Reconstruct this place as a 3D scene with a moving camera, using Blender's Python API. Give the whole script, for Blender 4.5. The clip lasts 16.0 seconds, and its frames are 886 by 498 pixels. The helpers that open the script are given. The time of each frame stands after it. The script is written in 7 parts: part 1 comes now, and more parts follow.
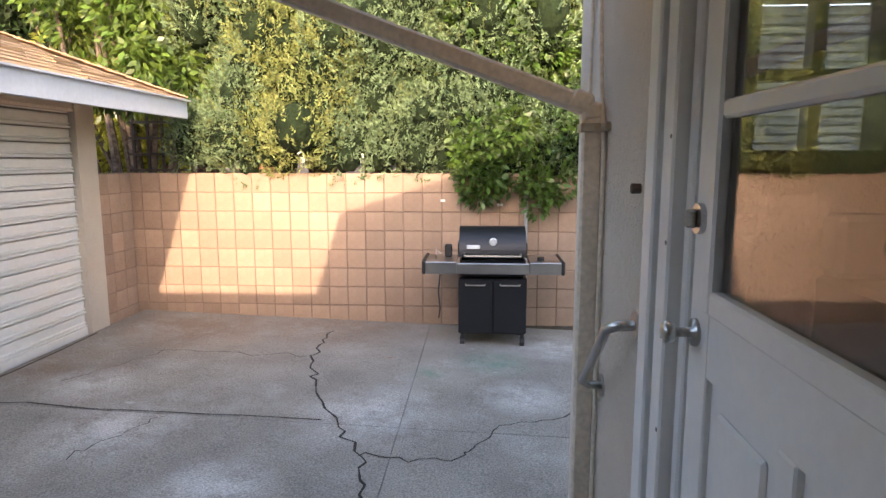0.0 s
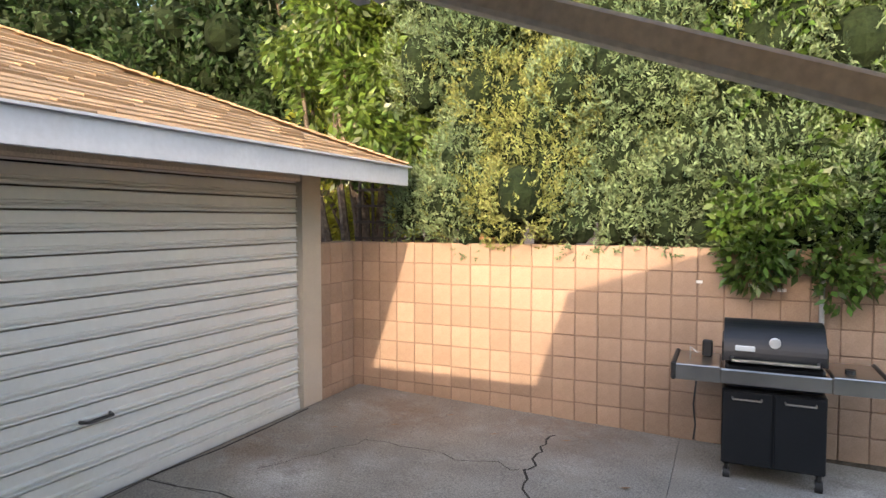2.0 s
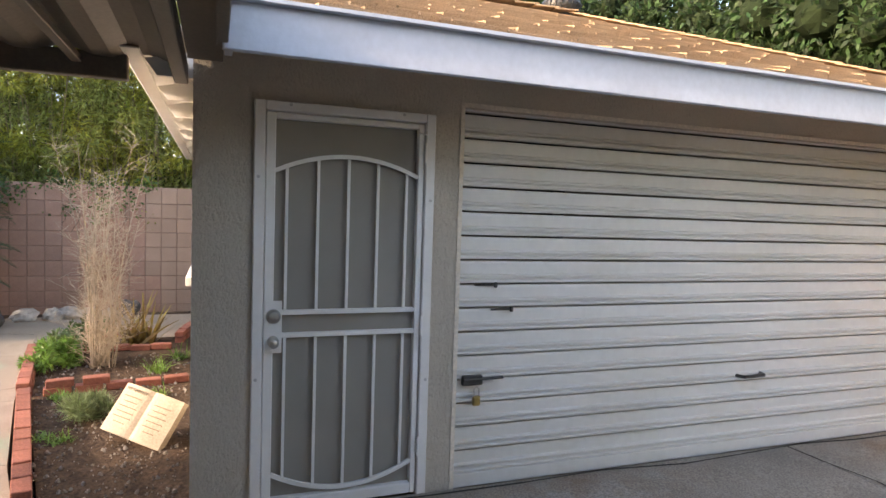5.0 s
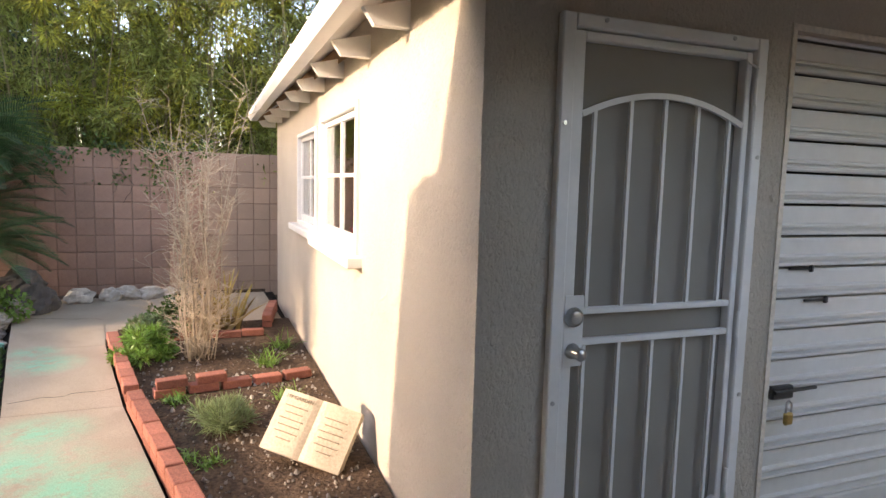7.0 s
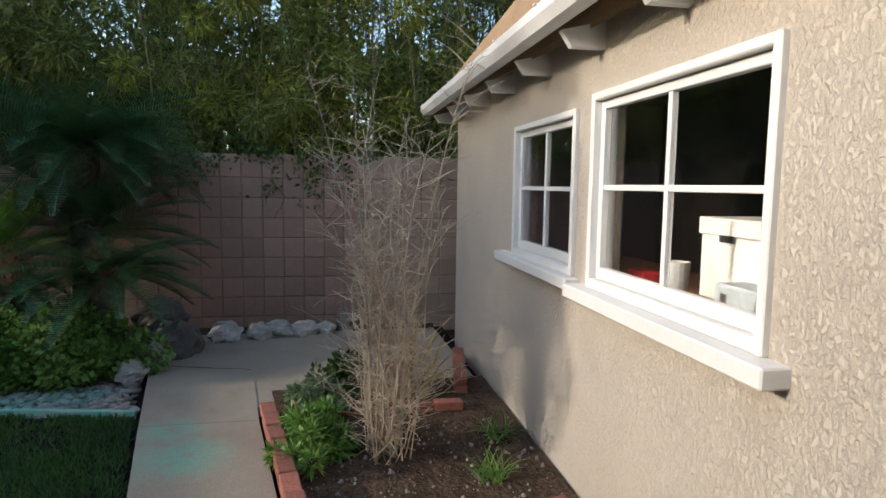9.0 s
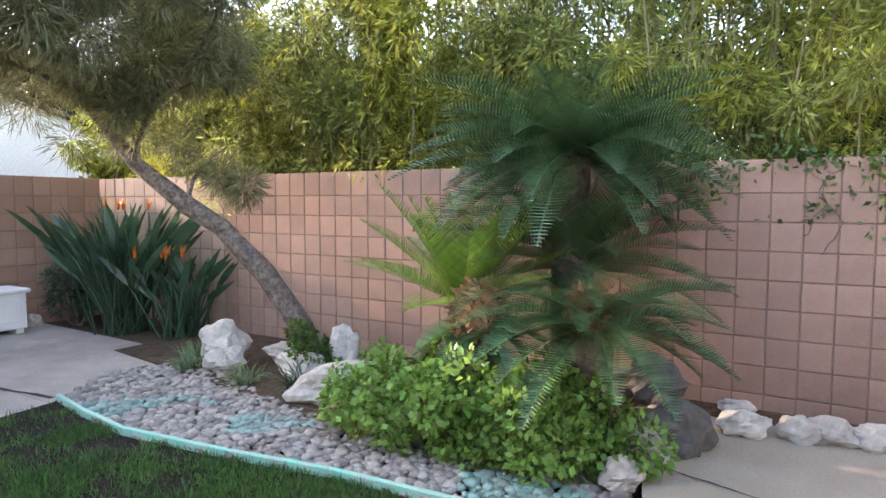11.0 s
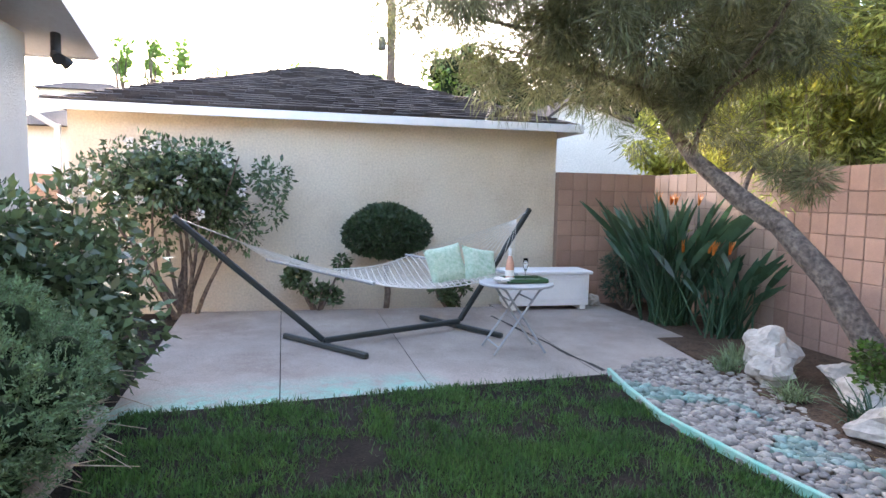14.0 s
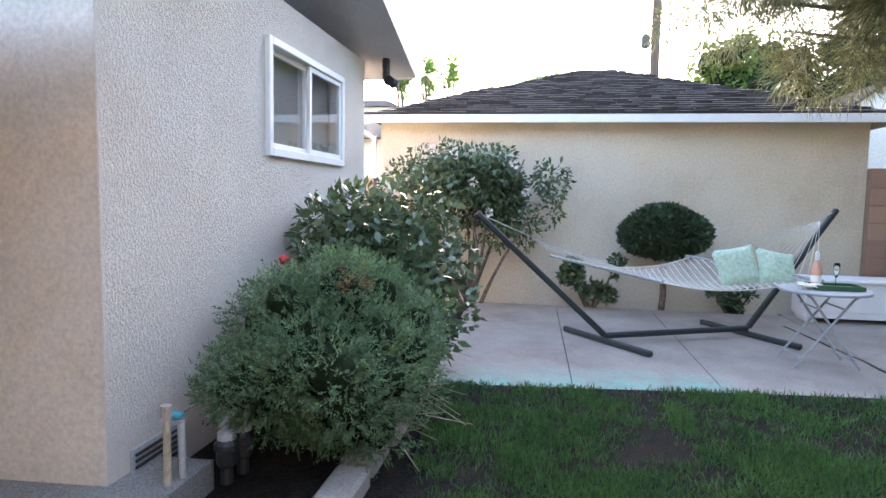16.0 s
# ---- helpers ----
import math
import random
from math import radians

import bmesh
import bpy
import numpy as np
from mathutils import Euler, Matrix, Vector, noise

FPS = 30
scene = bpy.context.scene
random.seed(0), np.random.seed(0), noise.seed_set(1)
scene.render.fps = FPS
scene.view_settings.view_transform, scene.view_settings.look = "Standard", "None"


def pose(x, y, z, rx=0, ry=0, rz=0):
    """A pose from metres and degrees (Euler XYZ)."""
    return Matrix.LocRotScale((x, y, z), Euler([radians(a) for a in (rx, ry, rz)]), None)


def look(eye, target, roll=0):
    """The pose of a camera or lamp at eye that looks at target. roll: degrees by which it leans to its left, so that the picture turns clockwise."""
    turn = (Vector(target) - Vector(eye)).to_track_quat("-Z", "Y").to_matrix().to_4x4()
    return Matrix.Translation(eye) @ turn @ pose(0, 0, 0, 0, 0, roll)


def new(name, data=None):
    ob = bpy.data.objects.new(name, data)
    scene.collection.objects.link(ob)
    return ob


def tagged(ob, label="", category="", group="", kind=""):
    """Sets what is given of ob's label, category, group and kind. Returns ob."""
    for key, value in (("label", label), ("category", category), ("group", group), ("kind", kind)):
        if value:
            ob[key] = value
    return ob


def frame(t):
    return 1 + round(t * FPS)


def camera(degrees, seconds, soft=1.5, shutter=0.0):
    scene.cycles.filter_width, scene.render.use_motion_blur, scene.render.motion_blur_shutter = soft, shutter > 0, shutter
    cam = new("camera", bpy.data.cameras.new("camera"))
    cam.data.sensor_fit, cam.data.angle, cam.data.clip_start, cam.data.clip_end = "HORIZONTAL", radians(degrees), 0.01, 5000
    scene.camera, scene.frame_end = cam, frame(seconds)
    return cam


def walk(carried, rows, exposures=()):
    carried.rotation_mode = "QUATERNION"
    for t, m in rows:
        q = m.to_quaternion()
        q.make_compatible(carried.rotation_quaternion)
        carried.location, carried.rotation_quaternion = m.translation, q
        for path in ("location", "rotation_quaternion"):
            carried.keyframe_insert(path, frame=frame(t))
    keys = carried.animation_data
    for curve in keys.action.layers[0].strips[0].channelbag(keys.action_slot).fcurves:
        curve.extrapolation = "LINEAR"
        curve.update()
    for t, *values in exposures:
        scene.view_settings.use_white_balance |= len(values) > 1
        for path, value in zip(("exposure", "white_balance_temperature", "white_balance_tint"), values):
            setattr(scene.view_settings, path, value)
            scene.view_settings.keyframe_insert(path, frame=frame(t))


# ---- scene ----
cam = camera(71.3, 16.0)
PATH = [
    (0, (0.165, 0.537, 1.687), (0.044, 2.513, 1.402), -0.0),
    (0.5, (0.137, 0.779, 1.692), (-0.037, 2.75, 1.406), -0.1),
    (1, (0.078, 1.0, 1.648), (-0.193, 2.961, 1.363), -0.0),
    (1.5, (0.022, 1.29, 1.714), (-0.472, 3.22, 1.536), -0.1),
    (2, (-0.02, 1.48, 1.776), (-0.857, 3.294, 1.681), -0.0),
    (2.5, (-0.051, 1.488, 1.731), (-1.323, 3.029, 1.663), -0.2),
    (3, (-0.127, 1.416, 1.66), (-1.649, 2.712, 1.612), 0.3),
    (3.5, (-0.163, 1.214, 1.573), (-1.844, 2.297, 1.546), 0.5),
    (4, (-0.158, 1.048, 1.534), (-1.996, 1.837, 1.505), 1.0),
    (4.2, (-0.184, 0.98, 1.547), (-2.052, 1.695, 1.494), 1.2),
    (6.3, (-1.134, 0.095, 1.518), (-2.993, 0.812, 1.347), 2.1),
    (6.5, (-1.26, -0.002, 1.499), (-3.118, 0.713, 1.316), 1.9),
    (7, (-1.643, -0.24, 1.486), (-3.5, 0.473, 1.28), 1.5),
    (7.5, (-2.108, -0.417, 1.492), (-3.967, 0.29, 1.287), 1.4),
    (8, (-2.604, -0.492, 1.507), (-4.464, 0.215, 1.307), 1.4),
    (8.5, (-3.14, -0.533, 1.52), (-5.0, 0.176, 1.324), 1.4),
    (9, (-3.635, -0.611, 1.531), (-5.593, -0.259, 1.327), 0.8),
    (9.1, (-3.732, -0.632, 1.532), (-5.701, -0.349, 1.327), 0.9),
    (9.5, (-4.105, -0.786, 1.537), (-6.095, -0.814, 1.337), 0.6),
    (10, (-4.588, -1.013, 1.513), (-6.538, -1.42, 1.335), 0.3),
    (10.2, (-4.778, -1.092, 1.519), (-6.693, -1.645, 1.354), 0.1),
    (12.3, (-5.71, -1.57, 1.44), (-6.983, -3.103, 1.27), 1.1),
    (12.5, (-5.645, -1.57, 1.437), (-6.807, -3.189, 1.265), 1.1),
    (13, (-5.519, -1.561, 1.451), (-6.38, -3.358, 1.28), 1.1),
    (13.5, (-5.463, -1.536, 1.458), (-6.068, -3.435, 1.291), 1.1),
    (14, (-5.389, -1.543, 1.454), (-5.829, -3.487, 1.287), 1.2),
    (14.5, (-5.306, -1.543, 1.449), (-5.637, -3.508, 1.277), 1.3),
    (15, (-5.27, -1.524, 1.451), (-5.424, -3.509, 1.265), 1.2),
    (15.5, (-5.275, -1.435, 1.477), (-5.191, -3.424, 1.279), 0.9),
    (16, (-4.985, -1.31, 1.401), (-4.655, -3.275, 1.23), 1.1),
]
EXPOSE = [(0.0, 2.6, 7550, 21), (1.0, 2.6, 7500, 21), (2.0, 2.25, 7600, 17), (2.5, 2.05, 7800, 16), (3.5, 2.3, 7700, 20), (4.2, 2.45, 7700, 20), (6.3, 2.7, 7800, 22), (7.0, 2.5, 7700, 21), (7.5, 1.7, 7000, 14), (8.0, 1.3, 6450, 12), (8.5, 1.05, 6200, 10), (9.0, 1.1, 6250, 10), (9.5, 1.95, 6950, 17), (10.0, 2.8, 7200, 20), (12.3, 3.45, 7200, 23), (14.0, 3.25, 6750, 22), (16.0, 3.2, 6600, 20)]
walk(cam, [(t, look(eye, target, roll)) for t, eye, target, roll in PATH], EXPOSE)

# ---- world and sun ----
SUN_DIR = Vector((-0.33, 3.08, -1.0)).normalized()      # the way the sunlight goes
world = bpy.data.worlds.new("sky")
scene.world = world
world.use_nodes = True
wn = world.node_tree
sky = wn.nodes.new("ShaderNodeTexSky")
sky.sky_type, sky.sun_disc = "NISHITA", False
sky.sun_elevation, sky.sun_rotation = radians(17.9), radians(173.9)
sky.air_density, sky.dust_density = 1.0, 1.5
wn.links.new(sky.outputs[0], wn.nodes["Background"].inputs[0])
wn.nodes["Background"].inputs[1].default_value = 0.19
sun = new("sun", bpy.data.lights.new("sun", "SUN"))
sun.data.energy, sun.data.angle, sun.data.color = 1.25, radians(0.55), (1.0, 0.88, 0.72)
sun.matrix_world = look((0, -30, 12), Vector((0, -30, 12)) + SUN_DIR)

# ---- materials ----
def mat(name, c1, c2=None, rough=0.7, scale=6.0, bump=0.0, bscale=60.0, metal=0.0, island=0.0, obj=0.0, fine=0.15, trans=0.0, coat=0.0, stain=None, stain_scale=1.2):
    """Two-scale mottled surface: c1 to c2 by coarse noise, fine grain, bump; island/obj: value change from piece to piece."""
    m = bpy.data.materials.new(name)
    m.use_nodes = True
    nt = m.node_tree
    N, L = nt.nodes, nt.links.new
    b = N["Principled BSDF"]
    c2 = c2 or tuple(v * 0.8 for v in c1)
    tc = N.new("ShaderNodeTexCoord")
    n1 = N.new("ShaderNodeTexNoise"); n1.inputs["Scale"].default_value = scale; n1.inputs["Detail"].default_value = 6
    L(tc.outputs["Object"], n1.inputs["Vector"])
    r = N.new("ShaderNodeMapRange"); r.inputs[1].default_value, r.inputs[2].default_value = 0.3, 0.7
    L(n1.outputs["Fac"], r.inputs[0])
    mx = N.new("ShaderNodeMix"); mx.data_type = "RGBA"
    mx.inputs[6].default_value, mx.inputs[7].default_value = (*c1, 1), (*c2, 1)
    L(r.outputs[0], mx.inputs[0])
    col = mx.outputs[2]
    if stain:
        ns = N.new("ShaderNodeTexNoise"); ns.inputs["Scale"].default_value = stain_scale; ns.inputs["Detail"].default_value = 8; ns.inputs["Roughness"].default_value = 0.7
        L(tc.outputs["Object"], ns.inputs["Vector"])
        rs = N.new("ShaderNodeMapRange"); rs.inputs[1].default_value, rs.inputs[2].default_value, rs.inputs[4].default_value = 0.52, 0.75, 0.8
        L(ns.outputs["Fac"], rs.inputs[0])
        ms = N.new("ShaderNodeMix"); ms.data_type = "RGBA"; ms.inputs[7].default_value = (*stain, 1)
        L(rs.outputs[0], ms.inputs[0]); L(col, ms.inputs[6])
        col = ms.outputs[2]
    hs = N.new("ShaderNodeHueSaturation")
    L(col, hs.inputs["Color"])
    n2 = N.new("ShaderNodeTexNoise"); n2.inputs["Scale"].default_value = bscale; n2.inputs["Detail"].default_value = 4
    L(tc.outputs["Object"], n2.inputs["Vector"])
    v = N.new("ShaderNodeMapRange"); v.inputs[1].default_value, v.inputs[2].default_value = 0.25, 0.75
    v.inputs[3].default_value, v.inputs[4].default_value = 1 - fine, 1 + fine
    L(n2.outputs["Fac"], v.inputs[0])
    out = v.outputs[0]
    for amount, node, socket in ((island, "ShaderNodeNewGeometry", "Random Per Island"), (obj, "ShaderNodeObjectInfo", "Random")):
        if amount:
            g = N.new(node)
            q = N.new("ShaderNodeMapRange"); q.inputs[3].default_value, q.inputs[4].default_value = 1 - amount, 1 + amount
            L(g.outputs[socket], q.inputs[0])
            mu = N.new("ShaderNodeMath"); mu.operation = "MULTIPLY"
            L(out, mu.inputs[0]); L(q.outputs[0], mu.inputs[1])
            out = mu.outputs[0]
            if amount > 0.3:
                qh = N.new("ShaderNodeMapRange"); qh.inputs[3].default_value, qh.inputs[4].default_value = 0.485, 0.515
                L(g.outputs[socket], qh.inputs[0]); L(qh.outputs[0], hs.inputs["Hue"])
    L(out, hs.inputs["Value"])
    L(hs.outputs[0], b.inputs["Base Color"])
    b.inputs["Roughness"].default_value, b.inputs["Metallic"].default_value = rough, metal
    b.inputs["Coat Weight"].default_value = coat
    if bump:
        bp = N.new("ShaderNodeBump"); bp.inputs["Strength"].default_value = bump; bp.inputs["Distance"].default_value = 0.01
        L(n2.outputs["Fac"], bp.inputs["Height"]); L(bp.outputs[0], b.inputs["Normal"])
    if trans:
        t = N.new("ShaderNodeBsdfTranslucent"); L(hs.outputs[0], t.inputs["Color"])
        ad = N.new("ShaderNodeMixShader"); ad.inputs[0].default_value = trans
        L(b.outputs[0], ad.inputs[1]); L(t.outputs[0], ad.inputs[2]); L(ad.outputs[0], N["Material Output"].inputs[0])
    return m


def leafmat(name, c1, c2, rough=0.45, vary=0.45, trans=0.35):
    return mat(name, c1, c2, rough, 1.5, 0, 30, island=vary, fine=0.1, trans=trans)


def glass(name, rough=0.02, tint=(1, 1, 1)):
    m = bpy.data.materials.new(name)
    m.use_nodes = True
    b = m.node_tree.nodes["Principled BSDF"]
    b.inputs["Base Color"].default_value = (*tint, 1)
    b.inputs["Transmission Weight"].default_value, b.inputs["Roughness"].default_value, b.inputs["IOR"].default_value = 1, rough, 1.45
    return m


def stucco(name, c1, c2, stain, size=42.0, deep=0.8):
    """Trowelled stucco: mottled paint over worn vertical dashes of relief."""
    m = mat(name, c1, c2, 0.92, 2.0, 0.0, 150, fine=0.07, stain=stain, stain_scale=0.8)
    N, L = m.node_tree.nodes, m.node_tree.links.new
    tc, mp = N.new("ShaderNodeTexCoord"), N.new("ShaderNodeMapping")
    mp.inputs["Scale"].default_value = (1.0, 1.0, 0.62)
    L(tc.outputs["Object"], mp.inputs["Vector"])
    a = N.new("ShaderNodeTexNoise"); a.inputs["Scale"].default_value = size; a.inputs["Detail"].default_value = 5; a.inputs["Roughness"].default_value = 0.62; a.inputs["Distortion"].default_value = 0.6
    L(mp.outputs[0], a.inputs["Vector"])
    r = N.new("ShaderNodeMapRange"); r.inputs[1].default_value, r.inputs[2].default_value = 0.38, 0.56
    L(a.outputs["Fac"], r.inputs[0])
    bp = N.new("ShaderNodeBump"); bp.inputs["Strength"].default_value = deep; bp.inputs["Distance"].default_value = 0.006
    L(r.outputs[0], bp.inputs["Height"]); L(bp.outputs[0], N["Principled BSDF"].inputs["Normal"])
    return m


M = dict(
    stucco=stucco("cream_stucco", (0.60, 0.535, 0.445), (0.55, 0.485, 0.40), (0.50, 0.44, 0.36), 66.0, 0.85),
    stucco_house=stucco("house_stucco", (0.74, 0.66, 0.56), (0.69, 0.61, 0.515), (0.63, 0.55, 0.46), 70.0, 0.95),
    stucco_white=mat("pale_stucco", (0.62, 0.57, 0.49), (0.56, 0.51, 0.43), 0.9, 1.5, 0.7, 30),
    stucco_neighbour=mat("neighbour_stucco", (0.66, 0.58, 0.45), (0.60, 0.51, 0.38), 0.9, 1.2, 0.5, 40, stain=(0.52, 0.43, 0.32)),
    block=mat("tan_block", (0.41, 0.285, 0.21), (0.36, 0.25, 0.18), 0.9, 3, 0.35, 120, obj=0.13, stain=(0.30, 0.20, 0.14)),
    block2=mat("pink_block", (0.40, 0.255, 0.19), (0.34, 0.21, 0.155), 0.9, 3, 0.35, 120, obj=0.12, stain=(0.28, 0.18, 0.14)),
    block_rest=mat("tan_block_rest", (0.40, 0.275, 0.20), (0.35, 0.24, 0.175), 0.9, 3, 0.35, 120, island=0.12),
    mortar=mat("mortar", (0.30, 0.20, 0.145), None, 0.95, 8, 0.3, 90),
    concrete=mat("concrete", (0.30, 0.275, 0.24), (0.20, 0.183, 0.16), 0.88, 1.6, 0.6, 95, fine=0.5, stain=(0.36, 0.35, 0.33), stain_scale=1.4),
    concrete_warm=mat("warm_concrete", (0.40, 0.33, 0.25), (0.33, 0.27, 0.20), 0.88, 2, 0.35, 160, fine=0.25, stain=(0.27, 0.22, 0.17)),
    patio=mat("patio_concrete", (0.37, 0.315, 0.265), (0.27, 0.225, 0.19), 0.87, 2.2, 0.3, 90, fine=0.3, stain=(0.21, 0.165, 0.14), stain_scale=1.7),
    green_paint=mat("green_overspray", (0.16, 0.50, 0.38), (0.30, 0.42, 0.35), 0.85, 7, 0.2, 120),
    crack=mat("crack", (0.035, 0.03, 0.025), None, 1.0),
    soil=mat("soil", (0.11, 0.073, 0.048), (0.06, 0.04, 0.027), 0.95, 9, 2.0, 45, fine=0.6),
    soil_dark=mat("lawn_soil", (0.022, 0.017, 0.013), (0.011, 0.009, 0.007), 0.97, 7, 1.6, 55, fine=0.7),
    white=mat("white_paint", (0.80, 0.79, 0.76), (0.74, 0.73, 0.70), 0.45, 5, 0.05, 40, fine=0.03),
    door_white=mat("painted_steel_slats", (0.69, 0.675, 0.64), (0.63, 0.615, 0.575), 0.42, 1.2, 0.04, 20, fine=0.04, stain=(0.62, 0.59, 0.52)),
    fascia=mat("fascia_paint", (0.52, 0.545, 0.585), (0.46, 0.485, 0.53), 0.6, 3, 0.15, 30, fine=0.06, stain=(0.42, 0.43, 0.45)),
    cream=mat("cream_trim", (0.74, 0.66, 0.55), (0.68, 0.60, 0.49), 0.7, 4, 0.2, 50),
    shingle=mat("tan_shingle", (0.42, 0.285, 0.175), (0.34, 0.23, 0.14), 0.95, 4, 0.6, 200, island=0.12, obj=0.13, fine=0.4),
    shingle_dark=mat("charcoal_shingle", (0.075, 0.062, 0.055), (0.05, 0.042, 0.04), 0.9, 3, 0.6, 200, island=0.25, fine=0.3),
    mesh=mat("screen_mesh", (0.31, 0.285, 0.25), (0.27, 0.25, 0.22), 0.75, 3, 0.25, 900, fine=0.12),
    steel=mat("brushed_steel", (0.58, 0.57, 0.55), None, 0.28, 5, 0.03, 200, metal=1.0),
    brass=mat("brass", (0.60, 0.42, 0.16), None, 0.35, 5, metal=1.0),
    dark_metal=mat("dark_metal", (0.035, 0.034, 0.033), None, 0.45, 5, 0.05, 50),
    grill_black=mat("black_enamel", (0.009, 0.010, 0.013), None, 0.42, 5),
    plastic_black=mat("black_plastic", (0.02, 0.02, 0.02), None, 0.5, 5),
    brick=mat("red_brick", (0.37, 0.135, 0.09), (0.27, 0.10, 0.068), 0.9, 14, 0.6, 90, obj=0.22, fine=0.25),
    cast_stone=mat("cast_stone", (0.58, 0.50, 0.38), (0.48, 0.41, 0.31), 0.9, 8, 0.4, 70),
    rock=mat("pale_rock", (0.50, 0.46, 0.39), (0.36, 0.32, 0.27), 0.9, 5, 0.9, 22, obj=0.2, fine=0.25),
    rock_dark=mat("grey_rock", (0.17, 0.15, 0.13), (0.11, 0.10, 0.09), 0.9, 5, 0.9, 22, obj=0.2, fine=0.25),
    pebble=mat("pebble", (0.28, 0.25, 0.215), (0.19, 0.17, 0.15), 0.7, 8, 0.2, 90, island=0.4, fine=0.15),
    pebble_green=mat("tinted_pebble", (0.14, 0.27, 0.225), (0.20, 0.235, 0.205), 0.7, 4, 0.2, 90, island=0.35, fine=0.15),
    bark=mat("bark", (0.21, 0.16, 0.12), (0.07, 0.05, 0.04), 0.95, 14, 1.6, 34, fine=0.55),
    twig=mat("pale_twig", (0.44, 0.365, 0.27), (0.33, 0.265, 0.19), 0.85, 9, 0.2, 60, obj=0.25),
    cane=mat("bamboo_cane", (0.16, 0.15, 0.06), (0.24, 0.19, 0.09), 0.6, 3, island=0.3),
    grass=leafmat("grass_blades", (0.07, 0.155, 0.034), (0.038, 0.095, 0.026), 0.55, 0.5, 0.35),
    juniper=leafmat("conifer_foliage", (0.21, 0.275, 0.13), (0.11, 0.175, 0.085), 0.7, 0.4, 0.25),
    bush_juniper=leafmat("juniper_spray", (0.15, 0.235, 0.105), (0.075, 0.145, 0.07), 0.6, 0.45, 0.25),
    galvanised=mat("weathered_galvanised_pipe", (0.46, 0.42, 0.34), (0.30, 0.22, 0.15), 0.6, 14, 0.2, 60),
    juniper_gold=leafmat("golden_conifer_foliage", (0.28, 0.295, 0.09), (0.18, 0.215, 0.065), 0.7, 0.4, 0.3),
    glossy=leafmat("glossy_leaf", (0.115, 0.19, 0.035), (0.05, 0.105, 0.02), 0.38, 0.5, 0.35),
    dark_leaf=leafmat("dark_leaf", (0.03, 0.065, 0.014), (0.018, 0.042, 0.01), 0.7, 0.5, 0.25),
    tree_leaf=leafmat("tree_leaf", (0.13, 0.19, 0.03), (0.07, 0.12, 0.02), 0.35, 0.45, 0.35),
    yellow_leaf=leafmat("yellow_green_leaf", (0.44, 0.42, 0.07), (0.27, 0.30, 0.05), 0.5, 0.5, 0.55),
    bamboo_leaf=leafmat("bamboo_leaf", (0.33, 0.35, 0.095), (0.19, 0.23, 0.06), 0.5, 0.55, 0.55),
    camellia=leafmat("camellia_leaf", (0.12, 0.165, 0.075), (0.065, 0.105, 0.05), 0.25, 0.5, 0.15),
    box_leaf=leafmat("box_leaf", (0.045, 0.08, 0.032), (0.026, 0.056, 0.022), 0.5, 0.4, 0.15),
    cycad=leafmat("cycad_leaf", (0.075, 0.15, 0.055), (0.04, 0.095, 0.035), 0.3, 0.45, 0.25),
    cycad_light=leafmat("young_cycad_leaf", (0.20, 0.33, 0.05), (0.12, 0.23, 0.035), 0.3, 0.35, 0.45),
    bright_leaf=leafmat("bright_leaf", (0.22, 0.36, 0.08), (0.14, 0.27, 0.05), 0.45, 0.45, 0.4),
    pine=leafmat("pine_needle", (0.18, 0.18, 0.085), (0.10, 0.115, 0.05), 0.6, 0.45, 0.3),
    strap=leafmat("strap_leaf", (0.045, 0.10, 0.05), (0.028, 0.07, 0.035), 0.4, 0.4, 0.2),
    straw=leafmat("straw", (0.42, 0.30, 0.08), (0.30, 0.21, 0.07), 0.7, 0.4, 0.2),
    brown_cone=mat("fibrous_crown", (0.33, 0.17, 0.075), (0.20, 0.10, 0.045), 0.9, 12, 0.8, 60, island=0.3),
    red=mat("red", (0.55, 0.03, 0.03), None, 0.5),
    flower=mat("white_petal", (0.8, 0.76, 0.68), None, 0.6),
    orange=mat("orange_petal", (0.75, 0.22, 0.03), None, 0.5),
    wood=mat("wood", (0.30, 0.15, 0.07), (0.22, 0.11, 0.05), 0.7, 8, 0.2, 40),
    lattice=mat("dark_lattice", (0.05, 0.035, 0.025), None, 0.8),
    rope=mat("cotton_rope", (0.62, 0.58, 0.50), None, 0.9, 20),
    stand=mat("black_tube", (0.02, 0.028, 0.027), None, 0.45, 5),
    table_grey=mat("grey_enamel", (0.34, 0.35, 0.34), None, 0.5, 5),
    pillow=mat("mint_fabric", (0.29, 0.43, 0.29), (0.52, 0.60, 0.47), 0.95, 30, 0.2, 90),
    rose=mat("rose_wine", (0.65, 0.33, 0.22), None, 0.15, 5),
    tray=mat("green_tray", (0.03, 0.09, 0.035), None, 0.4),
    # dark tone that puts the dimness of the garage room into the colour
    room_shade=mat("painted_room_shade", (0.10, 0.09, 0.075), None, 0.9),
    cardboard=mat("white_cardboard", (0.62, 0.60, 0.56), None, 0.8),
    grey_case=mat("grey_case", (0.34, 0.38, 0.40), None, 0.6),
    teal=mat("teal_plastic", (0.05, 0.32, 0.36), None, 0.4),
    pane=glass("window_glass"),
    clear=glass("clear_glass", 0.01),
    grey_pipe=mat("grey_pipe", (0.40, 0.40, 0.39), None, 0.5, 5),
    awning=mat("brown_awning_metal", (0.15, 0.125, 0.10), (0.12, 0.10, 0.08), 0.5, 3),
    pole=mat("pole_wood", (0.11, 0.075, 0.055), None, 0.9, 6, 0.4, 40),
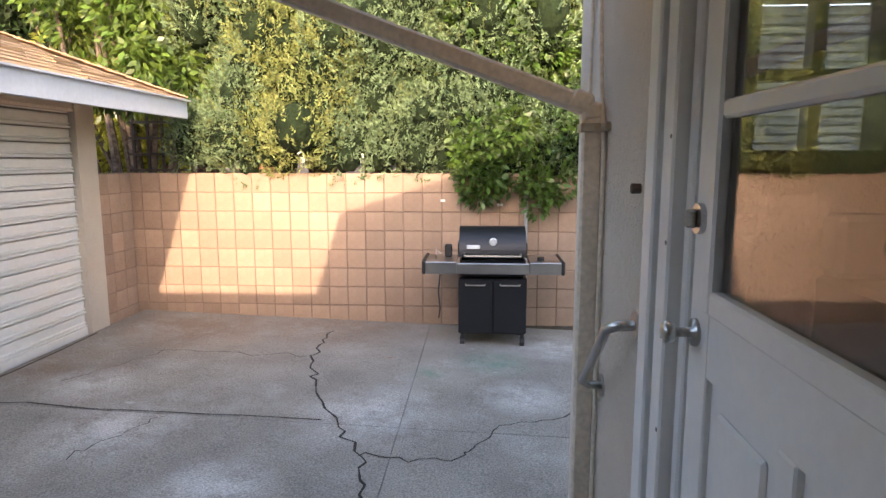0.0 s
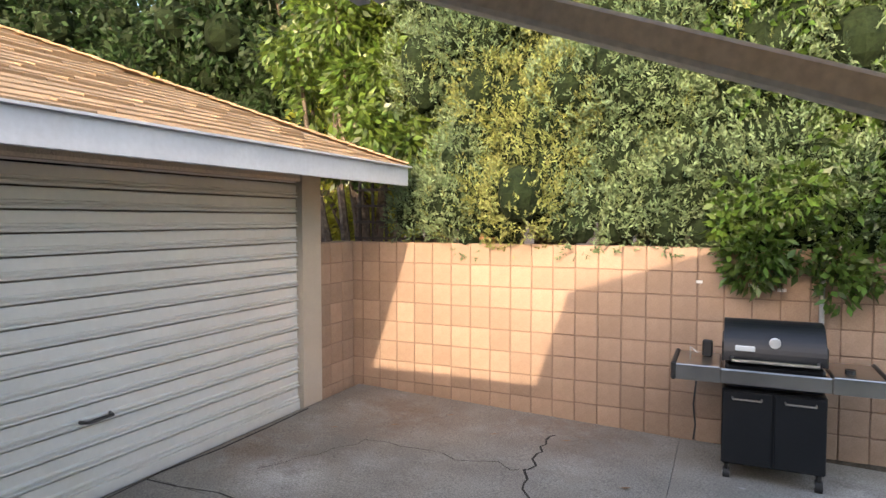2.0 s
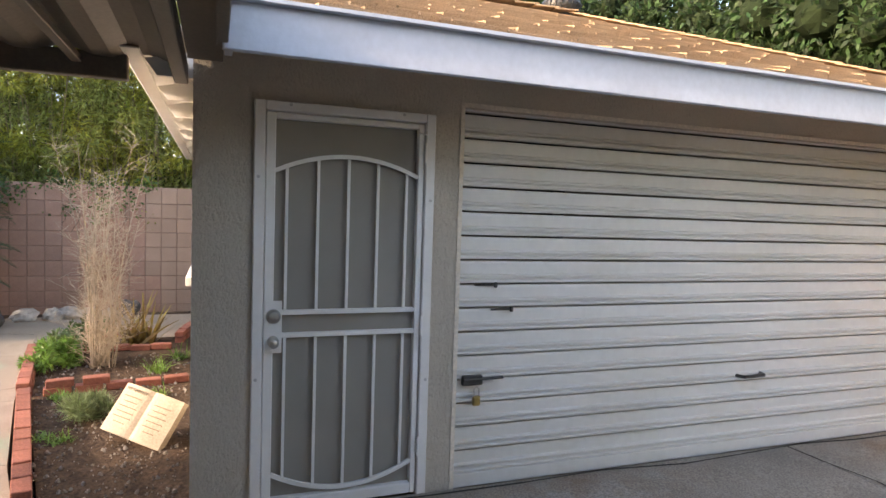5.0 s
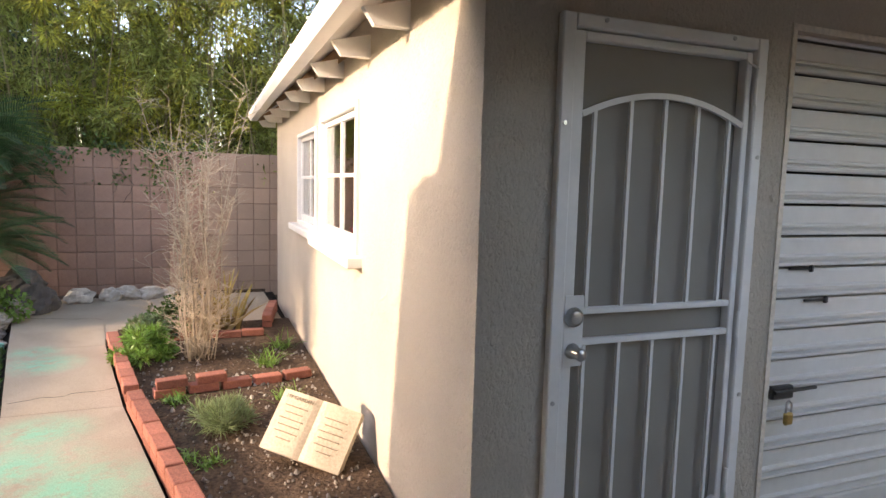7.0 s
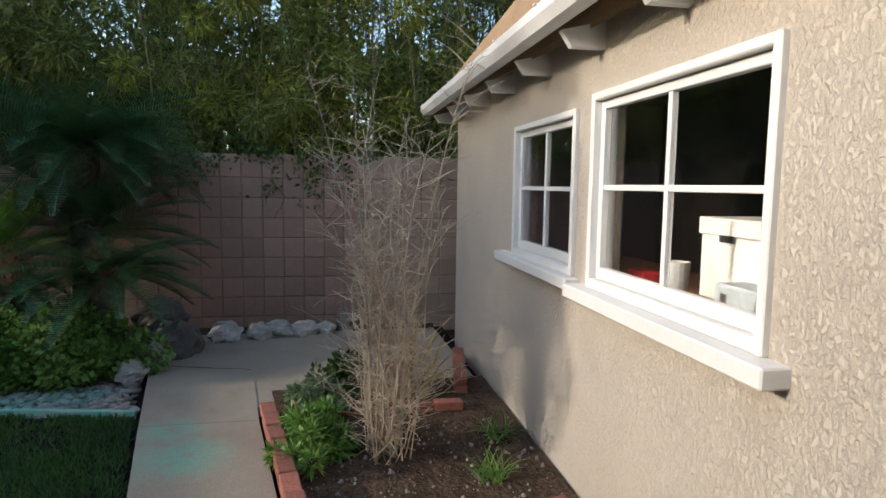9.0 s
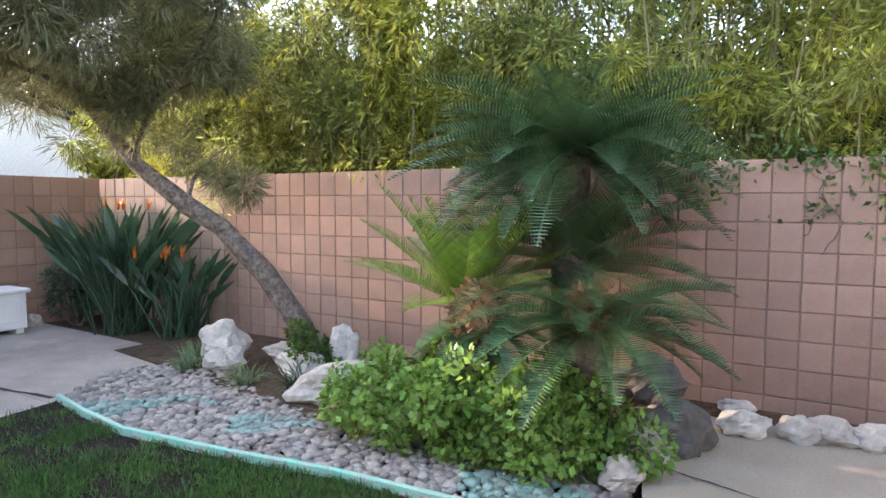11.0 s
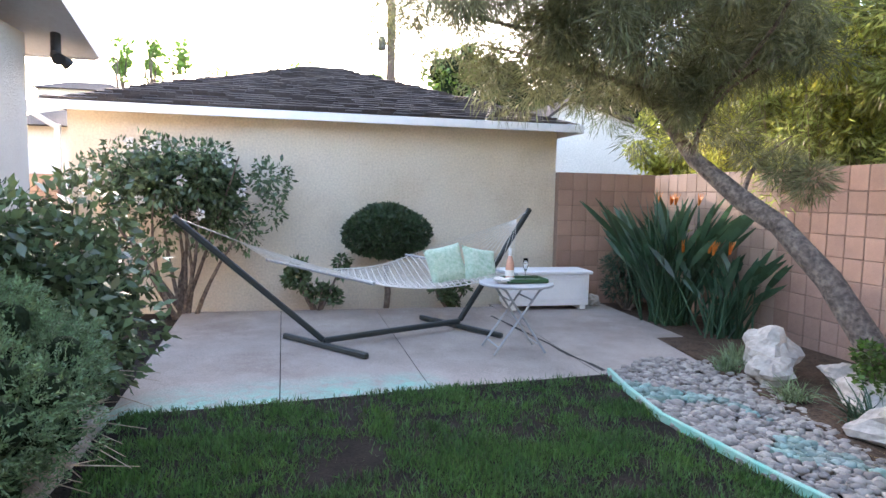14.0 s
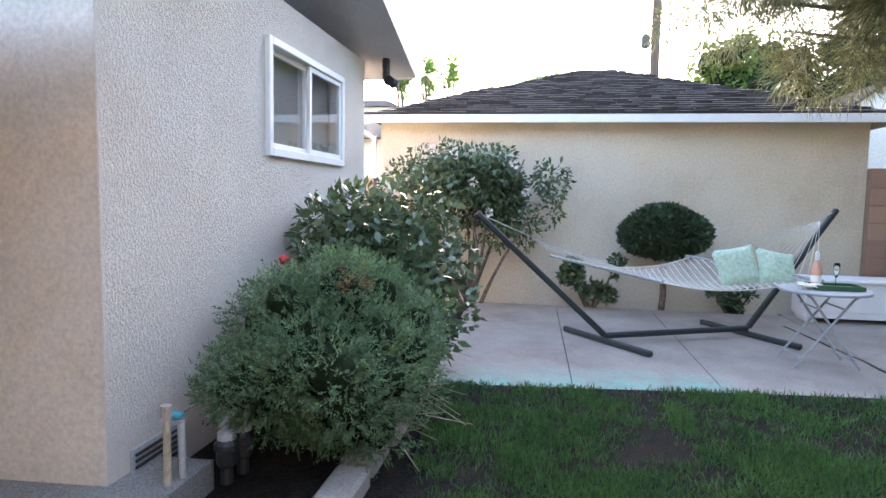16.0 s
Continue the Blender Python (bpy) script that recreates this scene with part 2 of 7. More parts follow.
    # near-black green standing in for the shade deep inside foliage
    inner=mat("painted_inner_shade", (0.016, 0.026, 0.010), (0.010, 0.017, 0.007), 1.0, 12, 1.0, 40, fine=0.4),
    ink=mat("engraving", (0.30, 0.24, 0.17), None, 0.9),
)
for key in ("inner", "soil", "soil_dark", "block", "block2", "shingle", "shingle_dark"):
    M[key].node_tree.nodes["Principled BSDF"].inputs["Specular IOR Level"].default_value = 0.15


# ---- builders ----
class Geo:
    """Gathers vertices and faces of one mesh."""
    def __init__(self):
        self.v, self.f = [], []

    def add(self, vs, fs):
        o = len(self.v)
        self.v += [tuple(p) for p in vs]
        self.f += [tuple(i + o for i in f) for f in fs]
        return self

    def box(self, c, s, b=0.0, m=None):
        """A box at c of size s, edges chamfered by b, turned by m about c."""
        h = Vector(s) / 2
        b = min(b, min(h) * 0.9)
        vs, key = [], {}
        for x in (-1, 1):
            for y in (-1, 1):
                for z in (-1, 1):
                    for a in ((0, 1, 2) if b else (0,)):
                        q = Vector((x * h.x, y * h.y, z * h.z))
                        if b:
                            for i in range(3):
                                if i != a:
                                    q[i] -= (x, y, z)[i] * b
                        key[(x, y, z, a)] = len(vs)
                        vs.append(q)
        fs = []
        for a in range(3):
            i, j = (a + 1) % 3, (a + 2) % 3
            for sgn in (-1, 1):
                loop = []
                for u, w in ((-1, -1), (1, -1), (1, 1), (-1, 1)):
                    k = [0, 0, 0]; k[a], k[i], k[j] = sgn, u, w
                    loop.append(key[(*k, a if b else 0)])
                fs.append(loop if sgn > 0 else loop[::-1])
        if b:
            for a in range(3):
                i, j = (a + 1) % 3, (a + 2) % 3
                for u in (-1, 1):
                    for w in (-1, 1):
                        k0, k1 = [0, 0, 0], [0, 0, 0]
                        k0[a], k0[i], k0[j] = -1, u, w
                        k1[a], k1[i], k1[j] = 1, u, w
                        loop = [key[(*k0, i)], key[(*k1, i)], key[(*k1, j)], key[(*k0, j)]]
                        fs.append(loop if u * w < 0 else loop[::-1])
            for x in (-1, 1):
                for y in (-1, 1):
                    for z in (-1, 1):
                        loop = [key[(x, y, z, a)] for a in range(3)]
                        fs.append(loop if x * y * z > 0 else loop[::-1])
        c = Vector(c)
        return self.add([c + (m @ q if m else q) for q in vs], fs)

    def tube(self, pts, r, n=8, cap=True):
        """A round bar along pts; r: one radius or one for each point."""
        pts = [Vector(p) for p in pts]
        rs = r if isinstance(r, (list, tuple)) else [r] * len(pts)
        o = len(self.v)
        up = None
        for i, p in enumerate(pts):
            d = (pts[min(i + 1, len(pts) - 1)] - pts[max(i - 1, 0)]).normalized()
            if up is None:
                up = d.orthogonal().normalized()
            up = (up - d * up.dot(d)).normalized()
            w = d.cross(up)
            for k in range(n):
                a = 2 * math.pi * k / n
                self.v.append(tuple(p + (up * math.cos(a) + w * math.sin(a)) * rs[i]))
        for i in range(len(pts) - 1):
            for k in range(n):
                a, b2 = o + i * n + k, o + i * n + (k + 1) % n
                self.f.append((a, b2, b2 + n, a + n))
        if cap:
            self.f.append(tuple(o + k for k in range(n))[::-1])
            self.f.append(tuple(o + (len(pts) - 1) * n + k for k in range(n)))
        return self

    def bar(self, p, q, w, h, b=0.0):
        """A square bar from p to q."""
        p, q = Vector(p), Vector(q)
        d = q - p
        return self.box((p + q) / 2, (w, h, d.length), b, d.to_track_quat("Z", "Y").to_matrix())

    def lathe(self, c, prof, n=24):
        """A turned shape about the upright through c: prof holds (radius, height)."""
        o, c = len(self.v), Vector(c)
        for r, z in prof:
            for k in range(n):
                a = 2 * math.pi * k / n
                self.v.append((c.x + r * math.cos(a), c.y + r * math.sin(a), c.z + z))
        for i in range(len(prof) - 1):
            for k in range(n):
                a, b2 = o + i * n + k, o + i * n + (k + 1) % n
                self.f.append((a, b2, b2 + n, a + n))
        self.f.append(tuple(o + k for k in range(n))[::-1])
        self.f.append(tuple(o + (len(prof) - 1) * n + k for k in range(n)))
        return self

    def slab(self, poly, z0, z1):
        """An upright prism over a polygon; z0, z1 may be functions of x, y."""
        f0 = z0 if callable(z0) else (lambda x, y: z0)
        f1 = z1 if callable(z1) else (lambda x, y: z1)
        n = len(poly)
        vs = [(x, y, f0(x, y)) for x, y in poly] + [(x, y, f1(x, y)) for x, y in poly]
        fs = [tuple(range(n))[::-1], tuple(range(n, 2 * n))] + [(i, (i + 1) % n, n + (i + 1) % n, n + i) for i in range(n)]
        return self.add(vs, fs)

    def mesh(self, name):
        me = bpy.data.meshes.new(name)
        me.from_pydata(self.v, [], self.f)
        return me


def part(name, geo, material, parent=None, label="", smooth=False):
    """One mesh object, under a thing or a part if given."""
    me = geo.mesh(name) if isinstance(geo, Geo) else geo
    if material and not me.materials:
        me.materials.append(material)
    if smooth:
        me.polygons.foreach_set("use_smooth", [True] * len(me.polygons))
    ob = new(name, me)
    if parent:
        ob.parent = parent
        base = parent.location + (parent.parent.location if parent.parent else Vector((0, 0, 0)))
        ob.location = -base
    return tagged(ob, label)


def thing(name, loc, label, category, group="", kind=""):
    ob = new(name)
    ob.location = loc
    ob.empty_display_size = 0.1
    return tagged(ob, label, category, group, kind)


def struct(name, geo, material, label="", category="", smooth=False):
    return tagged(part(name, geo, material, None, label, smooth), label, category or name.split("_")[0], "", "structure")


def raw_mesh(name, verts, quads_n):
    """A mesh of separate quads from an array of corners (n*4, 3)."""
    me = bpy.data.meshes.new(name)
    n = quads_n
    me.vertices.add(n * 4); me.vertices.foreach_set("co", verts.astype(np.float32).ravel())
    me.loops.add(n * 4); me.loops.foreach_set("vertex_index", np.arange(n * 4, dtype=np.int32))
    me.polygons.add(n)
    me.polygons.foreach_set("loop_start", np.arange(0, n * 4, 4, dtype=np.int32))
    me.update(calc_edges=True)
    return me


rng = np.random.default_rng(7)


def unit(a):
    return a / np.maximum(np.linalg.norm(a, axis=1, keepdims=True), 1e-9)


def leaves(name, p, d, length, width, jitter=0.3, droop=0.0):
    """Leaf blades: base points p, ways d, one diamond each, folded along the rib."""
    n = len(p)
    d = unit(d + rng.normal(0, jitter, (n, 3)) - np.array([0, 0, droop]))
    side = unit(np.cross(d, rng.normal(0, 1, (n, 3))))
    up = np.cross(side, d)
    L = length * rng.uniform(0.6, 1.25, (n, 1)); W = width * rng.uniform(0.7, 1.2, (n, 1))
    mid = p + d * L * 0.45
    v = np.stack([p, mid + side * W / 2 + up * W * 0.15, p + d * L, mid - side * W / 2 + up * W * 0.15], axis=1)
    return raw_mesh(name, v.reshape(-1, 3), n)


def shell(centres, radii, n, squash=1.0, inner=0.55):
    """Points and outward ways on the skins of many clumps."""
    k = rng.choice(len(centres), n, p=radii ** 2 / (radii ** 2).sum())
    u = unit(rng.normal(0, 1, (n, 3)))
    r = radii[k][:, None] * rng.uniform(inner, 1.05, (n, 1)) ** 0.6
    q = u * r
    q[:, 2] *= squash
    return centres[k] + q, u


def clumps(lo, hi, n, r0, r1, keep=None):
    """Clump centres spread over a box, with radii."""
    c = rng.uniform(lo, hi, (n, 3))
    if keep is not None:
        c = c[keep(c)]
    return c, rng.uniform(r0, r1, len(c))


def ellipsoid(c, r, n, r0, r1, skin=0.75):
    """Clump centres near the skin of an ellipsoid."""
    u = unit(rng.normal(0, 1, (n, 3)))
    return np.array(c) + u * np.array(r) * rng.uniform(skin, 1.0, (n, 1)), rng.uniform(r0, r1, n)

# ---- ground ----
def zdrive(x, y):
    return 0.01 - 0.035 * (max(min(x, 3.0), -3.6) + 0.9)


def zpatio(x, y):
    return -0.03 + 0.03 * (-6.4 - y)


struct("ground", Geo().add([(-400, -400, -0.16), (400, -400, -0.16), (400, 400, -0.16), (-400, 400, -0.16)], [(0, 1, 2, 3)]), M["soil"], "bare brown soil ground", "ground")
yard = Geo()
yard.slab([(-10.5, -9.8), (-2.6, -9.8), (-3.0, 0.6), (-10.5, 0.6)], -0.15, -0.05)
struct("yard_soil", yard, M["soil_dark"], "dark damp soil of the yard", "soil")

drive = thing("driveway", (0, 3, 0), "grey concrete driveway with cracks, stains and joints", "driveway", kind="structure")
for x0, x1 in ((-3.42, -0.348), (-0.344, 3.2)):
    for y0, y1 in ((-4.0, 0.6), (0.606, 4.26), (4.266, 6.82)):
        g = Geo().slab([(x0, y0), (x1, y0), (x1, y1), (x0, y1)], -0.14, zdrive)
        part("concrete_slab", g, M["concrete"], drive)


def ribbon(pts, w, zf, wob=0.02, steps=10, lift=0.003):
    """A thin uneven strip laid along pts on the ground."""
    g, line = Geo(), []
    for a, b in zip(pts[:-1], pts[1:]):
        for i in range(steps):
            t = i / steps
            line.append((a[0] + (b[0] - a[0]) * t + random.gauss(0, wob), a[1] + (b[1] - a[1]) * t + random.gauss(0, wob)))
    line.append(pts[-1])
    for (ax, ay), (bx, by) in zip(line[:-1], line[1:]):
        d = Vector((bx - ax, by - ay)).normalized()
        n = Vector((-d.y, d.x)) * w / 2 * random.uniform(0.6, 1.4)
        g.add([(ax - n.x, ay - n.y, zf(ax, ay) + lift), (ax + n.x, ay + n.y, zf(ax, ay) + lift), (bx + n.x, by + n.y, zf(bx, by) + lift), (bx - n.x, by - n.y, zf(bx, by) + lift)], [(0, 3, 2, 1)])
    return g


for pts, w in ((((-1.28, 6.38), (-1.275, 5.55), (-0.95, 4.6), (-0.51, 3.86), (-0.36, 3.2)), 0.014), (((-0.51, 3.86), (0.01, 3.86), (0.32, 4.38), (1.0, 4.7)), 0.010),
               (((-1.275, 5.55), (-2.5, 5.55), (-2.9, 4.7)), 0.006), (((-3.4, 4.25), (-0.86, 4.31)), 0.012), (((-1.9, 4.25), (-2.1, 3.6)), 0.006), (((-3.4, 0.7), (-3.38, 5.9)), 0.016)):
    part("crack", ribbon(pts, w, zdrive), M["crack"], drive)
M["blind"] = mat("blind_slat", (0.8, 0.78, 0.72), None, 0.7, 5, trans=0.6)
M["scuff"] = mat("pale_scuff", (0.42, 0.41, 0.39), (0.30, 0.28, 0.26), 0.9, 30, 0.2, 160)


def blot(x, y, rx, ry, zf, n=18, lift=0.004):
    """A thin stain with an uneven edge."""
    pts = [(x + rx * math.cos(a) * random.uniform(0.55, 1.1), y + ry * math.sin(a) * random.uniform(0.55, 1.1)) for a in [2 * math.pi * i / n for i in range(n)]]
    g = Geo()
    g.add([(px, py, zf(px, py) + lift) for px, py in pts], [tuple(range(n))])
    return g


for x, y, rx, ry in ((-0.45, 4.35, 0.02, 0.012), (-2.2, 4.4, 0.05, 0.02), (0.3, 5.4, 0.025, 0.012), (-2.6, 4.7, 0.07, 0.02), (0.75, 4.0, 0.02, 0.05), (-1.9, 3.7, 0.03, 0.02), (-0.5, 5.0, 0.018, 0.012), (0.1, 6.0, 0.03, 0.012)):
    part("scuff_mark", blot(x, y, rx, ry, zdrive), M["scuff"], drive)
for x, y in ((-1.15, 6.25), (-2.2, 6.35), (-1.7, 6.1), (-2.5, 5.9), (-0.6, 5.6), (-2.9, 5.6)):
    lf = Geo()
    z = zdrive(x, y)
    lf.add([(x - 0.04, y, z + 0.006), (x, y - 0.018, z + 0.016), (x + 0.045, y + 0.006, z + 0.02), (x, y + 0.02, z + 0.012)], [(0, 1, 2, 3)])
    tagged(part("dry_leaf", lf, M["brown_cone"]), "curled dry brown leaf on the driveway", "leaf", "dry leaves")

# ---- paths, lawn, beds ----
def zpath(x, y):
    return 0.02 + max(0.0, min(1.0, (x + 6.0) / 2.4)) * 0.06


path = thing("garden_path", (-6, -1.2, 0), "tan concrete garden path with green overspray", "path", kind="structure")
R = [(-3.3, -0.06), (-4.5, -0.42), (-5.95, -0.76), (-7.6, -1.08), (-8.72, -1.25)]
Lf = [(-3.3, -0.88), (-4.5, -1.12), (-5.95, -1.42), (-7.6, -1.80), (-8.78, -2.06)]
for i in range(4):
    a, b, c, d = R[i], R[i + 1], Lf[i + 1], Lf[i]
    part("path_slab", Geo().slab([(a[0] - 0.006, a[1]), d, (c[0] + 0.006, c[1]), b][::-1], -0.14, zpath), M["concrete_warm"], path)
part("path_slab", Geo().slab([(-8.73, -2.05), (-10.0, -1.9), (-10.05, 0.45), (-8.2, 0.5), (-7.85, -1.13), (-8.72, -1.26)][::-1], -0.14, 0.015), M["concrete_warm"], path)
part("crack", ribbon([(-6.2, -1.45), (-6.35, -0.85)], 0.008, zpath, 0.012), M["crack"], path)
part("crack", ribbon([(-8.72, -1.26), (-8.95, -2.05)], 0.012, zpath, 0.01), M["crack"], path)

patio = thing("patio", (-6.5, -7.6, 0), "pale concrete patio slabs stained and oversprayed green", "patio", kind="structure")
for x0, x1 in ((-4.12, -5.22), (-5.228, -6.36), (-6.368, -7.88), (-7.888, -9.45)):
    f = lambda x: -5.86 - 0.115 * (-4.1 - x)
    back = -9.15 if x0 > -7 else -9.3
    part("patio_slab", Geo().slab([(x0, f(x0)), (x0 + 0.1, back), (x1 + 0.1, back), (x1, f(x1))][::-1], -0.14, zpatio), M["patio"], patio)
part("crack", ribbon([(-7.95, -6.4), (-7.6, -8.6)], 0.035, zpatio, 0.008), M["crack"], patio)
curb = Geo()
for i in range(5):
    curb.box((-4.05 + random.uniform(-0.03, 0.03), -5.7 + i * 0.42, -0.02), (0.18, 0.36, 0.14), 0.02)
part("edging_stones", curb, M["patio"], patio)

EDGE = [(-7.88, -1.9), (-8.02, -2.7), (-7.97, -3.6), (-7.86, -4.3), (-7.77, -5.2), (-7.85, -5.8), (-7.95, -6.3)]
LAWN = [(-4.3, -1.2), (-5.95, -1.46), (-7.6, -1.84)] + EDGE + [(-6.36, -6.14), (-5.3, -6.0), (-4.2, -5.88), (-4.35, -4.0)]


def inside(poly, x, y):
    c = np.zeros(len(x), bool)
    n = len(poly)
    for i in range(n):
        (x0, y0), (x1, y1) = poly[i], poly[(i + 1) % n]
        c ^= ((y0 > y) != (y1 > y)) & (x < (x1 - x0) * (y - y0) / (y1 - y0 + 1e-12) + x0)
    return c


struct("lawn_soil", Geo().slab(LAWN, -0.1, -0.03), M["soil_dark"], "dark soil under the patchy lawn", "soil")
n = 240000
gx, gy = rng.uniform(-8.1, -4.2, n), rng.uniform(-6.35, -1.2, n)
thin = np.array([0.8 * noise.noise(Vector((x * 1.5, y * 2.2, 3.0))) + 0.7 * noise.noise(Vector((x * 5.0, y * 6.5, 8.0))) for x, y in zip(gx[:60000], gy[:60000])])
thin = np.concatenate([thin] * 4)
gx, gy = np.tile(gx[:60000], 4) + rng.normal(0, 0.03, n), np.tile(gy[:60000], 4) + rng.normal(0, 0.03, n)
keep = inside(LAWN, gx, gy) & (thin + rng.normal(0, 0.26, n) > np.where(gy > -2.9, -0.14, 0.05) + 0.12 * (gy < -5.4))
p = np.stack([gx, gy, np.full(n, -0.035)], 1)[keep]
d = np.tile([0, 0, 1.0], (len(p), 1))
gl = tagged(part("grass", leaves("grass", p, d, 0.058, 0.007, 0.5), M["grass"]), "patchy green lawn grass", "grass", kind="stuff")
edging = Geo()
for (ax, ay), (bx, by) in zip(EDGE[:-1], EDGE[1:]):
    edging.bar((ax, ay, -0.01), (bx, by, -0.01), 0.035, 0.07, 0.006)
struct("lawn_edging", edging, M["green_paint"], "narrow lawn edging strip tinted green", "edging")


def ball(c, r, squash, seed, rough=0.18, u=8, v=5):
    """A stone: an uneven rounded lump."""
    g = Geo()
    vs, fs = [(0, 0, -1)], []
    for j in range(1, v):
        for i in range(u):
            a, b = 2 * math.pi * i / u, math.pi * j / v
            vs.append((math.sin(b) * math.cos(a), math.sin(b) * math.sin(a), -math.cos(b)))
    vs.append((0, 0, 1))
    for i in range(u):
        fs.append((0, 1 + (i + 1) % u, 1 + i))
        for j in range(v - 2):
            a, b = 1 + j * u + i, 1 + j * u + (i + 1) % u
            fs.append((a, b, b + u, a + u))
        fs.append((1 + (v - 2) * u + i, 1 + (v - 2) * u + (i + 1) % u, len(vs) - 1))
    out = []
    for q in vs:
        q = Vector(q)
        k = 1 + rough * 2.2 * noise.noise(q * 1.3 + Vector((seed * 3.1, seed, 0))) + rough * 0.7 * noise.noise(q * 3.6 + Vector((seed, seed * 2.3, 5)))
        out.append((c[0] + q.x * r[0] * k, c[1] + q.y * r[1] * k, c[2] + q.z * r[2] * k))
    return g.add(out, fs)


# river pebbles beside the lawn
BED = EDGE + [(-8.6, -6.7), (-9.05, -6.5), (-9.0, -5.6), (-8.68, -4.4), (-8.68, -3.6), (-8.75, -2.6), (-8.75, -2.15)]
protos = []
for s in range(6):
    b = ball((0, 0, 0), (1, 1, 0.62), 1, s, 0.22, 7, 5)
    protos.append((np.array(b.v), b.f))
bxs, bys = rng.uniform(-9.1, -7.75, 6500), rng.uniform(-6.7, -1.9, 6500)
ok = inside(BED, bxs, bys)
bxs, bys = bxs[ok], bys[ok]
for name, tinted in (("pebbles", False), ("tinted_pebbles", True)):
    allv, allf, o = [], [], 0
    for i, (x, y) in enumerate(zip(bxs, bys)):
        green = noise.noise(Vector((x * 1.5, y * 1.1, 9))) > 0.08 and x > -8.5
        if green != tinted:
            continue
        v, f = protos[i % 6]
        sc = 0.017 + 0.024 * rng.uniform(0, 1) ** 1.6
        a = rng.uniform(0, 6.28)
        rot = np.array([[math.cos(a), -math.sin(a), 0], [math.sin(a), math.cos(a), 0], [0, 0, 1]])
        q = (v * [sc * 1.35, sc, sc]) @ rot.T + [x, y, -0.035 + rng.uniform(0, 0.03)]
        allv.append(q); allf += [tuple(k + o for k in ff) for ff in f]; o += len(v)
    me = bpy.data.meshes.new(name)
    me.from_pydata(np.concatenate(allv).tolist(), [], allf)
    tagged(part(name, me, M["pebble_green" if tinted else "pebble"], smooth=True), "smooth river pebbles" + (" with green overspray" if tinted else " beside the lawn"), "pebbles", kind="stuff")

# planting bed beside the garage with brick edging
bed = Geo().slab([(-3.6, 0.56), (-3.4, 0.0), (-5.95, -0.66), (-8.15, -1.05), (-8.3, 0.56)], -0.1, 0.03)
struct("planting_bed", bed, M["soil"], "brown soil planting bed beside the garage wall", "soil")

# ---- block walls ----
def chamfer_block(w, t, h):
    return Geo().box((0, 0, 0), (w, t, h), 0.004)


def block_wall(name, p0, along, cols, rows, pw, ph, z0, top_h, material, label, first, limit=300):
    """A block wall of squared blocks: the core with its joints, each block proud of it, from p0 along one axis."""
    p0, ax = Vector(p0), Vector(along)
    ny = Vector((-ax.y, ax.x, 0))
    L = cols * pw
    zt = z0 + rows * ph + top_h
    w = thing(name, (p0.x, p0.y, z0), label, "wall", kind="structure")
    core = Geo().box(p0 + ax * L / 2 + Vector((0, 0, (z0 + zt) / 2)), (L if ax.x else 0.15, L if ax.y else 0.15, zt - z0 - 0.01))
    part("core", core, M["mortar"], w)
    m1 = chamfer_block(pw - 0.009, 0.172, ph - 0.009).mesh("block"); m1.materials.append(material)
    m2 = chamfer_block(pw - 0.009, 0.172, top_h - 0.006).mesh("cap_block"); m2.materials.append(material)
    rest, made = Geo(), 0
    turn = 0 if ax.x else math.pi / 2
    for c in range(cols):
        for r in range(rows + 1):
            h = ph if r < rows else top_h
            q = p0 + ax * (c + 0.5) * pw + Vector((0, 0, z0 + r * ph + h / 2)) + ny * random.gauss(0, 0.0012)
            if first[0] <= c < first[1] and made < limit:
                o = part("block", m1 if r < rows else m2, None, w)
                o.location = q - w.location
                o.rotation_euler = (0, 0, turn)
                made += 1
            else:
                rest.box(q, (pw - 0.009 if ax.x else 0.172, pw - 0.009 if ax.y else 0.172, h - 0.009), 0.004)
    if rest.v:
        tagged(part("block_rest", rest, M["block_rest"], w), kind="stuff")
    return w


# ---- garage ----
GX, GY, GN, GW = -3.45, 0.575, 6.18, -9.5


def wall_run(name, material, label, boxes):
    g = Geo()
    for c, s in boxes:
        g.box(c, s)
    return struct(name, g, material, label, "wall")


def span(x0, x1, y0, y1, z0, z1):
    return ((x0 + x1) / 2, (y0 + y1) / 2, (z0 + z1) / 2), (abs(x1 - x0), abs(y1 - y0), abs(z1 - z0))


wall_run("wall_garage_front", M["stucco"], "cream stucco garage front wall", [
    span(GX - 0.15, GX, GY, 0.85, -0.1, 2.06), span(GX - 0.15, GX, 1.70, 1.88, -0.1, 2.06), span(GX - 0.15, GX, GY, 1.88, 2.06, 2.55),
    span(GX - 0.15, GX, 1.88, 5.91, 2.11, 2.55), span(GX - 0.15, GX + 0.02, 5.91, GN, -0.1, 2.55)])
W1, W2 = (-6.335, -5.12, 1.07, 1.955), (-7.555, -6.52, 1.09, 1.915)
wall_run("wall_garage_side", M["stucco"], "cream stucco garage side wall with two windows", [
    span(W1[1], GX - 0.15, GY, GY + 0.15, -0.1, 2.38), span(W2[1], W1[0], GY, GY + 0.15, -0.1, 2.38), span(GW, W2[0], GY, GY + 0.15, -0.1, 2.38),
    span(W1[0], W1[1], GY, GY + 0.15, -0.1, W1[2]), span(W1[0], W1[1], GY, GY + 0.15, W1[3], 2.38),
    span(W2[0], W2[1], GY, GY + 0.15, -0.1, W2[2]), span(W2[0], W2[1], GY, GY + 0.15, W2[3], 2.38)])
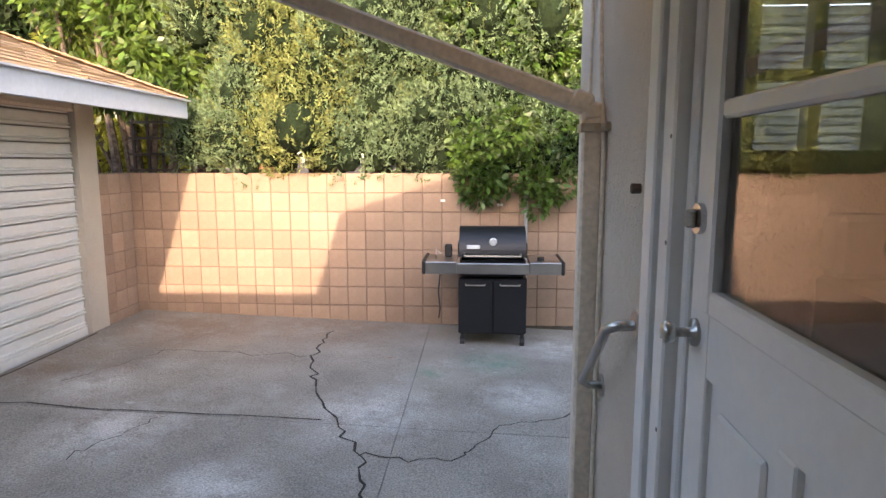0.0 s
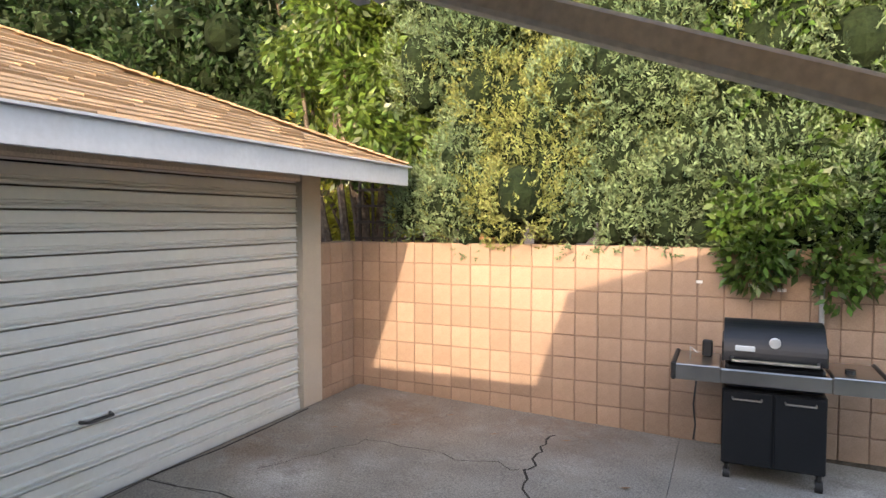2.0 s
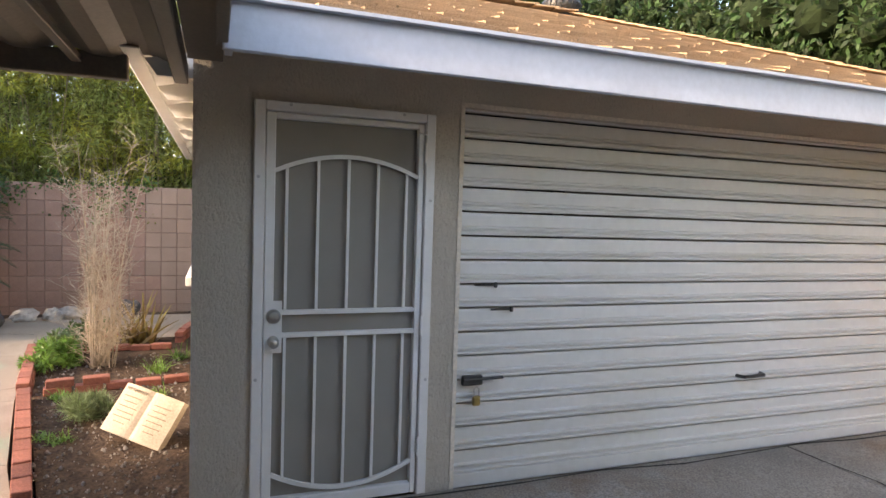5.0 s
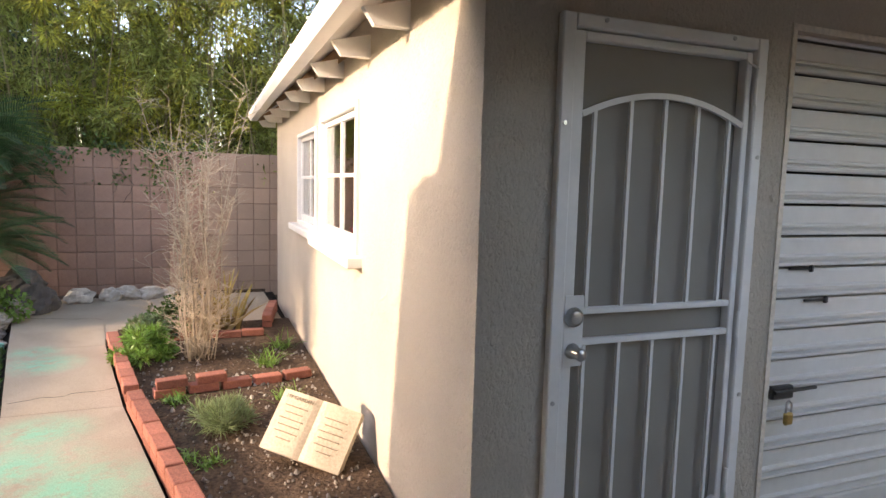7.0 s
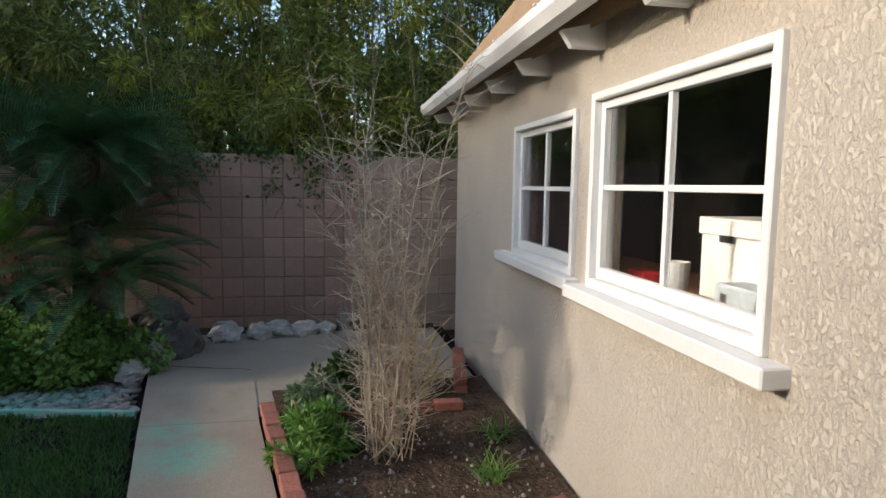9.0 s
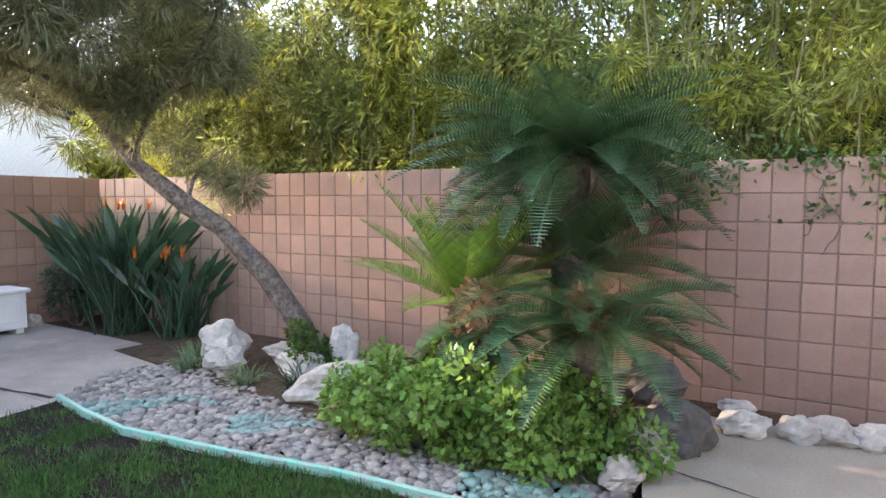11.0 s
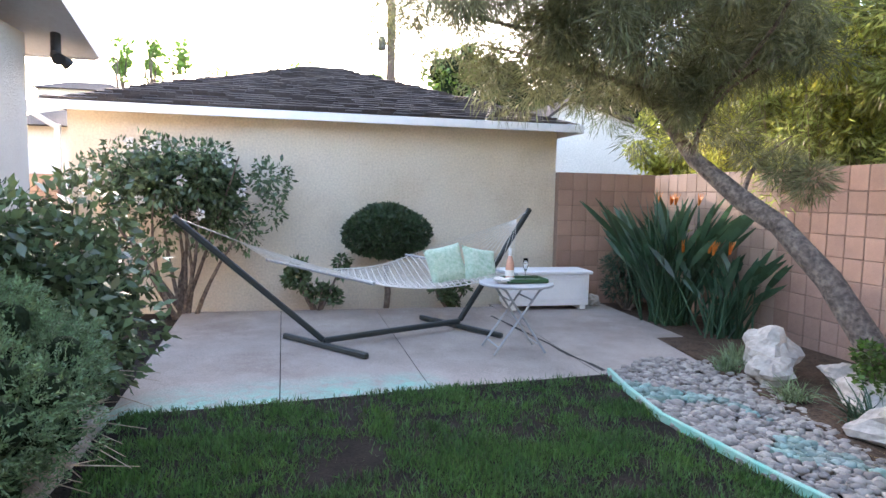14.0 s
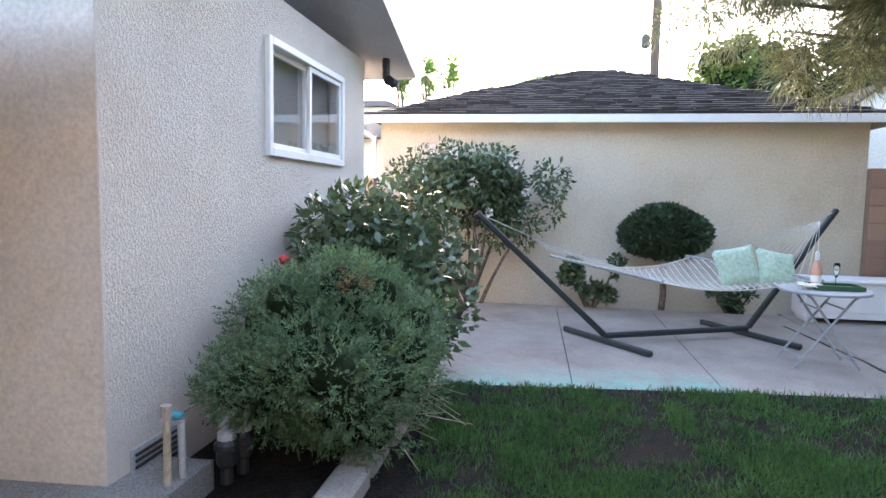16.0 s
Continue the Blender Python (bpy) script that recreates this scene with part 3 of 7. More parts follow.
wall_run("wall_garage_back", M["stucco"], "plain stucco garage walls", [span(GW, GW + 0.15, GY + 0.15, GN, -0.1, 2.4), span(GW + 0.15, GX - 0.15, GN - 0.15, GN, -0.1, 2.4)])
struct("floor_garage", Geo().box(*span(GW, GX - 0.1, GY, GN, -0.12, 0.0)), M["concrete"], "bare concrete garage floor", "floor")
# added backing wall and the ceiling, painted dark for the dim room
wall_run("wall_garage_partition", M["room_shade"], "added backing wall inside the garage with room shade painted into its colour", [span(GW + 0.15, GX - 0.3, 2.6, 2.68, 0.0, 2.35)])
struct("ceiling_garage", Geo().box(*span(GW + 0.15, GX - 0.15, GY + 0.15, GN - 0.15, 2.38, 2.42)), M["room_shade"], "boarded garage ceiling with room shade painted into its colour", "ceiling")

EA, EB, EC, ED = Vector((-2.68, 0.70, 2.25)), Vector((-2.68, 6.45, 2.25)), Vector((-9.8, 6.45, 2.25)), Vector((-9.8, 0.30, 2.25))
R1, R2 = Vector((-5.41, 3.69, 3.38)), Vector((-5.41, 0.95, 3.38))
groof = thing("garage_roof", (-5.4, 3.4, 2.25), "tan asphalt shingle roof of the garage", "roof", kind="structure")
deck = Geo()
dn = Vector((0, 0, -0.03))
vs = [EA, EB, EC, ED, R1, R2]
deck.add(vs + [q + dn for q in vs], [(0, 1, 4, 5), (1, 2, 4), (2, 3, 5, 4), (3, 0, 5), (11, 10, 7, 6), (10, 8, 7), (10, 11, 9, 8), (11, 6, 9), (0, 6, 7, 1), (1, 7, 8, 2), (2, 8, 9, 3), (3, 9, 6, 0)])
part("deck", deck, M["shingle"], groof)


def tabs(a, b, up, rows, exposure, tab, keep, thick=0.011):
    """Shingle tabs on a slope: a to b is the eave, up the way up the slope."""
    a, b, up = Vector(a), Vector(b), Vector(up).normalized()
    u = (b - a).normalized()
    n = u.cross(up)
    if n.z < 0:
        n = -n
    out = []
    for j in range(rows):
        off = (j % 2) * tab / 2 + random.uniform(-0.05, 0.05)
        for i in range(-1, int((b - a).length / tab) + 2):
            w = tab * random.uniform(0.96, 1.0) - 0.003
            c = a + u * (i * tab + off + w / 2) + up * (j * exposure + exposure / 2)
            if keep(c, w / 2):
                lift = thick * random.choice((1, 1, 1.3, 1.9))
                lo, hi = c - up * exposure * 0.54, c + up * exposure * 0.56
                s = u * (w / 2)
                out.append(([lo - s + n * lift, lo + s + n * lift, hi + s + n * 0.002, hi - s + n * 0.002, lo - s, lo + s, hi + s, hi - s], c))
    return out


BOXF = [(0, 1, 2, 3), (4, 7, 6, 5), (0, 4, 5, 1), (1, 5, 6, 2), (2, 6, 7, 3), (3, 7, 4, 0)]
up = Vector((-2.73, 0, 1.13))


def on_front(c, w):
    k = (c.z - 2.25) / 1.13
    return 0 <= k < 0.99 and 0.70 + 0.25 * k - 0.05 < c.y - w and c.y + w < 6.45 - 2.76 * k + 0.1


rest, made = Geo(), 0
for v8, c in tabs(EA + Vector((0.03, 0, 0)), EB + Vector((0.03, 0, 0)), up, 24, 0.125, 0.30, on_front):
    if made < 290 and c.y > 0.6:
        o = Geo().add([q - c for q in v8], BOXF)
        ob = part("shingle", o, M["shingle"], groof)
        ob.location = c - groof.location
        made += 1
    else:
        rest.add(v8, BOXF)
tagged(part("shingle_rest", rest, M["shingle"], groof), kind="stuff")
hip = Geo()
for i in range(24):
    a = EB.lerp(R1, i / 24); b = EB.lerp(R1, (i + 1.3) / 24)
    hip.bar(a + Vector((0, 0, 0.02 + 0.01)), b + Vector((0, 0, 0.02)), 0.16, 0.012)
for i in range(14):
    a = R1.lerp(R2, i / 14); b = R1.lerp(R2, (i + 1.2) / 14)
    hip.bar(a + Vector((0, 0, 0.035)), b + Vector((0, 0, 0.02)), 0.20, 0.012)
part("ridge_caps", hip, M["shingle"], groof)
fas = Geo().box(*span(-2.695, -2.665, 0.69, 6.46, 2.08, 2.245), 0.004)
part("fascia_board", fas, M["fascia"], groof, "white-painted fascia board")
part("drip_edge", Geo().box(*span(-2.71, -2.63, 0.68, 6.47, 2.243, 2.256)), M["fascia"], groof)
part("soffit", Geo().add([(-2.70, 0.7, 2.215), (-2.70, 6.44, 2.215), (-3.46, 6.44, 2.53), (-3.46, 0.7, 2.53), (-2.70, 0.7, 2.2), (-2.70, 6.44, 2.2), (-3.46, 6.44, 2.515), (-3.46, 0.7, 2.515)], BOXF), M["cream"], groof)
part("rake_board", Geo().add([(x_, y_, z_) for y_ in (0.70, 0.725) for x_, z_ in ((-2.69, 2.08), (-2.69, 2.245), (-3.5, 2.58), (-3.5, 2.40), (-2.85, 2.10))], [(0, 1, 2, 3, 4), (9, 8, 7, 6, 5), (0, 5, 6, 1), (1, 6, 7, 2), (2, 7, 8, 3), (3, 8, 9, 4), (4, 9, 5, 0)]), M["fascia"], groof)
gut = thing("garage_gutter", (-6.2, 0.3, 2.25), "white metal gutter along the garage eave", "gutter", kind="structure")
prof = [(0.0, 0.0), (-0.075, 0.0), (-0.105, 0.045), (-0.105, 0.09), (-0.098, 0.09), (-0.098, 0.048), (-0.07, 0.008), (0.0, 0.008)]
gg = Geo()
n = len(prof)
gg.add([(x, 0.36 + y, 2.22 + z) for x in (-3.42, -9.82) for y, z in prof], [tuple(range(n)), tuple(range(n, 2 * n))[::-1]] + [(i, n + i, n + (i + 1) % n, (i + 1) % n) for i in range(n)])
part("trough", gg, M["white"], gut)
for i in range(10):
    x = -3.56 - i * 0.68
    part("strap", Geo().box((x, 0.305, 2.312), (0.03, 0.12, 0.006)), M["white"], gut)
    part("rafter_tail", Geo().add([(x - 0.02, 0.37, 2.21), (x - 0.02, 0.575, 2.26), (x - 0.02, 0.575, 2.14), (x - 0.02, 0.42, 2.14), (x + 0.02, 0.37, 2.21), (x + 0.02, 0.575, 2.26), (x + 0.02, 0.575, 2.14), (x + 0.02, 0.42, 2.14)], [(0, 1, 2, 3), (7, 6, 5, 4), (0, 4, 5, 1), (1, 5, 6, 2), (2, 6, 7, 3), (3, 7, 4, 0)]), M["white"], gut)
part("eave_boards", Geo().add([(-3.45, 0.30, 2.232), (-9.8, 0.30, 2.232), (-9.8, 0.6, 2.39), (-3.45, 0.6, 2.39), (-3.45, 0.30, 2.222), (-9.8, 0.30, 2.222), (-9.8, 0.6, 2.38), (-3.45, 0.6, 2.38)], BOXF), M["white"], gut)

# roller-type garage door of ribbed slats
gdoor = thing("garage_door", (GX - 0.05, 3.9, 0.1), "white ribbed metal garage door, closed", "garage door")
zb, rows, rh = 0.154, 15, 0.1295
for r in range(rows):
    z = zb + r * rh
    prof = [(0.012, 0.0), (0.020, 0.006), (0.020, 0.016), (-0.004, 0.022), (-0.004, 0.028), (0.012, 0.033), (0.012, 0.042), (-0.002, 0.050), (0.002, rh * 0.8), (0.0, rh - 0.012), (-0.022, rh - 0.009), (-0.03, rh - 0.009), (-0.03, 0.0)]
    g, n = Geo(), len(prof)
    g.add([(GX - 0.045 + x, y, z + q) for y in (1.885, 5.905) for x, q in prof], [tuple(range(n))[::-1], tuple(range(n, 2 * n))] + [(i, (i + 1) % n, n + (i + 1) % n, n + i) for i in range(n)])
    part("slat", g, M["door_white"], gdoor)
part("bottom_rail", Geo().box(*span(GX - 0.05, GX - 0.02, 1.885, 5.905, 0.075, 0.153), 0.005), M["door_white"], gdoor)
part("top_rail", Geo().box(*span(GX - 0.06, GX - 0.04, 1.885, 5.905, 2.097, 2.118), 0.004), M["door_white"], gdoor)
hd = part("handle", Geo().tube([(GX - 0.035, 3.85, 0.575), (GX + 0.02, 3.87, 0.575), (GX + 0.02, 4.03, 0.58), (GX - 0.035, 4.05, 0.58)], 0.011), M["dark_metal"], gdoor, "dark pull handle")
bolt = part("slide_bolt", Geo().box((GX - 0.02, 1.985, 0.665), (0.03, 0.12, 0.055), 0.006).tube([(GX, 1.93, 0.672), (GX, 2.16, 0.676)], 0.008), M["dark_metal"], gdoor, "dark sliding bolt")
lock = part("padlock", Geo().box((GX + 0.012, 2.0, 0.56), (0.022, 0.045, 0.055), 0.008), M["brass"], gdoor, "brass padlock hanging from the bolt")
part("shackle", Geo().tube([(GX + 0.012, 1.985, 0.585), (GX + 0.012, 1.985, 0.625), (GX + 0.012, 2.0, 0.637), (GX + 0.012, 2.015, 0.625), (GX + 0.012, 2.015, 0.585)], 0.0045), M["steel"], lock)
for y, z in ((2.05, 1.18), (2.15, 1.045)):
    part("slot_scar", Geo().box((GX - 0.03, y, z), (0.012, 0.13, 0.01), 0.003).box((GX - 0.028, y + 0.06, z), (0.014, 0.02, 0.03), 0.004), M["dark_metal"], gdoor)
struct("door_frame_garage", Geo().box(*span(GX - 0.06, GX + 0.006, 1.862, 1.885, 0.0, 2.12)).box(*span(GX - 0.06, GX + 0.006, 1.862, 5.92, 2.112, 2.135)), M["cream"], "cream trim round the garage door", "trim")

# house
HX = 0.60
wall_run("wall_house_side", M["stucco_house"], "rough cream stucco house wall beside the back door", [
    span(HX, HX + 0.15, 2.10, 2.70, -0.1, 2.75), span(HX, HX + 0.15, 2.70, 3.37, -0.1, 2.52), span(HX, HX + 0.15, -3.67, 0.62, -0.1, 2.75), span(HX, HX + 0.15, 0.62, 2.10, 2.46, 2.75), span(HX, HX + 0.15, 0.62, 2.10, -0.1, 0.40)])
wall_run("wall_house_north", M["stucco_house"], "plain cream stucco end wall of the house", [span(HX + 0.15, 1.08, 2.70, 2.85, -0.1, 2.75), span(1.5, 7.0, 2.70, 2.85, -0.1, 2.75), span(1.08, 1.5, 2.70, 2.85, -0.1, 1.72), span(1.08, 1.5, 2.70, 2.85, 2.22, 2.75), span(6.85, 7.0, -7.5, 2.7, -0.1, 2.75)])
HW = (-6.79, -5.25, 1.65, 2.45)
wall_run("wall_house_wing", M["stucco_house"], "rough cream stucco wall of the house wing with a sliding window", [
    span(-3.1, -2.95, HW[1], -3.67, -0.1, 2.75), span(-3.1, -2.95, -7.5, HW[0], -0.1, 2.75), span(-3.1, -2.95, HW[0], HW[1], -0.1, HW[2]), span(-3.1, -2.95, HW[0], HW[1], HW[3], 2.75)])
wall_run("wall_house_wing_end", M["cream"], "cream stucco end wall of the house wing", [span(-3.096, HX, -3.82, -3.668, -0.1, 2.75), span(-2.95, 6.85, -7.5, -7.35, -0.1, 2.75)])
struct("floor_house", Geo().box(*span(HX + 0.02, 6.9, -7.4, 2.75, 0.2, 0.38)).box(*span(-2.95, HX, -7.35, -3.82, 0.2, 0.38)), M["wood"], "wooden house floor", "floor")
struct("ceiling_house", Geo().box(*span(HX + 0.15, 6.85, -7.35, 2.7, 2.70, 2.74)).box(*span(-2.95, HX, -7.35, -3.82, 2.70, 2.74)), M["white"], "white house ceiling", "ceiling")


def gable_roof(name, label, eave, ridge, ends, z0, z1, axis, material):
    """A gable roof: eave and ridge are places across the ridge, ends along it."""
    (e0, e1), (a, b) = eave, ends
    rf = thing(name, ((e0 + e1) / 2 if axis == "y" else a, a if axis == "y" else (e0 + e1) / 2, z0), label, "roof", kind="structure")
    P = (lambda s, t, z: (s, t, z)) if axis == "y" else (lambda s, t, z: (t, s, z))
    v = [P(e0, a, z0), P(e0, b, z0), P(ridge, b, z1), P(ridge, a, z1), P(e1, b, z0), P(e1, a, z0)]
    lo = [(x, y, z - 0.1) for x, y, z in v]
    part("deck", Geo().add(v + lo, [(0, 1, 2, 3), (3, 2, 4, 5), (9, 8, 7, 6), (11, 10, 8, 9), (0, 6, 7, 1), (4, 10, 11, 5), (1, 7, 8, 2), (2, 8, 10, 4), (5, 11, 9, 3), (3, 9, 6, 0)]), material, rf)
    g = Geo()
    for s in (e0, e1):
        g.bar(P(s, a, z0 - 0.05), P(s, b, z0 - 0.05), 0.035, 0.15)
    part("fascia_board", g, M["fascia"], rf, "white fascia board")
    for t_, o_ in ((a, -0.018), (b, 0.018)):
        for s_ in (e0, e1):
            part("rake_board", Geo().bar(P(s_, t_ + o_, z0 - 0.05), P(ridge, t_ + o_, z1 - 0.05), 0.035, 0.14), M["fascia"], rf)
    so = [(x, y, z - 0.104) for x, y, z in v]
    part("soffit", Geo().add(so + [(x, y, z - 0.008) for x, y, z in so], [(0, 1, 2, 3), (3, 2, 4, 5), (9, 8, 7, 6), (11, 10, 8, 9), (0, 6, 7, 1), (4, 10, 11, 5), (1, 7, 8, 2), (2, 8, 10, 4), (5, 11, 9, 3), (3, 9, 6, 0)]), M["fascia"], rf)
    return rf


gable_roof("house_roof", "house roof with a deep eave over the back door", (-0.83, 7.6), 3.4, (-7.9, 2.78), 2.42, 3.82, "y", M["shingle_dark"])
hw = gable_roof("house_wing_roof", "roof of the house wing with a white eave", (-8.0, -3.35), -5.7, (-3.5, 0.4), 2.78, 3.45, "x", M["shingle_dark"])

# awning between house and garage
aw = thing("awning", (-2.2, -0.5, 2.1), "brown ribbed metal awning between house and garage", "awning", kind="structure")
g, n = Geo(), 52
pts = []
for i in range(n + 1):
    y = -3.34 + 3.88 * i / n
    pts.append((y, 0.03 * (i % 4 in (1, 2))))
vs = [(x, y, 2.20 + z + (x + 3.6) * 0.03 + k) for x in (-3.58, -0.75) for k in (0, 0.006) for y, z in pts]
m_ = n + 1
fs = []
for i in range(n):
    fs += [(i, i + 1, 2 * m_ + i + 1, 2 * m_ + i), (m_ + i, 3 * m_ + i, 3 * m_ + i + 1, m_ + i + 1)]
part("ribbed_sheet", g.add(vs, fs), M["awning"], aw)
for y in (-3.30, 0.52):
    part("edge_beam", Geo().box(*span(-3.6, -0.75, y - 0.03, y + 0.03, 2.12, 2.20), 0.005), M["awning"], aw)
part("end_beam", Geo().box(*span(-3.62, -3.56, -3.34, 0.30, 2.11, 2.22), 0.005), M["awning"], aw)

part("side_sheet", Geo().box(*span(-3.44, -0.75, 0.55, 0.70, 2.205, 2.275), 0.004).box(*span(-2.72, -0.75, 0.67, 0.71, 2.10, 2.21), 0.004), M["awning"], aw)
for k in range(6):
    y = -3.0 + k * 0.62
    part("rib", Geo().box(*span(-3.56, -0.76, y - 0.02, y + 0.02, 2.165, 2.199), 0.003), M["awning"], aw)

# far walls
block_wall("wall_block_north", (-3.76, 6.885, 0), (1, 0, 0), 44, 7, 0.196, 0.196, -0.015, 0.20, M["block"], "tan squared block garden wall", (0, 37))
block_wall("wall_block_return", (-3.56, 6.2, 0), (0, 1, 0), 3, 7, 0.196, 0.196, -0.015, 0.20, M["block"], "short return of the tan block wall", (0, 3))
block_wall("wall_block_west", (-10.47, -1.545 - 39 * 0.211, 0), (0, 1, 0), 66, 8, 0.211, 0.211, -0.099, 0.245, M["block2"], "pinkish squared block garden wall", (12, 46))
block_wall("wall_block_south", (-10.29, -9.62, 0), (1, 0, 0), 7, 8, 0.211, 0.211, -0.099, 0.245, M["block2"], "pinkish block wall beside the neighbouring garage", (0, 7))
block_wall("wall_block_gate", (-2.69, -9.4, 0), (1, 0, 0), 6, 7, 0.211, 0.211, -0.05, 0.2, M["block"], "tan block wall between the houses", (0, 6))

# neighbouring garage
NY = -9.65
wall_run("wall_neighbour_garage", M["stucco_neighbour"], "smooth cream stucco wall of the neighbouring garage", [span(-8.81, -2.69, NY - 0.15, NY, -0.1, 2.42)])
wall_run("wall_neighbour_garage_rest", M["stucco_neighbour"], "plain stucco walls of the neighbouring garage", [span(-8.81, -8.66, -16.2, NY - 0.15, -0.1, 2.42), span(-2.84, -2.69, -16.2, NY - 0.15, -0.1, 2.42), span(-8.66, -2.84, -16.2, -16.05, -0.1, 2.42)])
nr = thing("neighbour_garage_roof", (-5.7, -12.9, 2.45), "dark shingle hip roof of the neighbouring garage", "roof", kind="structure")
e = [Vector(q) for q in ((-2.45, -9.42, 2.47), (-9.08, -9.42, 2.47), (-9.08, -16.4, 2.47), (-2.45, -16.4, 2.47))]
ap, ap2 = Vector((-5.45, -12.6, 3.64)), Vector((-5.95, -12.6, 3.64))
part("deck", Geo().add(e + [ap, ap2] + [q - Vector((0, 0, 0.02)) for q in e], [(0, 4, 5, 1), (1, 5, 2), (2, 5, 4, 3), (3, 4, 0), (6, 7, 8, 9)]), M["shingle_dark"], nr)
nt = Geo()
cen = (ap + ap2) / 2
upn = Vector((0, -3.18, 1.17))


def on_n(c, w):
    k = (c.z - 2.47) / 1.17
    return 0 <= k < 0.97 and -9.08 + 3.1 * k < c.x - w + 0.05 and c.x + w - 0.05 < -2.45 - 2.95 * k


for v8, c in tabs((-9.08, -9.40, 2.48), (-2.45, -9.40, 2.48), upn, 26, 0.13, 0.2, on_n, 0.02):
    nt.add(v8, BOXF)
tagged(part("shingles", nt, M["shingle_dark"], nr), kind="stuff")
part("fascia_board", Geo().box(*span(-9.1, -2.43, -9.42, -9.39, 2.36, 2.465), 0.004), M["white"], nr, "white fascia board")
part("end_fascia", Geo().box(*span(-9.1, -9.06, -16.4, -9.42, 2.36, 2.465)), M["white"], nr)
part("soffit", Geo().box(*span(-9.05, -2.5, -9.66, -9.42, 2.415, 2.43)), M["white"], nr)
ds = thing("downspout", (-2.62, -9.5, 0), "white downspout at the garage corner", "downspout", kind="structure")
part("pipe", Geo().bar((-2.40, -9.40, 2.44), (-2.40, -9.40, 2.30), 0.06, 0.05).bar((-2.40, -9.40, 2.32), (-2.62, -9.55, 2.16), 0.06, 0.05).bar((-2.62, -9.55, 2.2), (-2.62, -9.55, 0.1), 0.06, 0.05, 0.005), M["white"], ds)

# white gabled house beyond
wh = thing("white_house", (-11.6, -14, 0), "white stucco gabled house beyond the wall", "house")
part("wall", Geo().add([(-9.7, -14, 0), (-13.2, -14, 0), (-13.2, -14, 2.9), (-10.97, -14, 3.56), (-9.7, -14, 2.6), (-9.7, -20, 0), (-13.2, -20, 0), (-13.2, -20, 2.9), (-10.97, -20, 3.56), (-9.7, -20, 2.6)], [(0, 1, 2, 3, 4), (9, 8, 7, 6, 5), (0, 4, 9, 5), (1, 6, 7, 2)]), M["stucco_white"], wh)
part("roof", Geo().add([(-9.5, -13.85, 2.53), (-10.97, -13.85, 3.65), (-13.4, -13.85, 2.93), (-9.5, -20, 2.53), (-10.97, -20, 3.65), (-13.4, -20, 2.93), (-9.5, -13.85, 2.46), (-10.97, -13.85, 3.58), (-13.4, -13.85, 2.86)], [(0, 3, 4, 1), (1, 4, 5, 2), (0, 1, 7, 6), (1, 2, 8, 7)]), M["shingle_dark"], wh)
for sx, sy, w, z in ((-1.2, -15, 3.0, 2.66), (8.3, -45, 4.8, 7.7)):
    fh = thing("far_house", (sx, sy, 0), "cream house with a dark roof beyond the gap" if w < 5 else "blue-grey two-storey house on the hill", "house")
    part("wall", Geo().box((sx, sy - 2, z / 2), (w, 4, z)), M["stucco_neighbour"] if w < 5 else M["grey_case"], fh)
    part("roof", Geo().add([(sx - w / 2 - 0.3, sy + 0.3, z), (sx + w / 2 + 0.3, sy + 0.3, z), (sx + w / 2 + 0.3, sy - 4.3, z), (sx - w / 2 - 0.3, sy - 4.3, z), (sx - w / 4, sy - 2, z + 0.3 + w * 0.1), (sx + w / 4, sy - 2, z + 0.3 + w * 0.1)], [(0, 1, 5, 4), (1, 2, 5), (2, 3, 4, 5), (3, 0, 4), (3, 2, 1, 0)]), M["shingle_dark"], fh)
    for k in range(2):
        wdw = part("window", Geo().box((sx - w / 4 + k * w / 2, sy + 0.01, z - 0.8), (w / 6, 0.06, 0.9)), M["white"], fh)
        part("pane", Geo().box((sx - w / 4 + k * w / 2, sy + 0.045, z - 0.8), (w / 6 - 0.12, 0.02, 0.78)), M["pane"], wdw)


# ---- plants ----
def plant(name, loc, label, category, kids, group=""):
    t = thing(name, loc, label, category, group)
    for nm, me, material in kids:
        tagged(part(nm, me, material, t), kind="stuff" if nm == "inner_mass" else "")
    return t


def limbs(base, tips, r0, r1, bend=0.15, n=6):
    """Tapered limbs from base to each tip."""
    g = Geo()
    for tip in tips:
        a, b = Vector(base), Vector(tip)
        side = Vector((random.gauss(0, bend), random.gauss(0, bend), 0))
        pts = [a.lerp(b, k / 5) + side * math.sin(math.pi * k / 5) for k in range(6)]
        g.tube(pts, [r0 + (r1 - r0) * k / 5 for k in range(6)], n)
    return g


def cloud(name, cc, nleaf, length, width, jitter=0.5, droop=0.0, squash=1.0, inner=0.55, lean=(0, 0, 0)):
    c, r = cc
    p, d = shell(c, r, nleaf, squash, inner)
    return leaves(name, p, d + np.array(lean), length, width, jitter, droop)


CORE = ball((0, 0, 0), (1, 1, 1), 1, 3, 0.12, 8, 6)


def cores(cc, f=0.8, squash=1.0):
    """Filler for a crown: one rounded lump inside each clump, coloured dark in place of inner shade."""
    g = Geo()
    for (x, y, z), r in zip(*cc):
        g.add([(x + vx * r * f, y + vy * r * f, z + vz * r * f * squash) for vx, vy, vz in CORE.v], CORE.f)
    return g


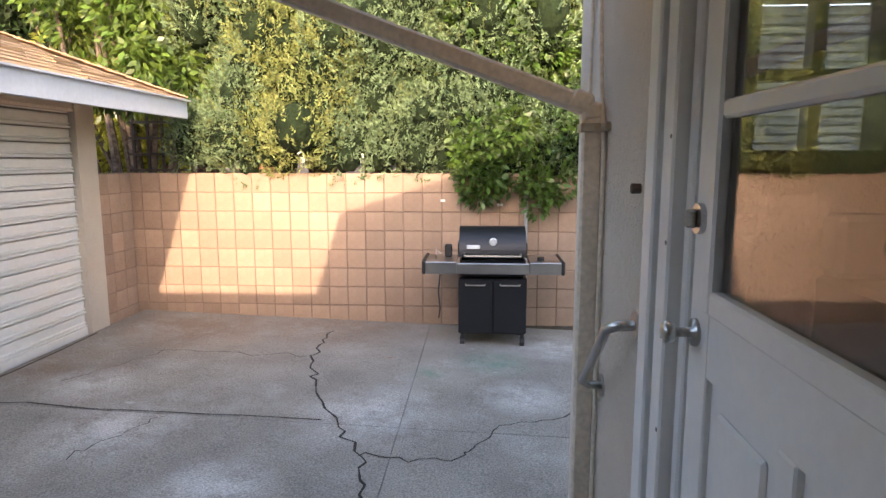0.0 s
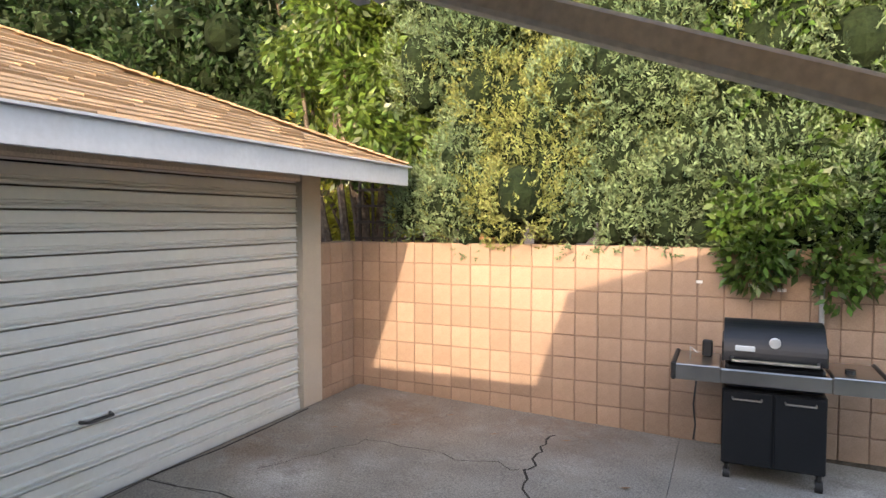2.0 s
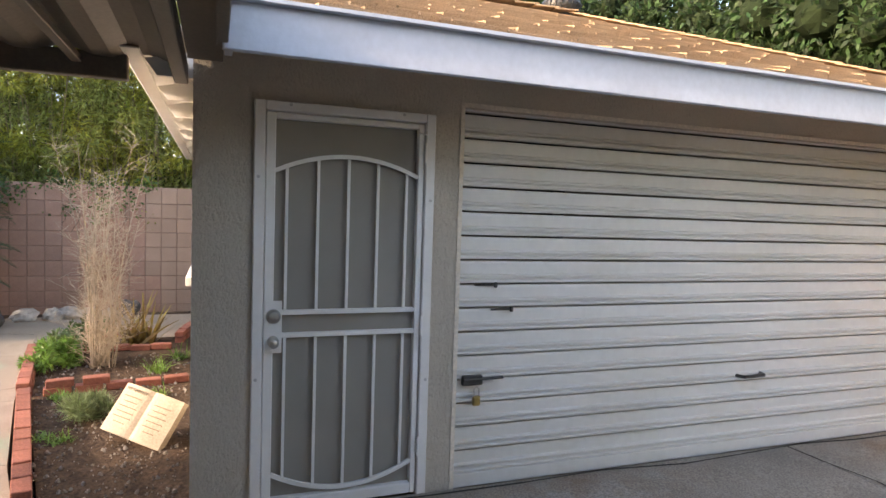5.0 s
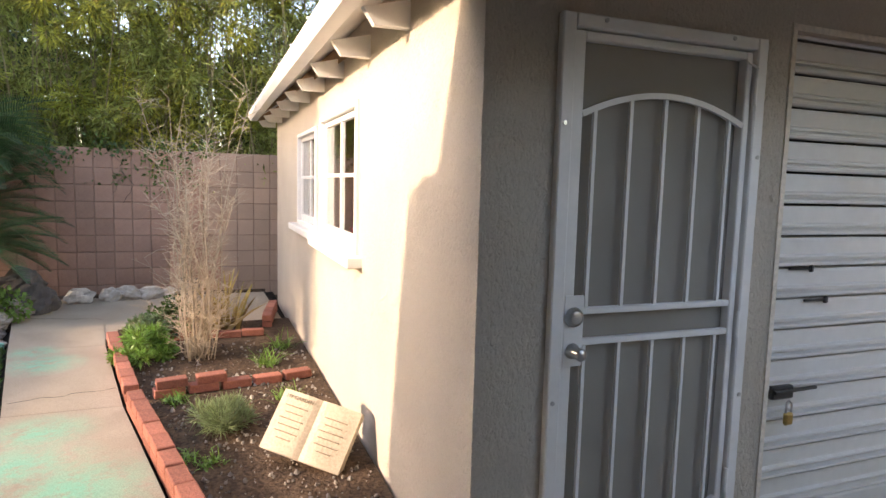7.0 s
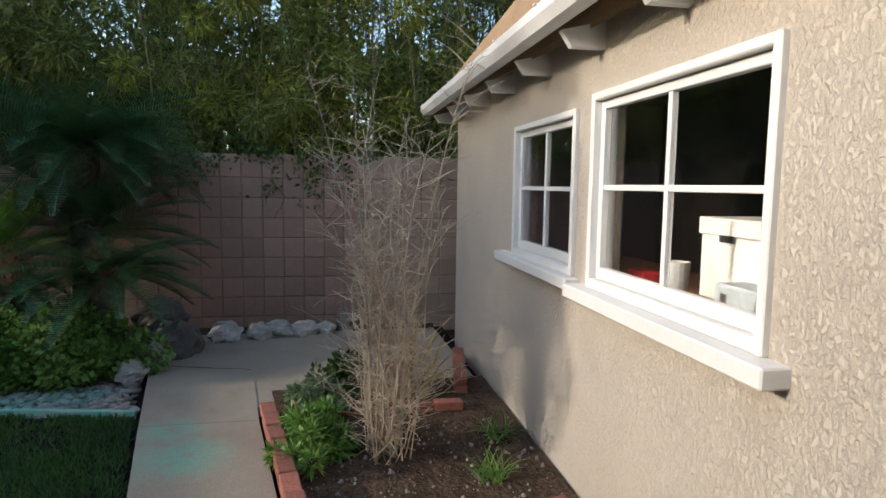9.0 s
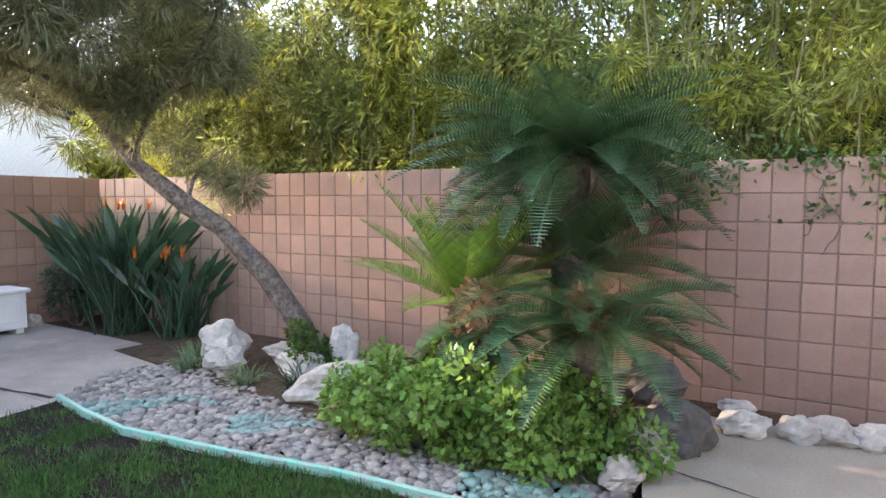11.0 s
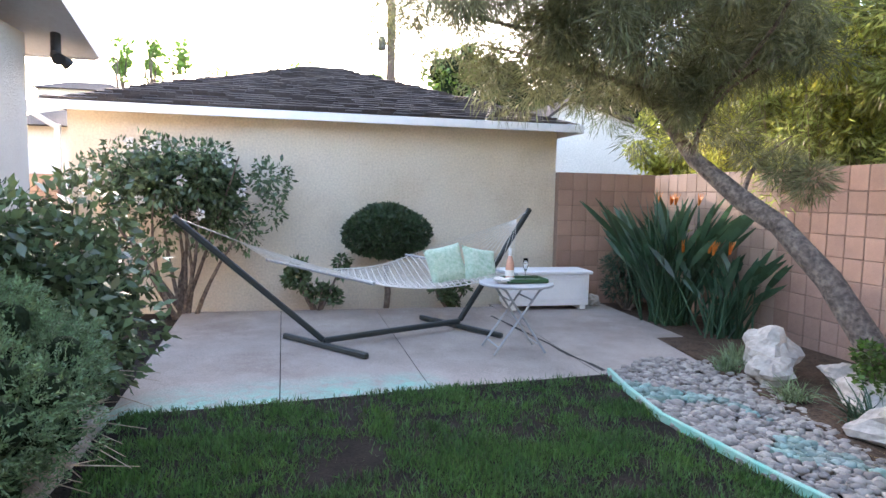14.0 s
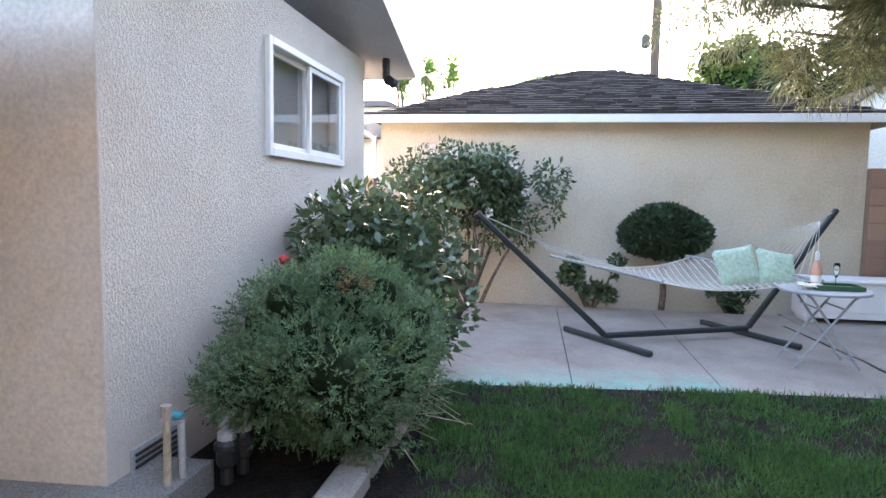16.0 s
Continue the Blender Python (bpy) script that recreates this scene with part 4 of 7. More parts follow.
def sprays(name, p, d, m, reach, length, width, flat=0.5):
    """Feathery twigs: m small leaves set in turn along each twig of that reach."""
    n = len(p)
    d = unit(d + rng.normal(0, 0.3, (n, 3)))
    side = unit(np.cross(d, rng.normal(0, 1, (n, 3))))
    size = rng.uniform(0.6, 1.25, (n, 1))
    ps, ds = [], []
    for k in range(m):
        f = (k + 0.5) / m
        ps.append(p + d * reach * size * f)
        ds.append(d * 0.8 + side * (1 if k % 2 else -1) * (1 - f * 0.7) * flat * 2)
    return leaves(name, np.concatenate(ps), np.concatenate(ds), length, width, 0.18)


# clipped conifers over the north wall, one after another
hx = [-2.5, -1.75, -0.95, -0.2, 0.6]
for i, x in enumerate(hx):
    c, r = clumps((x - 0.5, 7.0, 1.85), (x + 0.5, 7.35, 5.4), 95, 0.17, 0.34)
    c[:, 1] += 0.16 * rng.normal(0, 1, len(c)) + 0.1 * np.maximum(c[:, 2] - 2.5, 0)
    c2, r2 = clumps((x - 0.45, 6.8, 1.62), (x + 0.45, 6.95, 2.2), 13, 0.13, 0.22)
    cc = (np.concatenate([c, c2]), np.concatenate([r, r2]))
    p, d = shell(*cc, 14500, 1.2, 0.72)
    p, d = p[d[:, 1] < 0.45], d[d[:, 1] < 0.45]
    me = sprays("foliage", p, d * 0.8 + np.array([0, -0.25, 0.75]), 6, 0.10, 0.05, 0.019)
    tips = [(x + random.uniform(-0.5, 0.5), 7.75 + random.uniform(-0.15, 0.15), random.uniform(3, 5.2)) for _ in range(6)]
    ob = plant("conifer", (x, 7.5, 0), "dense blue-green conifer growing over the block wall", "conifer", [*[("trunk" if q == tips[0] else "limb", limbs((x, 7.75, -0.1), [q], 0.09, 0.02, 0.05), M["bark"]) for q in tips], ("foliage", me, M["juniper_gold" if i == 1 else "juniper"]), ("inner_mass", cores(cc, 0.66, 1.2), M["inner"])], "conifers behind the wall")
    k = (c[:, 2] < 4) & (rng.uniform(0, 1, len(c)) < 0.3)
    p, d = shell(c[k], r[k] * 1.03, 900, 1.2, 0.9)
    tagged(part("young_shoot_rest", sprays("young_shoot_rest", p, d + np.array([0, -0.3, 0.9]), 9, 0.12, 0.034, 0.011), M["juniper_gold"], ob, "yellow-green young shoots"), kind="stuff")
# leafy shrub spilling over the wall beside the grill
c, r = clumps((0.0, 6.9, 1.75), (2.6, 7.45, 5.2), 150, 0.2, 0.36)
c2, r2 = clumps((0.0, 6.66, 1.42), (2.4, 6.82, 2.1), 46, 0.13, 0.22)
c3, r3 = clumps((0.55, 6.64, 1.2), (0.85, 6.72, 1.5), 7, 0.09, 0.14)
cc = (np.concatenate([c, c2, c3]), np.concatenate([r, r2, r3]))
lm = cloud("foliage", cc, 46000, 0.10, 0.045, 0.55, 0.35, 1.0, 0.72, (0, -0.4, 0))
tips = [(random.uniform(-0.1, 2.2), 7.2, random.uniform(2.5, 5)) for _ in range(9)]
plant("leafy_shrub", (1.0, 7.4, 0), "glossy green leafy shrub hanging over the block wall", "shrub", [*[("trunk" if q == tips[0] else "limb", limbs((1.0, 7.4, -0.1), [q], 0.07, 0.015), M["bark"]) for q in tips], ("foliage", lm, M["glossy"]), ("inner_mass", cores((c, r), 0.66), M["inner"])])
# leafy tree by the garage corner
c, r = ellipsoid((-3.9, 7.6, 3.7), (1.1, 0.8, 1.5), 60, 0.2, 0.4, 0.3)
c2, r2 = clumps((-3.6, 6.5, 2.25), (-2.6, 7.2, 2.9), 12, 0.12, 0.24)
lm = cloud("crown", (np.concatenate([c, c2]), np.concatenate([r, r2])), 14000, 0.12, 0.05, 0.5, 0.6, 1.0, 0.45)
tips = [(-3.9 + random.uniform(-0.8, 0.9), 7.5 + random.uniform(-0.4, 0.4), random.uniform(2.8, 4.8)) for _ in range(9)]
plant("leafy_tree", (-3.9, 7.7, 0), "slender tree with bright green hanging leaves", "tree", [*[("trunk" if q == tips[0] else "limb", limbs((-3.9, 7.7, -0.1), [q], 0.08, 0.015), M["bark"]) for q in tips], ("crown", lm, M["tree_leaf"])])


def big_tree(x, y, z, rx, ry, rz, leafm, n, size, label, name="tree", cl=70, dense=False):
    c, r = ellipsoid((x, y, z), (rx, ry, rz), cl, rx * 0.18, rx * 0.36, 0.35)
    me = cloud("crown", (c, r), n, size, size * 0.45, 0.6, 0.3, 1.0, 0.4)
    tips = [(x + random.uniform(-rx, rx) * 0.7, y + random.uniform(-ry, ry) * 0.7, z + random.uniform(-0.3, 0.7) * rz) for _ in range(9)]
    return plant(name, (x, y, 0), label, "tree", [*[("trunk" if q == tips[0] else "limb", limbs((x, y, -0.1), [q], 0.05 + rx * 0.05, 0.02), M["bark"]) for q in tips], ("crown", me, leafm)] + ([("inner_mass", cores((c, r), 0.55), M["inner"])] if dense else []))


for x, y, z, rx, rz in ((-13.2, 6.6, 4.4, 1.7, 2.6), (-15.5, 5.0, 4.6, 1.8, 2.6), (-11.2, 8.6, 4.4, 1.7, 2.6), (-12.8, 8.2, 4.6, 2.0, 2.8), (-9.0, 9.8, 4.6, 1.8, 2.9), (-6.6, 10.3, 4.7, 1.7, 2.9), (-4.4, 10.3, 4.7, 1.7, 2.9), (-7.5, 10.5, 3.9, 2.0, 2.6), (-10.5, 11, 4.0, 2.2, 2.8), (-5.6, 10.5, 4.2, 1.6, 2.6), (-13.5, 9, 3.8, 2.2, 2.6), (-3.2, 10.6, 4.4, 1.7, 3.0), (-0.5, 10.2, 4.6, 2.2, 3.0)):
    big_tree(x, y, z, rx, rx * 0.8, rz, M["dark_leaf"], 12500, 0.16, "tall dark green tree behind the garage", cl=60, dense=True)
for x, y, z, rx, rz in ((-15.0, 4.0, 4.4, 1.5, 1.6), (-12, 5.8, 4.0, 1.2, 1.3), (-9.0, 8.5, 2.9, 1.2, 1.4), (-4.6, 8.6, 2.2, 1.1, 1.5)):
    big_tree(x, y, z, rx, rx * 0.8, rz, M["yellow_leaf"], 7000, 0.12, "yellow-green leafy tree behind the garage", cl=45)

# bamboo screen behind the west wall
for k in range(9):
    y0 = -9.2 + k * 1.28
    canes = []
    cc = []
    for i in range(30):
        x, y = -11.25 + random.uniform(-0.45, 0.5), y0 + random.uniform(0, 1.3)
        h = random.uniform(3.0, 4.2) + 0.30 * max(0, k - 1)
        lx, ly = random.uniform(-0.1, 0.7), random.gauss(0, 0.3)
        pts = [(x + lx * (t / 5) ** 2, y + ly * (t / 5) ** 2, -0.1 + h * t / 5) for t in range(6)]
        canes.append(Geo().tube(pts, [0.014, 0.014, 0.012, 0.010, 0.007, 0.003], 5))
        for q in range(14 if k < 8 else 7):
            t = random.uniform(0.30, 1.0)
            cc.append((x + lx * t * t + random.gauss(0, 0.16), y + ly * t * t + random.gauss(0, 0.16), h * t))
    cc = np.array(cc)
    lm = cloud("foliage", (cc, rng.uniform(0.12, 0.30, len(cc))), 19000, 0.12, 0.021, 0.6, 0.55, 1.0, 0.2)
    fc = np.stack([rng.uniform(-10.95, -10.45, 16), rng.uniform(y0, y0 + 1.28, 16), rng.uniform(2.15, 4.6, 16)], 1)
    fm = cloud("leaning_branch", (fc, rng.uniform(0.12, 0.26, 16)), 5200, 0.12, 0.02, 0.6, 0.6, 1.0, 0.15)
    bam = plant("bamboo", (-11.35, y0 + 0.6, 0), "tall bamboo clump with narrow yellow-green leaves", "bamboo", [("cane", g_, M["cane"]) for g_ in canes] + [("foliage", lm, M["bamboo_leaf" if k % 3 else "yellow_leaf"])], "bamboo screen")
    part("leaning_branch", fm, M["yellow_leaf" if k % 2 else "bamboo_leaf"], bam)
# unseen trees added so the gaps between the canes look dark
for k in range(6):
    big_tree(-14.4, -9.5 + k * 2.1, 2.7, 1.4, 1.2, 1.9, M["dark_leaf"], 7000, 0.16, "dark leafy tree added as a backing behind the bamboo", cl=50, dense=True)

# ---- driveway things ----
def grill():
    g0 = thing("gas_grill", (0.28, 6.35, 0.0), "black gas grill with steel side shelves on castors", "grill")
    z0 = -0.04
    n = 18
    prof = []
    for i in range(n):
        a = math.pi * (0.02 + 0.62 * i / (n - 1))
        prof.append((6.36 - 0.27 * math.cos(a), 0.80 + 0.27 * math.sin(a)))
    prof += [(6.62, 0.80)]
    m = len(prof)
    lid = part("lid", Geo().add([(x, y, z) for x in (-0.03, 0.58) for y, z in prof], [tuple(range(m)), tuple(range(m, 2 * m))[::-1]] + [(i, m + i, m + (i + 1) % m, (i + 1) % m) for i in range(m)]), M["grill_black"], g0)
    part("handle", Geo().tube([(0.02, 6.09, 0.84), (0.02, 6.04, 0.83), (0.53, 6.04, 0.83), (0.53, 6.09, 0.84)], 0.011), M["steel"], lid, "steel bar handle")
    part("gauge", Geo().tube([(0.28, 6.125, 0.955), (0.28, 6.105, 0.948)], 0.035, 16), M["white"], lid, "round pale thermometer dial")
    part("badge", Geo().box((0.10, 6.098, 0.905), (0.12, 0.012, 0.035), 0.003), M["white"], lid)
    for x in (-0.032, 0.582):
        part("side_cap", Geo().box((x, 6.36, 0.87), (0.02, 0.46, 0.14), 0.01), M["plastic_black"], lid)
    part("firebox", Geo().box((0.28, 6.37, 0.71), (0.60, 0.48, 0.17), 0.02), M["grill_black"], g0)
    part("control_panel", Geo().box((0.28, 6.08, 0.71), (0.66, 0.03, 0.10), 0.008), M["steel"], g0)
    for x0, x1 in ((-0.35, -0.05), (0.61, 0.91)):
        sh = part("side_shelf", Geo().box(((x0 + x1) / 2, 6.30, 0.755), (x1 - x0, 0.48, 0.03), 0.006).box(((x0 + x1) / 2, 6.07, 0.71), (x1 - x0, 0.02, 0.10), 0.005), M["steel"], g0)
        e = x0 if x0 < 0 else x1
        part("end_cap", Geo().box((e, 6.30, 0.72), (0.035, 0.5, 0.13), 0.012), M["plastic_black"], sh)
    cab = part("cabinet", Geo().box((0.28, 6.37, 0.345), (0.63, 0.44, 0.53), 0.01), M["grill_black"], g0)
    for i, x in enumerate((0.12, 0.44)):
        dr = part("cabinet_door", Geo().box((x, 6.14, 0.345), (0.305, 0.02, 0.50), 0.006), M["grill_black"], g0)
        part("door_handle", Geo().tube([(x - 0.09, 6.13, 0.555), (x - 0.09, 6.105, 0.55), (x + 0.09, 6.105, 0.55), (x + 0.09, 6.13, 0.555)], 0.007), M["steel"], dr)
    for x in (0.0, 0.56):
        for y in (6.19, 6.56):
            w = part("castor", Geo().tube([(x - 0.022, y, 0.0), (x + 0.022, y, 0.0)], 0.042, 14).box((x, y, 0.05), (0.03, 0.05, 0.06), 0.006), M["plastic_black"], g0)
            part("hub", Geo().tube([(x - 0.026, y, 0.0), (x + 0.026, y, 0.0)], 0.012, 10), M["grey_pipe"], w)
    part("burner_box", Geo().box((-0.14, 6.40, 0.83), (0.07, 0.06, 0.12), 0.01), M["plastic_black"], g0)
    part("rotisserie_bracket", Geo().tube([(-0.25, 6.25, 0.77), (-0.25, 6.25, 0.86), (-0.2, 6.25, 0.82)], 0.006), M["steel"], g0)
    part("power_cord", Geo().tube([(-0.2, 6.06, 0.66), (-0.215, 6.04, 0.5), (-0.2, 6.05, 0.35), (-0.212, 6.05, 0.25)], 0.006), M["plastic_black"], g0)
    part("igniter_knob", Geo().tube([(0.72, 6.2, 0.77), (0.72, 6.2, 0.80)], 0.03, 12), M["plastic_black"], g0)


grill()
gp = thing("gas_pipe", (0.62, 6.77, 0), "grey pipe on the block wall behind the grill", "pipe")
part("pipe", Geo().tube([(0.62, 6.765, 0.0), (0.62, 6.765, 1.35)], 0.018), M["grey_pipe"], gp)
pm = thing("paint_mark", (0.3, 6.78, 1.2), "white paint smears on the block wall", "paint")
for x, z, w in ((0.18, 1.27, 0.10), (0.36, 1.24, 0.06), (-0.22, 1.28, 0.05)):
    part("smear", Geo().box((x, 6.795, z), (w, 0.006, 0.025), 0.002), M["white"], pm)

# back door of the house
bd = thing("door_back", (HX, 1.35, 0.4), "white panelled back door with a glazed upper half, closed", "door", kind="structure")
y0, y1, zb_, zt_ = 0.90, 1.80, 0.42, 2.42
part("stile", Geo().box(*span(HX + 0.03, HX + 0.075, y1 - 0.11, y1, zb_, zt_), 0.004), M["white"], bd)
part("stile", Geo().box(*span(HX + 0.03, HX + 0.075, y0, y0 + 0.11, zb_, zt_), 0.004), M["white"], bd)
for za, zc in ((zb_, zb_ + 0.2), (1.24, 1.40), (zt_ - 0.12, zt_)):
    part("rail", Geo().box(*span(HX + 0.03, HX + 0.075, y0 + 0.11, y1 - 0.11, za, zc), 0.004), M["white"], bd)
part("muntin", Geo().box(*span(HX + 0.03, HX + 0.075, 1.32, 1.38, zb_ + 0.2, 1.24), 0.004), M["white"], bd)
for ya, yb in ((1.01, 1.32), (1.38, 1.69)):
    part("raised_panel", Geo().box(*span(HX + 0.045, HX + 0.065, ya, yb, 0.62, 1.24)).box(*span(HX + 0.035, HX + 0.05, ya + 0.05, yb - 0.05, 0.67, 1.19), 0.012), M["white"], bd)
sash = part("glazing_frame", Geo().box(*span(HX + 0.015, HX + 0.05, 1.66, 1.70, 1.38, 2.32), 0.006).box(*span(HX + 0.015, HX + 0.05, 1.0, 1.04, 1.38, 2.32), 0.006).box(*span(HX + 0.015, HX + 0.05, 1.04, 1.66, 1.38, 1.43), 0.006).box(*span(HX + 0.015, HX + 0.05, 1.04, 1.66, 2.27, 2.32), 0.006).box(*span(HX + 0.02, HX + 0.05, 1.04, 1.66, 1.765, 1.80), 0.006), M["white"], bd)
pn = part("pane", Geo().box(*span(HX + 0.036, HX + 0.042, 1.03, 1.67, 1.42, 2.28)), M["pane"], bd)
pn.visible_shadow = False
kn = part("door_knob", Geo().tube([(HX + 0.035, 1.76, 1.32), (HX + 0.022, 1.76, 1.32), (HX + 0.019, 1.76, 1.32), (HX - 0.012, 1.76, 1.32), (HX - 0.018, 1.76, 1.32), (HX - 0.036, 1.76, 1.32), (HX - 0.044, 1.76, 1.32)], [0.032, 0.030, 0.011, 0.011, 0.022, 0.026, 0.012], 16), M["steel"], bd, "chrome door knob", True)
part("deadbolt", Geo().tube([(HX + 0.035, 1.765, 1.565), (HX + 0.018, 1.765, 1.565)], 0.033, 16).box((HX + 0.008, 1.765, 1.565), (0.025, 0.012, 0.04), 0.005), M["steel"], bd, "steel deadbolt plate", False)
bd.location.y += 0.10
jb = Geo()
for ya, yb, xa in ((1.902, 1.945, 0.02), (1.95, 2.03, -0.012), (2.035, 2.115, -0.028)):
    jb.box(*span(HX + xa, HX + 0.12, ya, yb, 0.40, 2.46), 0.006)
struct("door_frame_back", jb.box(*span(HX + 0.0, HX + 0.12, 0.62, 0.998, 0.40, 2.46), 0.006).box(*span(HX - 0.01, HX + 0.12, 1.0, 1.9, 2.425, 2.46)), M["white"], "white door jamb with stepped mouldings", "door frame")
for z in (0.7, 1.05, 1.28, 1.5, 1.74, 2.05):
    tagged(part("jamb_screw", Geo().tube([(HX - 0.013, 1.965, z), (HX - 0.009, 1.965, z)], 0.0055, 8), M["dark_metal"]), "small dark screw in the white door jamb", "screw", "jamb screws")
step = struct("doorstep", Geo().box(*span(-0.55, HX - 0.002, 0.2, 2.2, -0.1, 0.075), 0.01), M["concrete"], "low concrete doorstep", "step")
gh = thing("grab_handle", (HX, 2.4, 1.05), "brushed steel grab handle on the stucco wall", "handle")
part("bar", Geo().tube([(HX, 2.235, 1.232), (HX - 0.05, 2.237, 1.23), (HX - 0.075, 2.27, 1.21), (HX - 0.075, 2.63, 0.925), (HX - 0.05, 2.66, 0.90), (HX, 2.665, 0.898)], 0.015, 12), M["steel"], gh, "", True)
for y, z in ((2.235, 1.232), (2.665, 0.898)):
    part("flange", Geo().tube([(HX - 0.008, y, z), (HX + 0.003, y, z)], 0.04, 16), M["steel"], gh)
pl = thing("porch_light", (HX, 2.2, 2.6), "small lit porch light on the stucco under the eave", "light")
part("base", Geo().box((HX - 0.012, 2.2, 2.62), (0.024, 0.11, 0.11), 0.008), M["dark_metal"], pl)
part("arm", Geo().tube([(HX - 0.02, 2.2, 2.63), (HX - 0.09, 2.2, 2.65)], 0.01, 8), M["dark_metal"], pl)
part("shade", Geo().lathe((HX - 0.09, 2.2, 2.56), [(0.07, 0.0), (0.065, 0.03), (0.03, 0.09), (0.012, 0.10), (0.012, 0.095), (0.026, 0.085), (0.06, 0.03), (0.066, 0.0)], 18), M["dark_metal"], pl)
porch = new("porch_lamp", bpy.data.lights.new("porch_lamp", "POINT"))
porch.data.energy, porch.data.color, porch.data.shadow_soft_size = 0.6, (1.0, 0.68, 0.40), 0.025
porch.location = (HX - 0.09, 2.2, 2.555)
hk = thing("rusty_hook", (HX, 2.25, 1.61), "small rusty bolt in the stucco", "bolt")
part("bolt", Geo().tube([(HX + 0.01, 2.26, 1.61), (HX - 0.025, 2.26, 1.61)], 0.014, 8), M["bark"], hk)
dp = thing("downspout_back", (HX - 0.05, 2.82, 1.0), "cream downspout from the deep eave to the wall", "downspout", kind="structure")
part("upright_pipe", Geo().bar((HX - 0.045, 2.80, -0.02), (HX - 0.045, 2.80, 1.84), 0.075, 0.07, 0.01), M["cream"], dp)
part("elbow", Geo().bar((HX - 0.045, 2.80, 1.825), (HX - 0.055, 2.80, 1.885), 0.083, 0.076, 0.012).bar((HX - 0.05, 2.80, 1.872), (HX - 0.125, 2.80, 1.905), 0.083, 0.076, 0.012), M["cream"], dp)
part("slanted_pipe", Geo().bar((HX - 0.09, 2.80, 1.885), (-0.84, 2.80, 2.385), 0.068, 0.066, 0.01), M["cream"], dp)
part("strap", Geo().box((HX - 0.042, 2.80, 1.80), (0.094, 0.088, 0.03), 0.003).box((HX - 0.01, 2.72, 1.80), (0.02, 0.09, 0.03), 0.003), M["galvanised"], dp)
part("screw", Geo().tube([(HX - 0.006, 2.70, 1.80), (HX - 0.026, 2.70, 1.80)], 0.008, 8), M["steel"], dp)
part("cable", Geo().tube([(HX - 0.012, 2.735, 0.0), (HX - 0.012, 2.73, 1.0), (HX - 0.012, 2.735, 1.75), (HX - 0.014, 2.80, 1.95), (HX - 0.012, 2.92, 2.45)], 0.008), M["cream"], dp)
part("cable", Geo().tube([(HX - 0.012, 3.05, 0.0), (HX - 0.012, 3.045, 1.2), (HX - 0.012, 3.05, 2.45)], 0.007), M["cream"], dp)
nw = thing("window_north", (1.29, 2.78, 1.97), "small four-pane window with white blinds", "window", kind="structure")
part("window_frame", Geo().box(*span(1.27, 1.31, 2.74, 2.80, 1.72, 2.22)).box(*span(1.08, 1.50, 2.74, 2.80, 1.95, 1.99)), M["white"], nw)
for k in range(16):
    part("blind_slat", Geo().box((1.29, 2.83, 1.73 + k * 0.031), (0.42, 0.003, 0.036)), M["blind"], nw)
wm = thing("washing_machine", (1.6, 2.2, 0.38), "white washing machine with a round dial", "washing machine")
part("body", Geo().box((1.6, 2.3, 0.85), (0.66, 0.64, 0.94), 0.02), M["white"], wm)
part("console", Geo().box((1.6, 2.55, 1.42), (0.66, 0.12, 0.2), 0.02), M["white"], wm)
part("dial", Geo().tube([(1.45, 2.49, 1.42), (1.45, 2.46, 1.42)], 0.05, 20), M["grey_pipe"], wm)

# security door of the garage
sd = thing("door_security", (GX, 1.28, 0.1), "white steel security screen door with arched bars, closed", "door", kind="structure")
X = GX + 0.012
a0, a1, zb_, zt_ = 0.838, 1.72, 0.08, 2.055
fr = Geo()
for ya, yb in ((a0, a0 + 0.05), (a1 - 0.05, a1)):
    fr.box(*span(GX - 0.05, GX + 0.03, ya, yb, zb_, zt_), 0.005)
part("outer_frame", fr.box(*span(GX - 0.05, GX + 0.03, a0 + 0.05, a1 - 0.05, zt_ - 0.045, zt_), 0.005), M["white"], sd)
b0, b1 = a0 + 0.054, a1 - 0.054
for ya, yb in ((b0, b0 + 0.045), (b1 - 0.03, b1)):
    part("stile", Geo().box(*span(GX - 0.03, X, ya, yb, zb_ + 0.02, zt_ - 0.05), 0.004), M["white"], sd)
part("top_rail", Geo().box(*span(GX - 0.03, X, b0 + 0.045, b1 - 0.03, zt_ - 0.078, zt_ - 0.05), 0.004), M["white"], sd)
part("kick_rail", Geo().box(*span(GX - 0.03, X, b0 + 0.045, b1 - 0.03, zb_ + 0.02, zb_ + 0.075), 0.004), M["white"], sd)
c0, c1 = b0 + 0.045, b1 - 0.03
for z in (1.062, 0.952):
    part("cross_rail", Geo().box(*span(GX - 0.012, X - 0.002, c0, c1, z - 0.012, z + 0.012), 0.003), M["white"], sd)
arch = lambda t: 1.735 + 0.082 * (1 - (2 * t - 1) ** 2)
low = lambda t: 0.275 - 0.095 * (1 - (2 * t - 1) ** 2)
for f in (arch, low):
    g = Geo()
    for i in range(14):
        t, u = i / 14, (i + 1) / 14
        g.bar((X - 0.008, c0 + (c1 - c0) * t, f(t)), (X - 0.008, c0 + (c1 - c0) * u, f(u)), 0.016, 0.02)
    part("arched_bar", g, M["white"], sd)
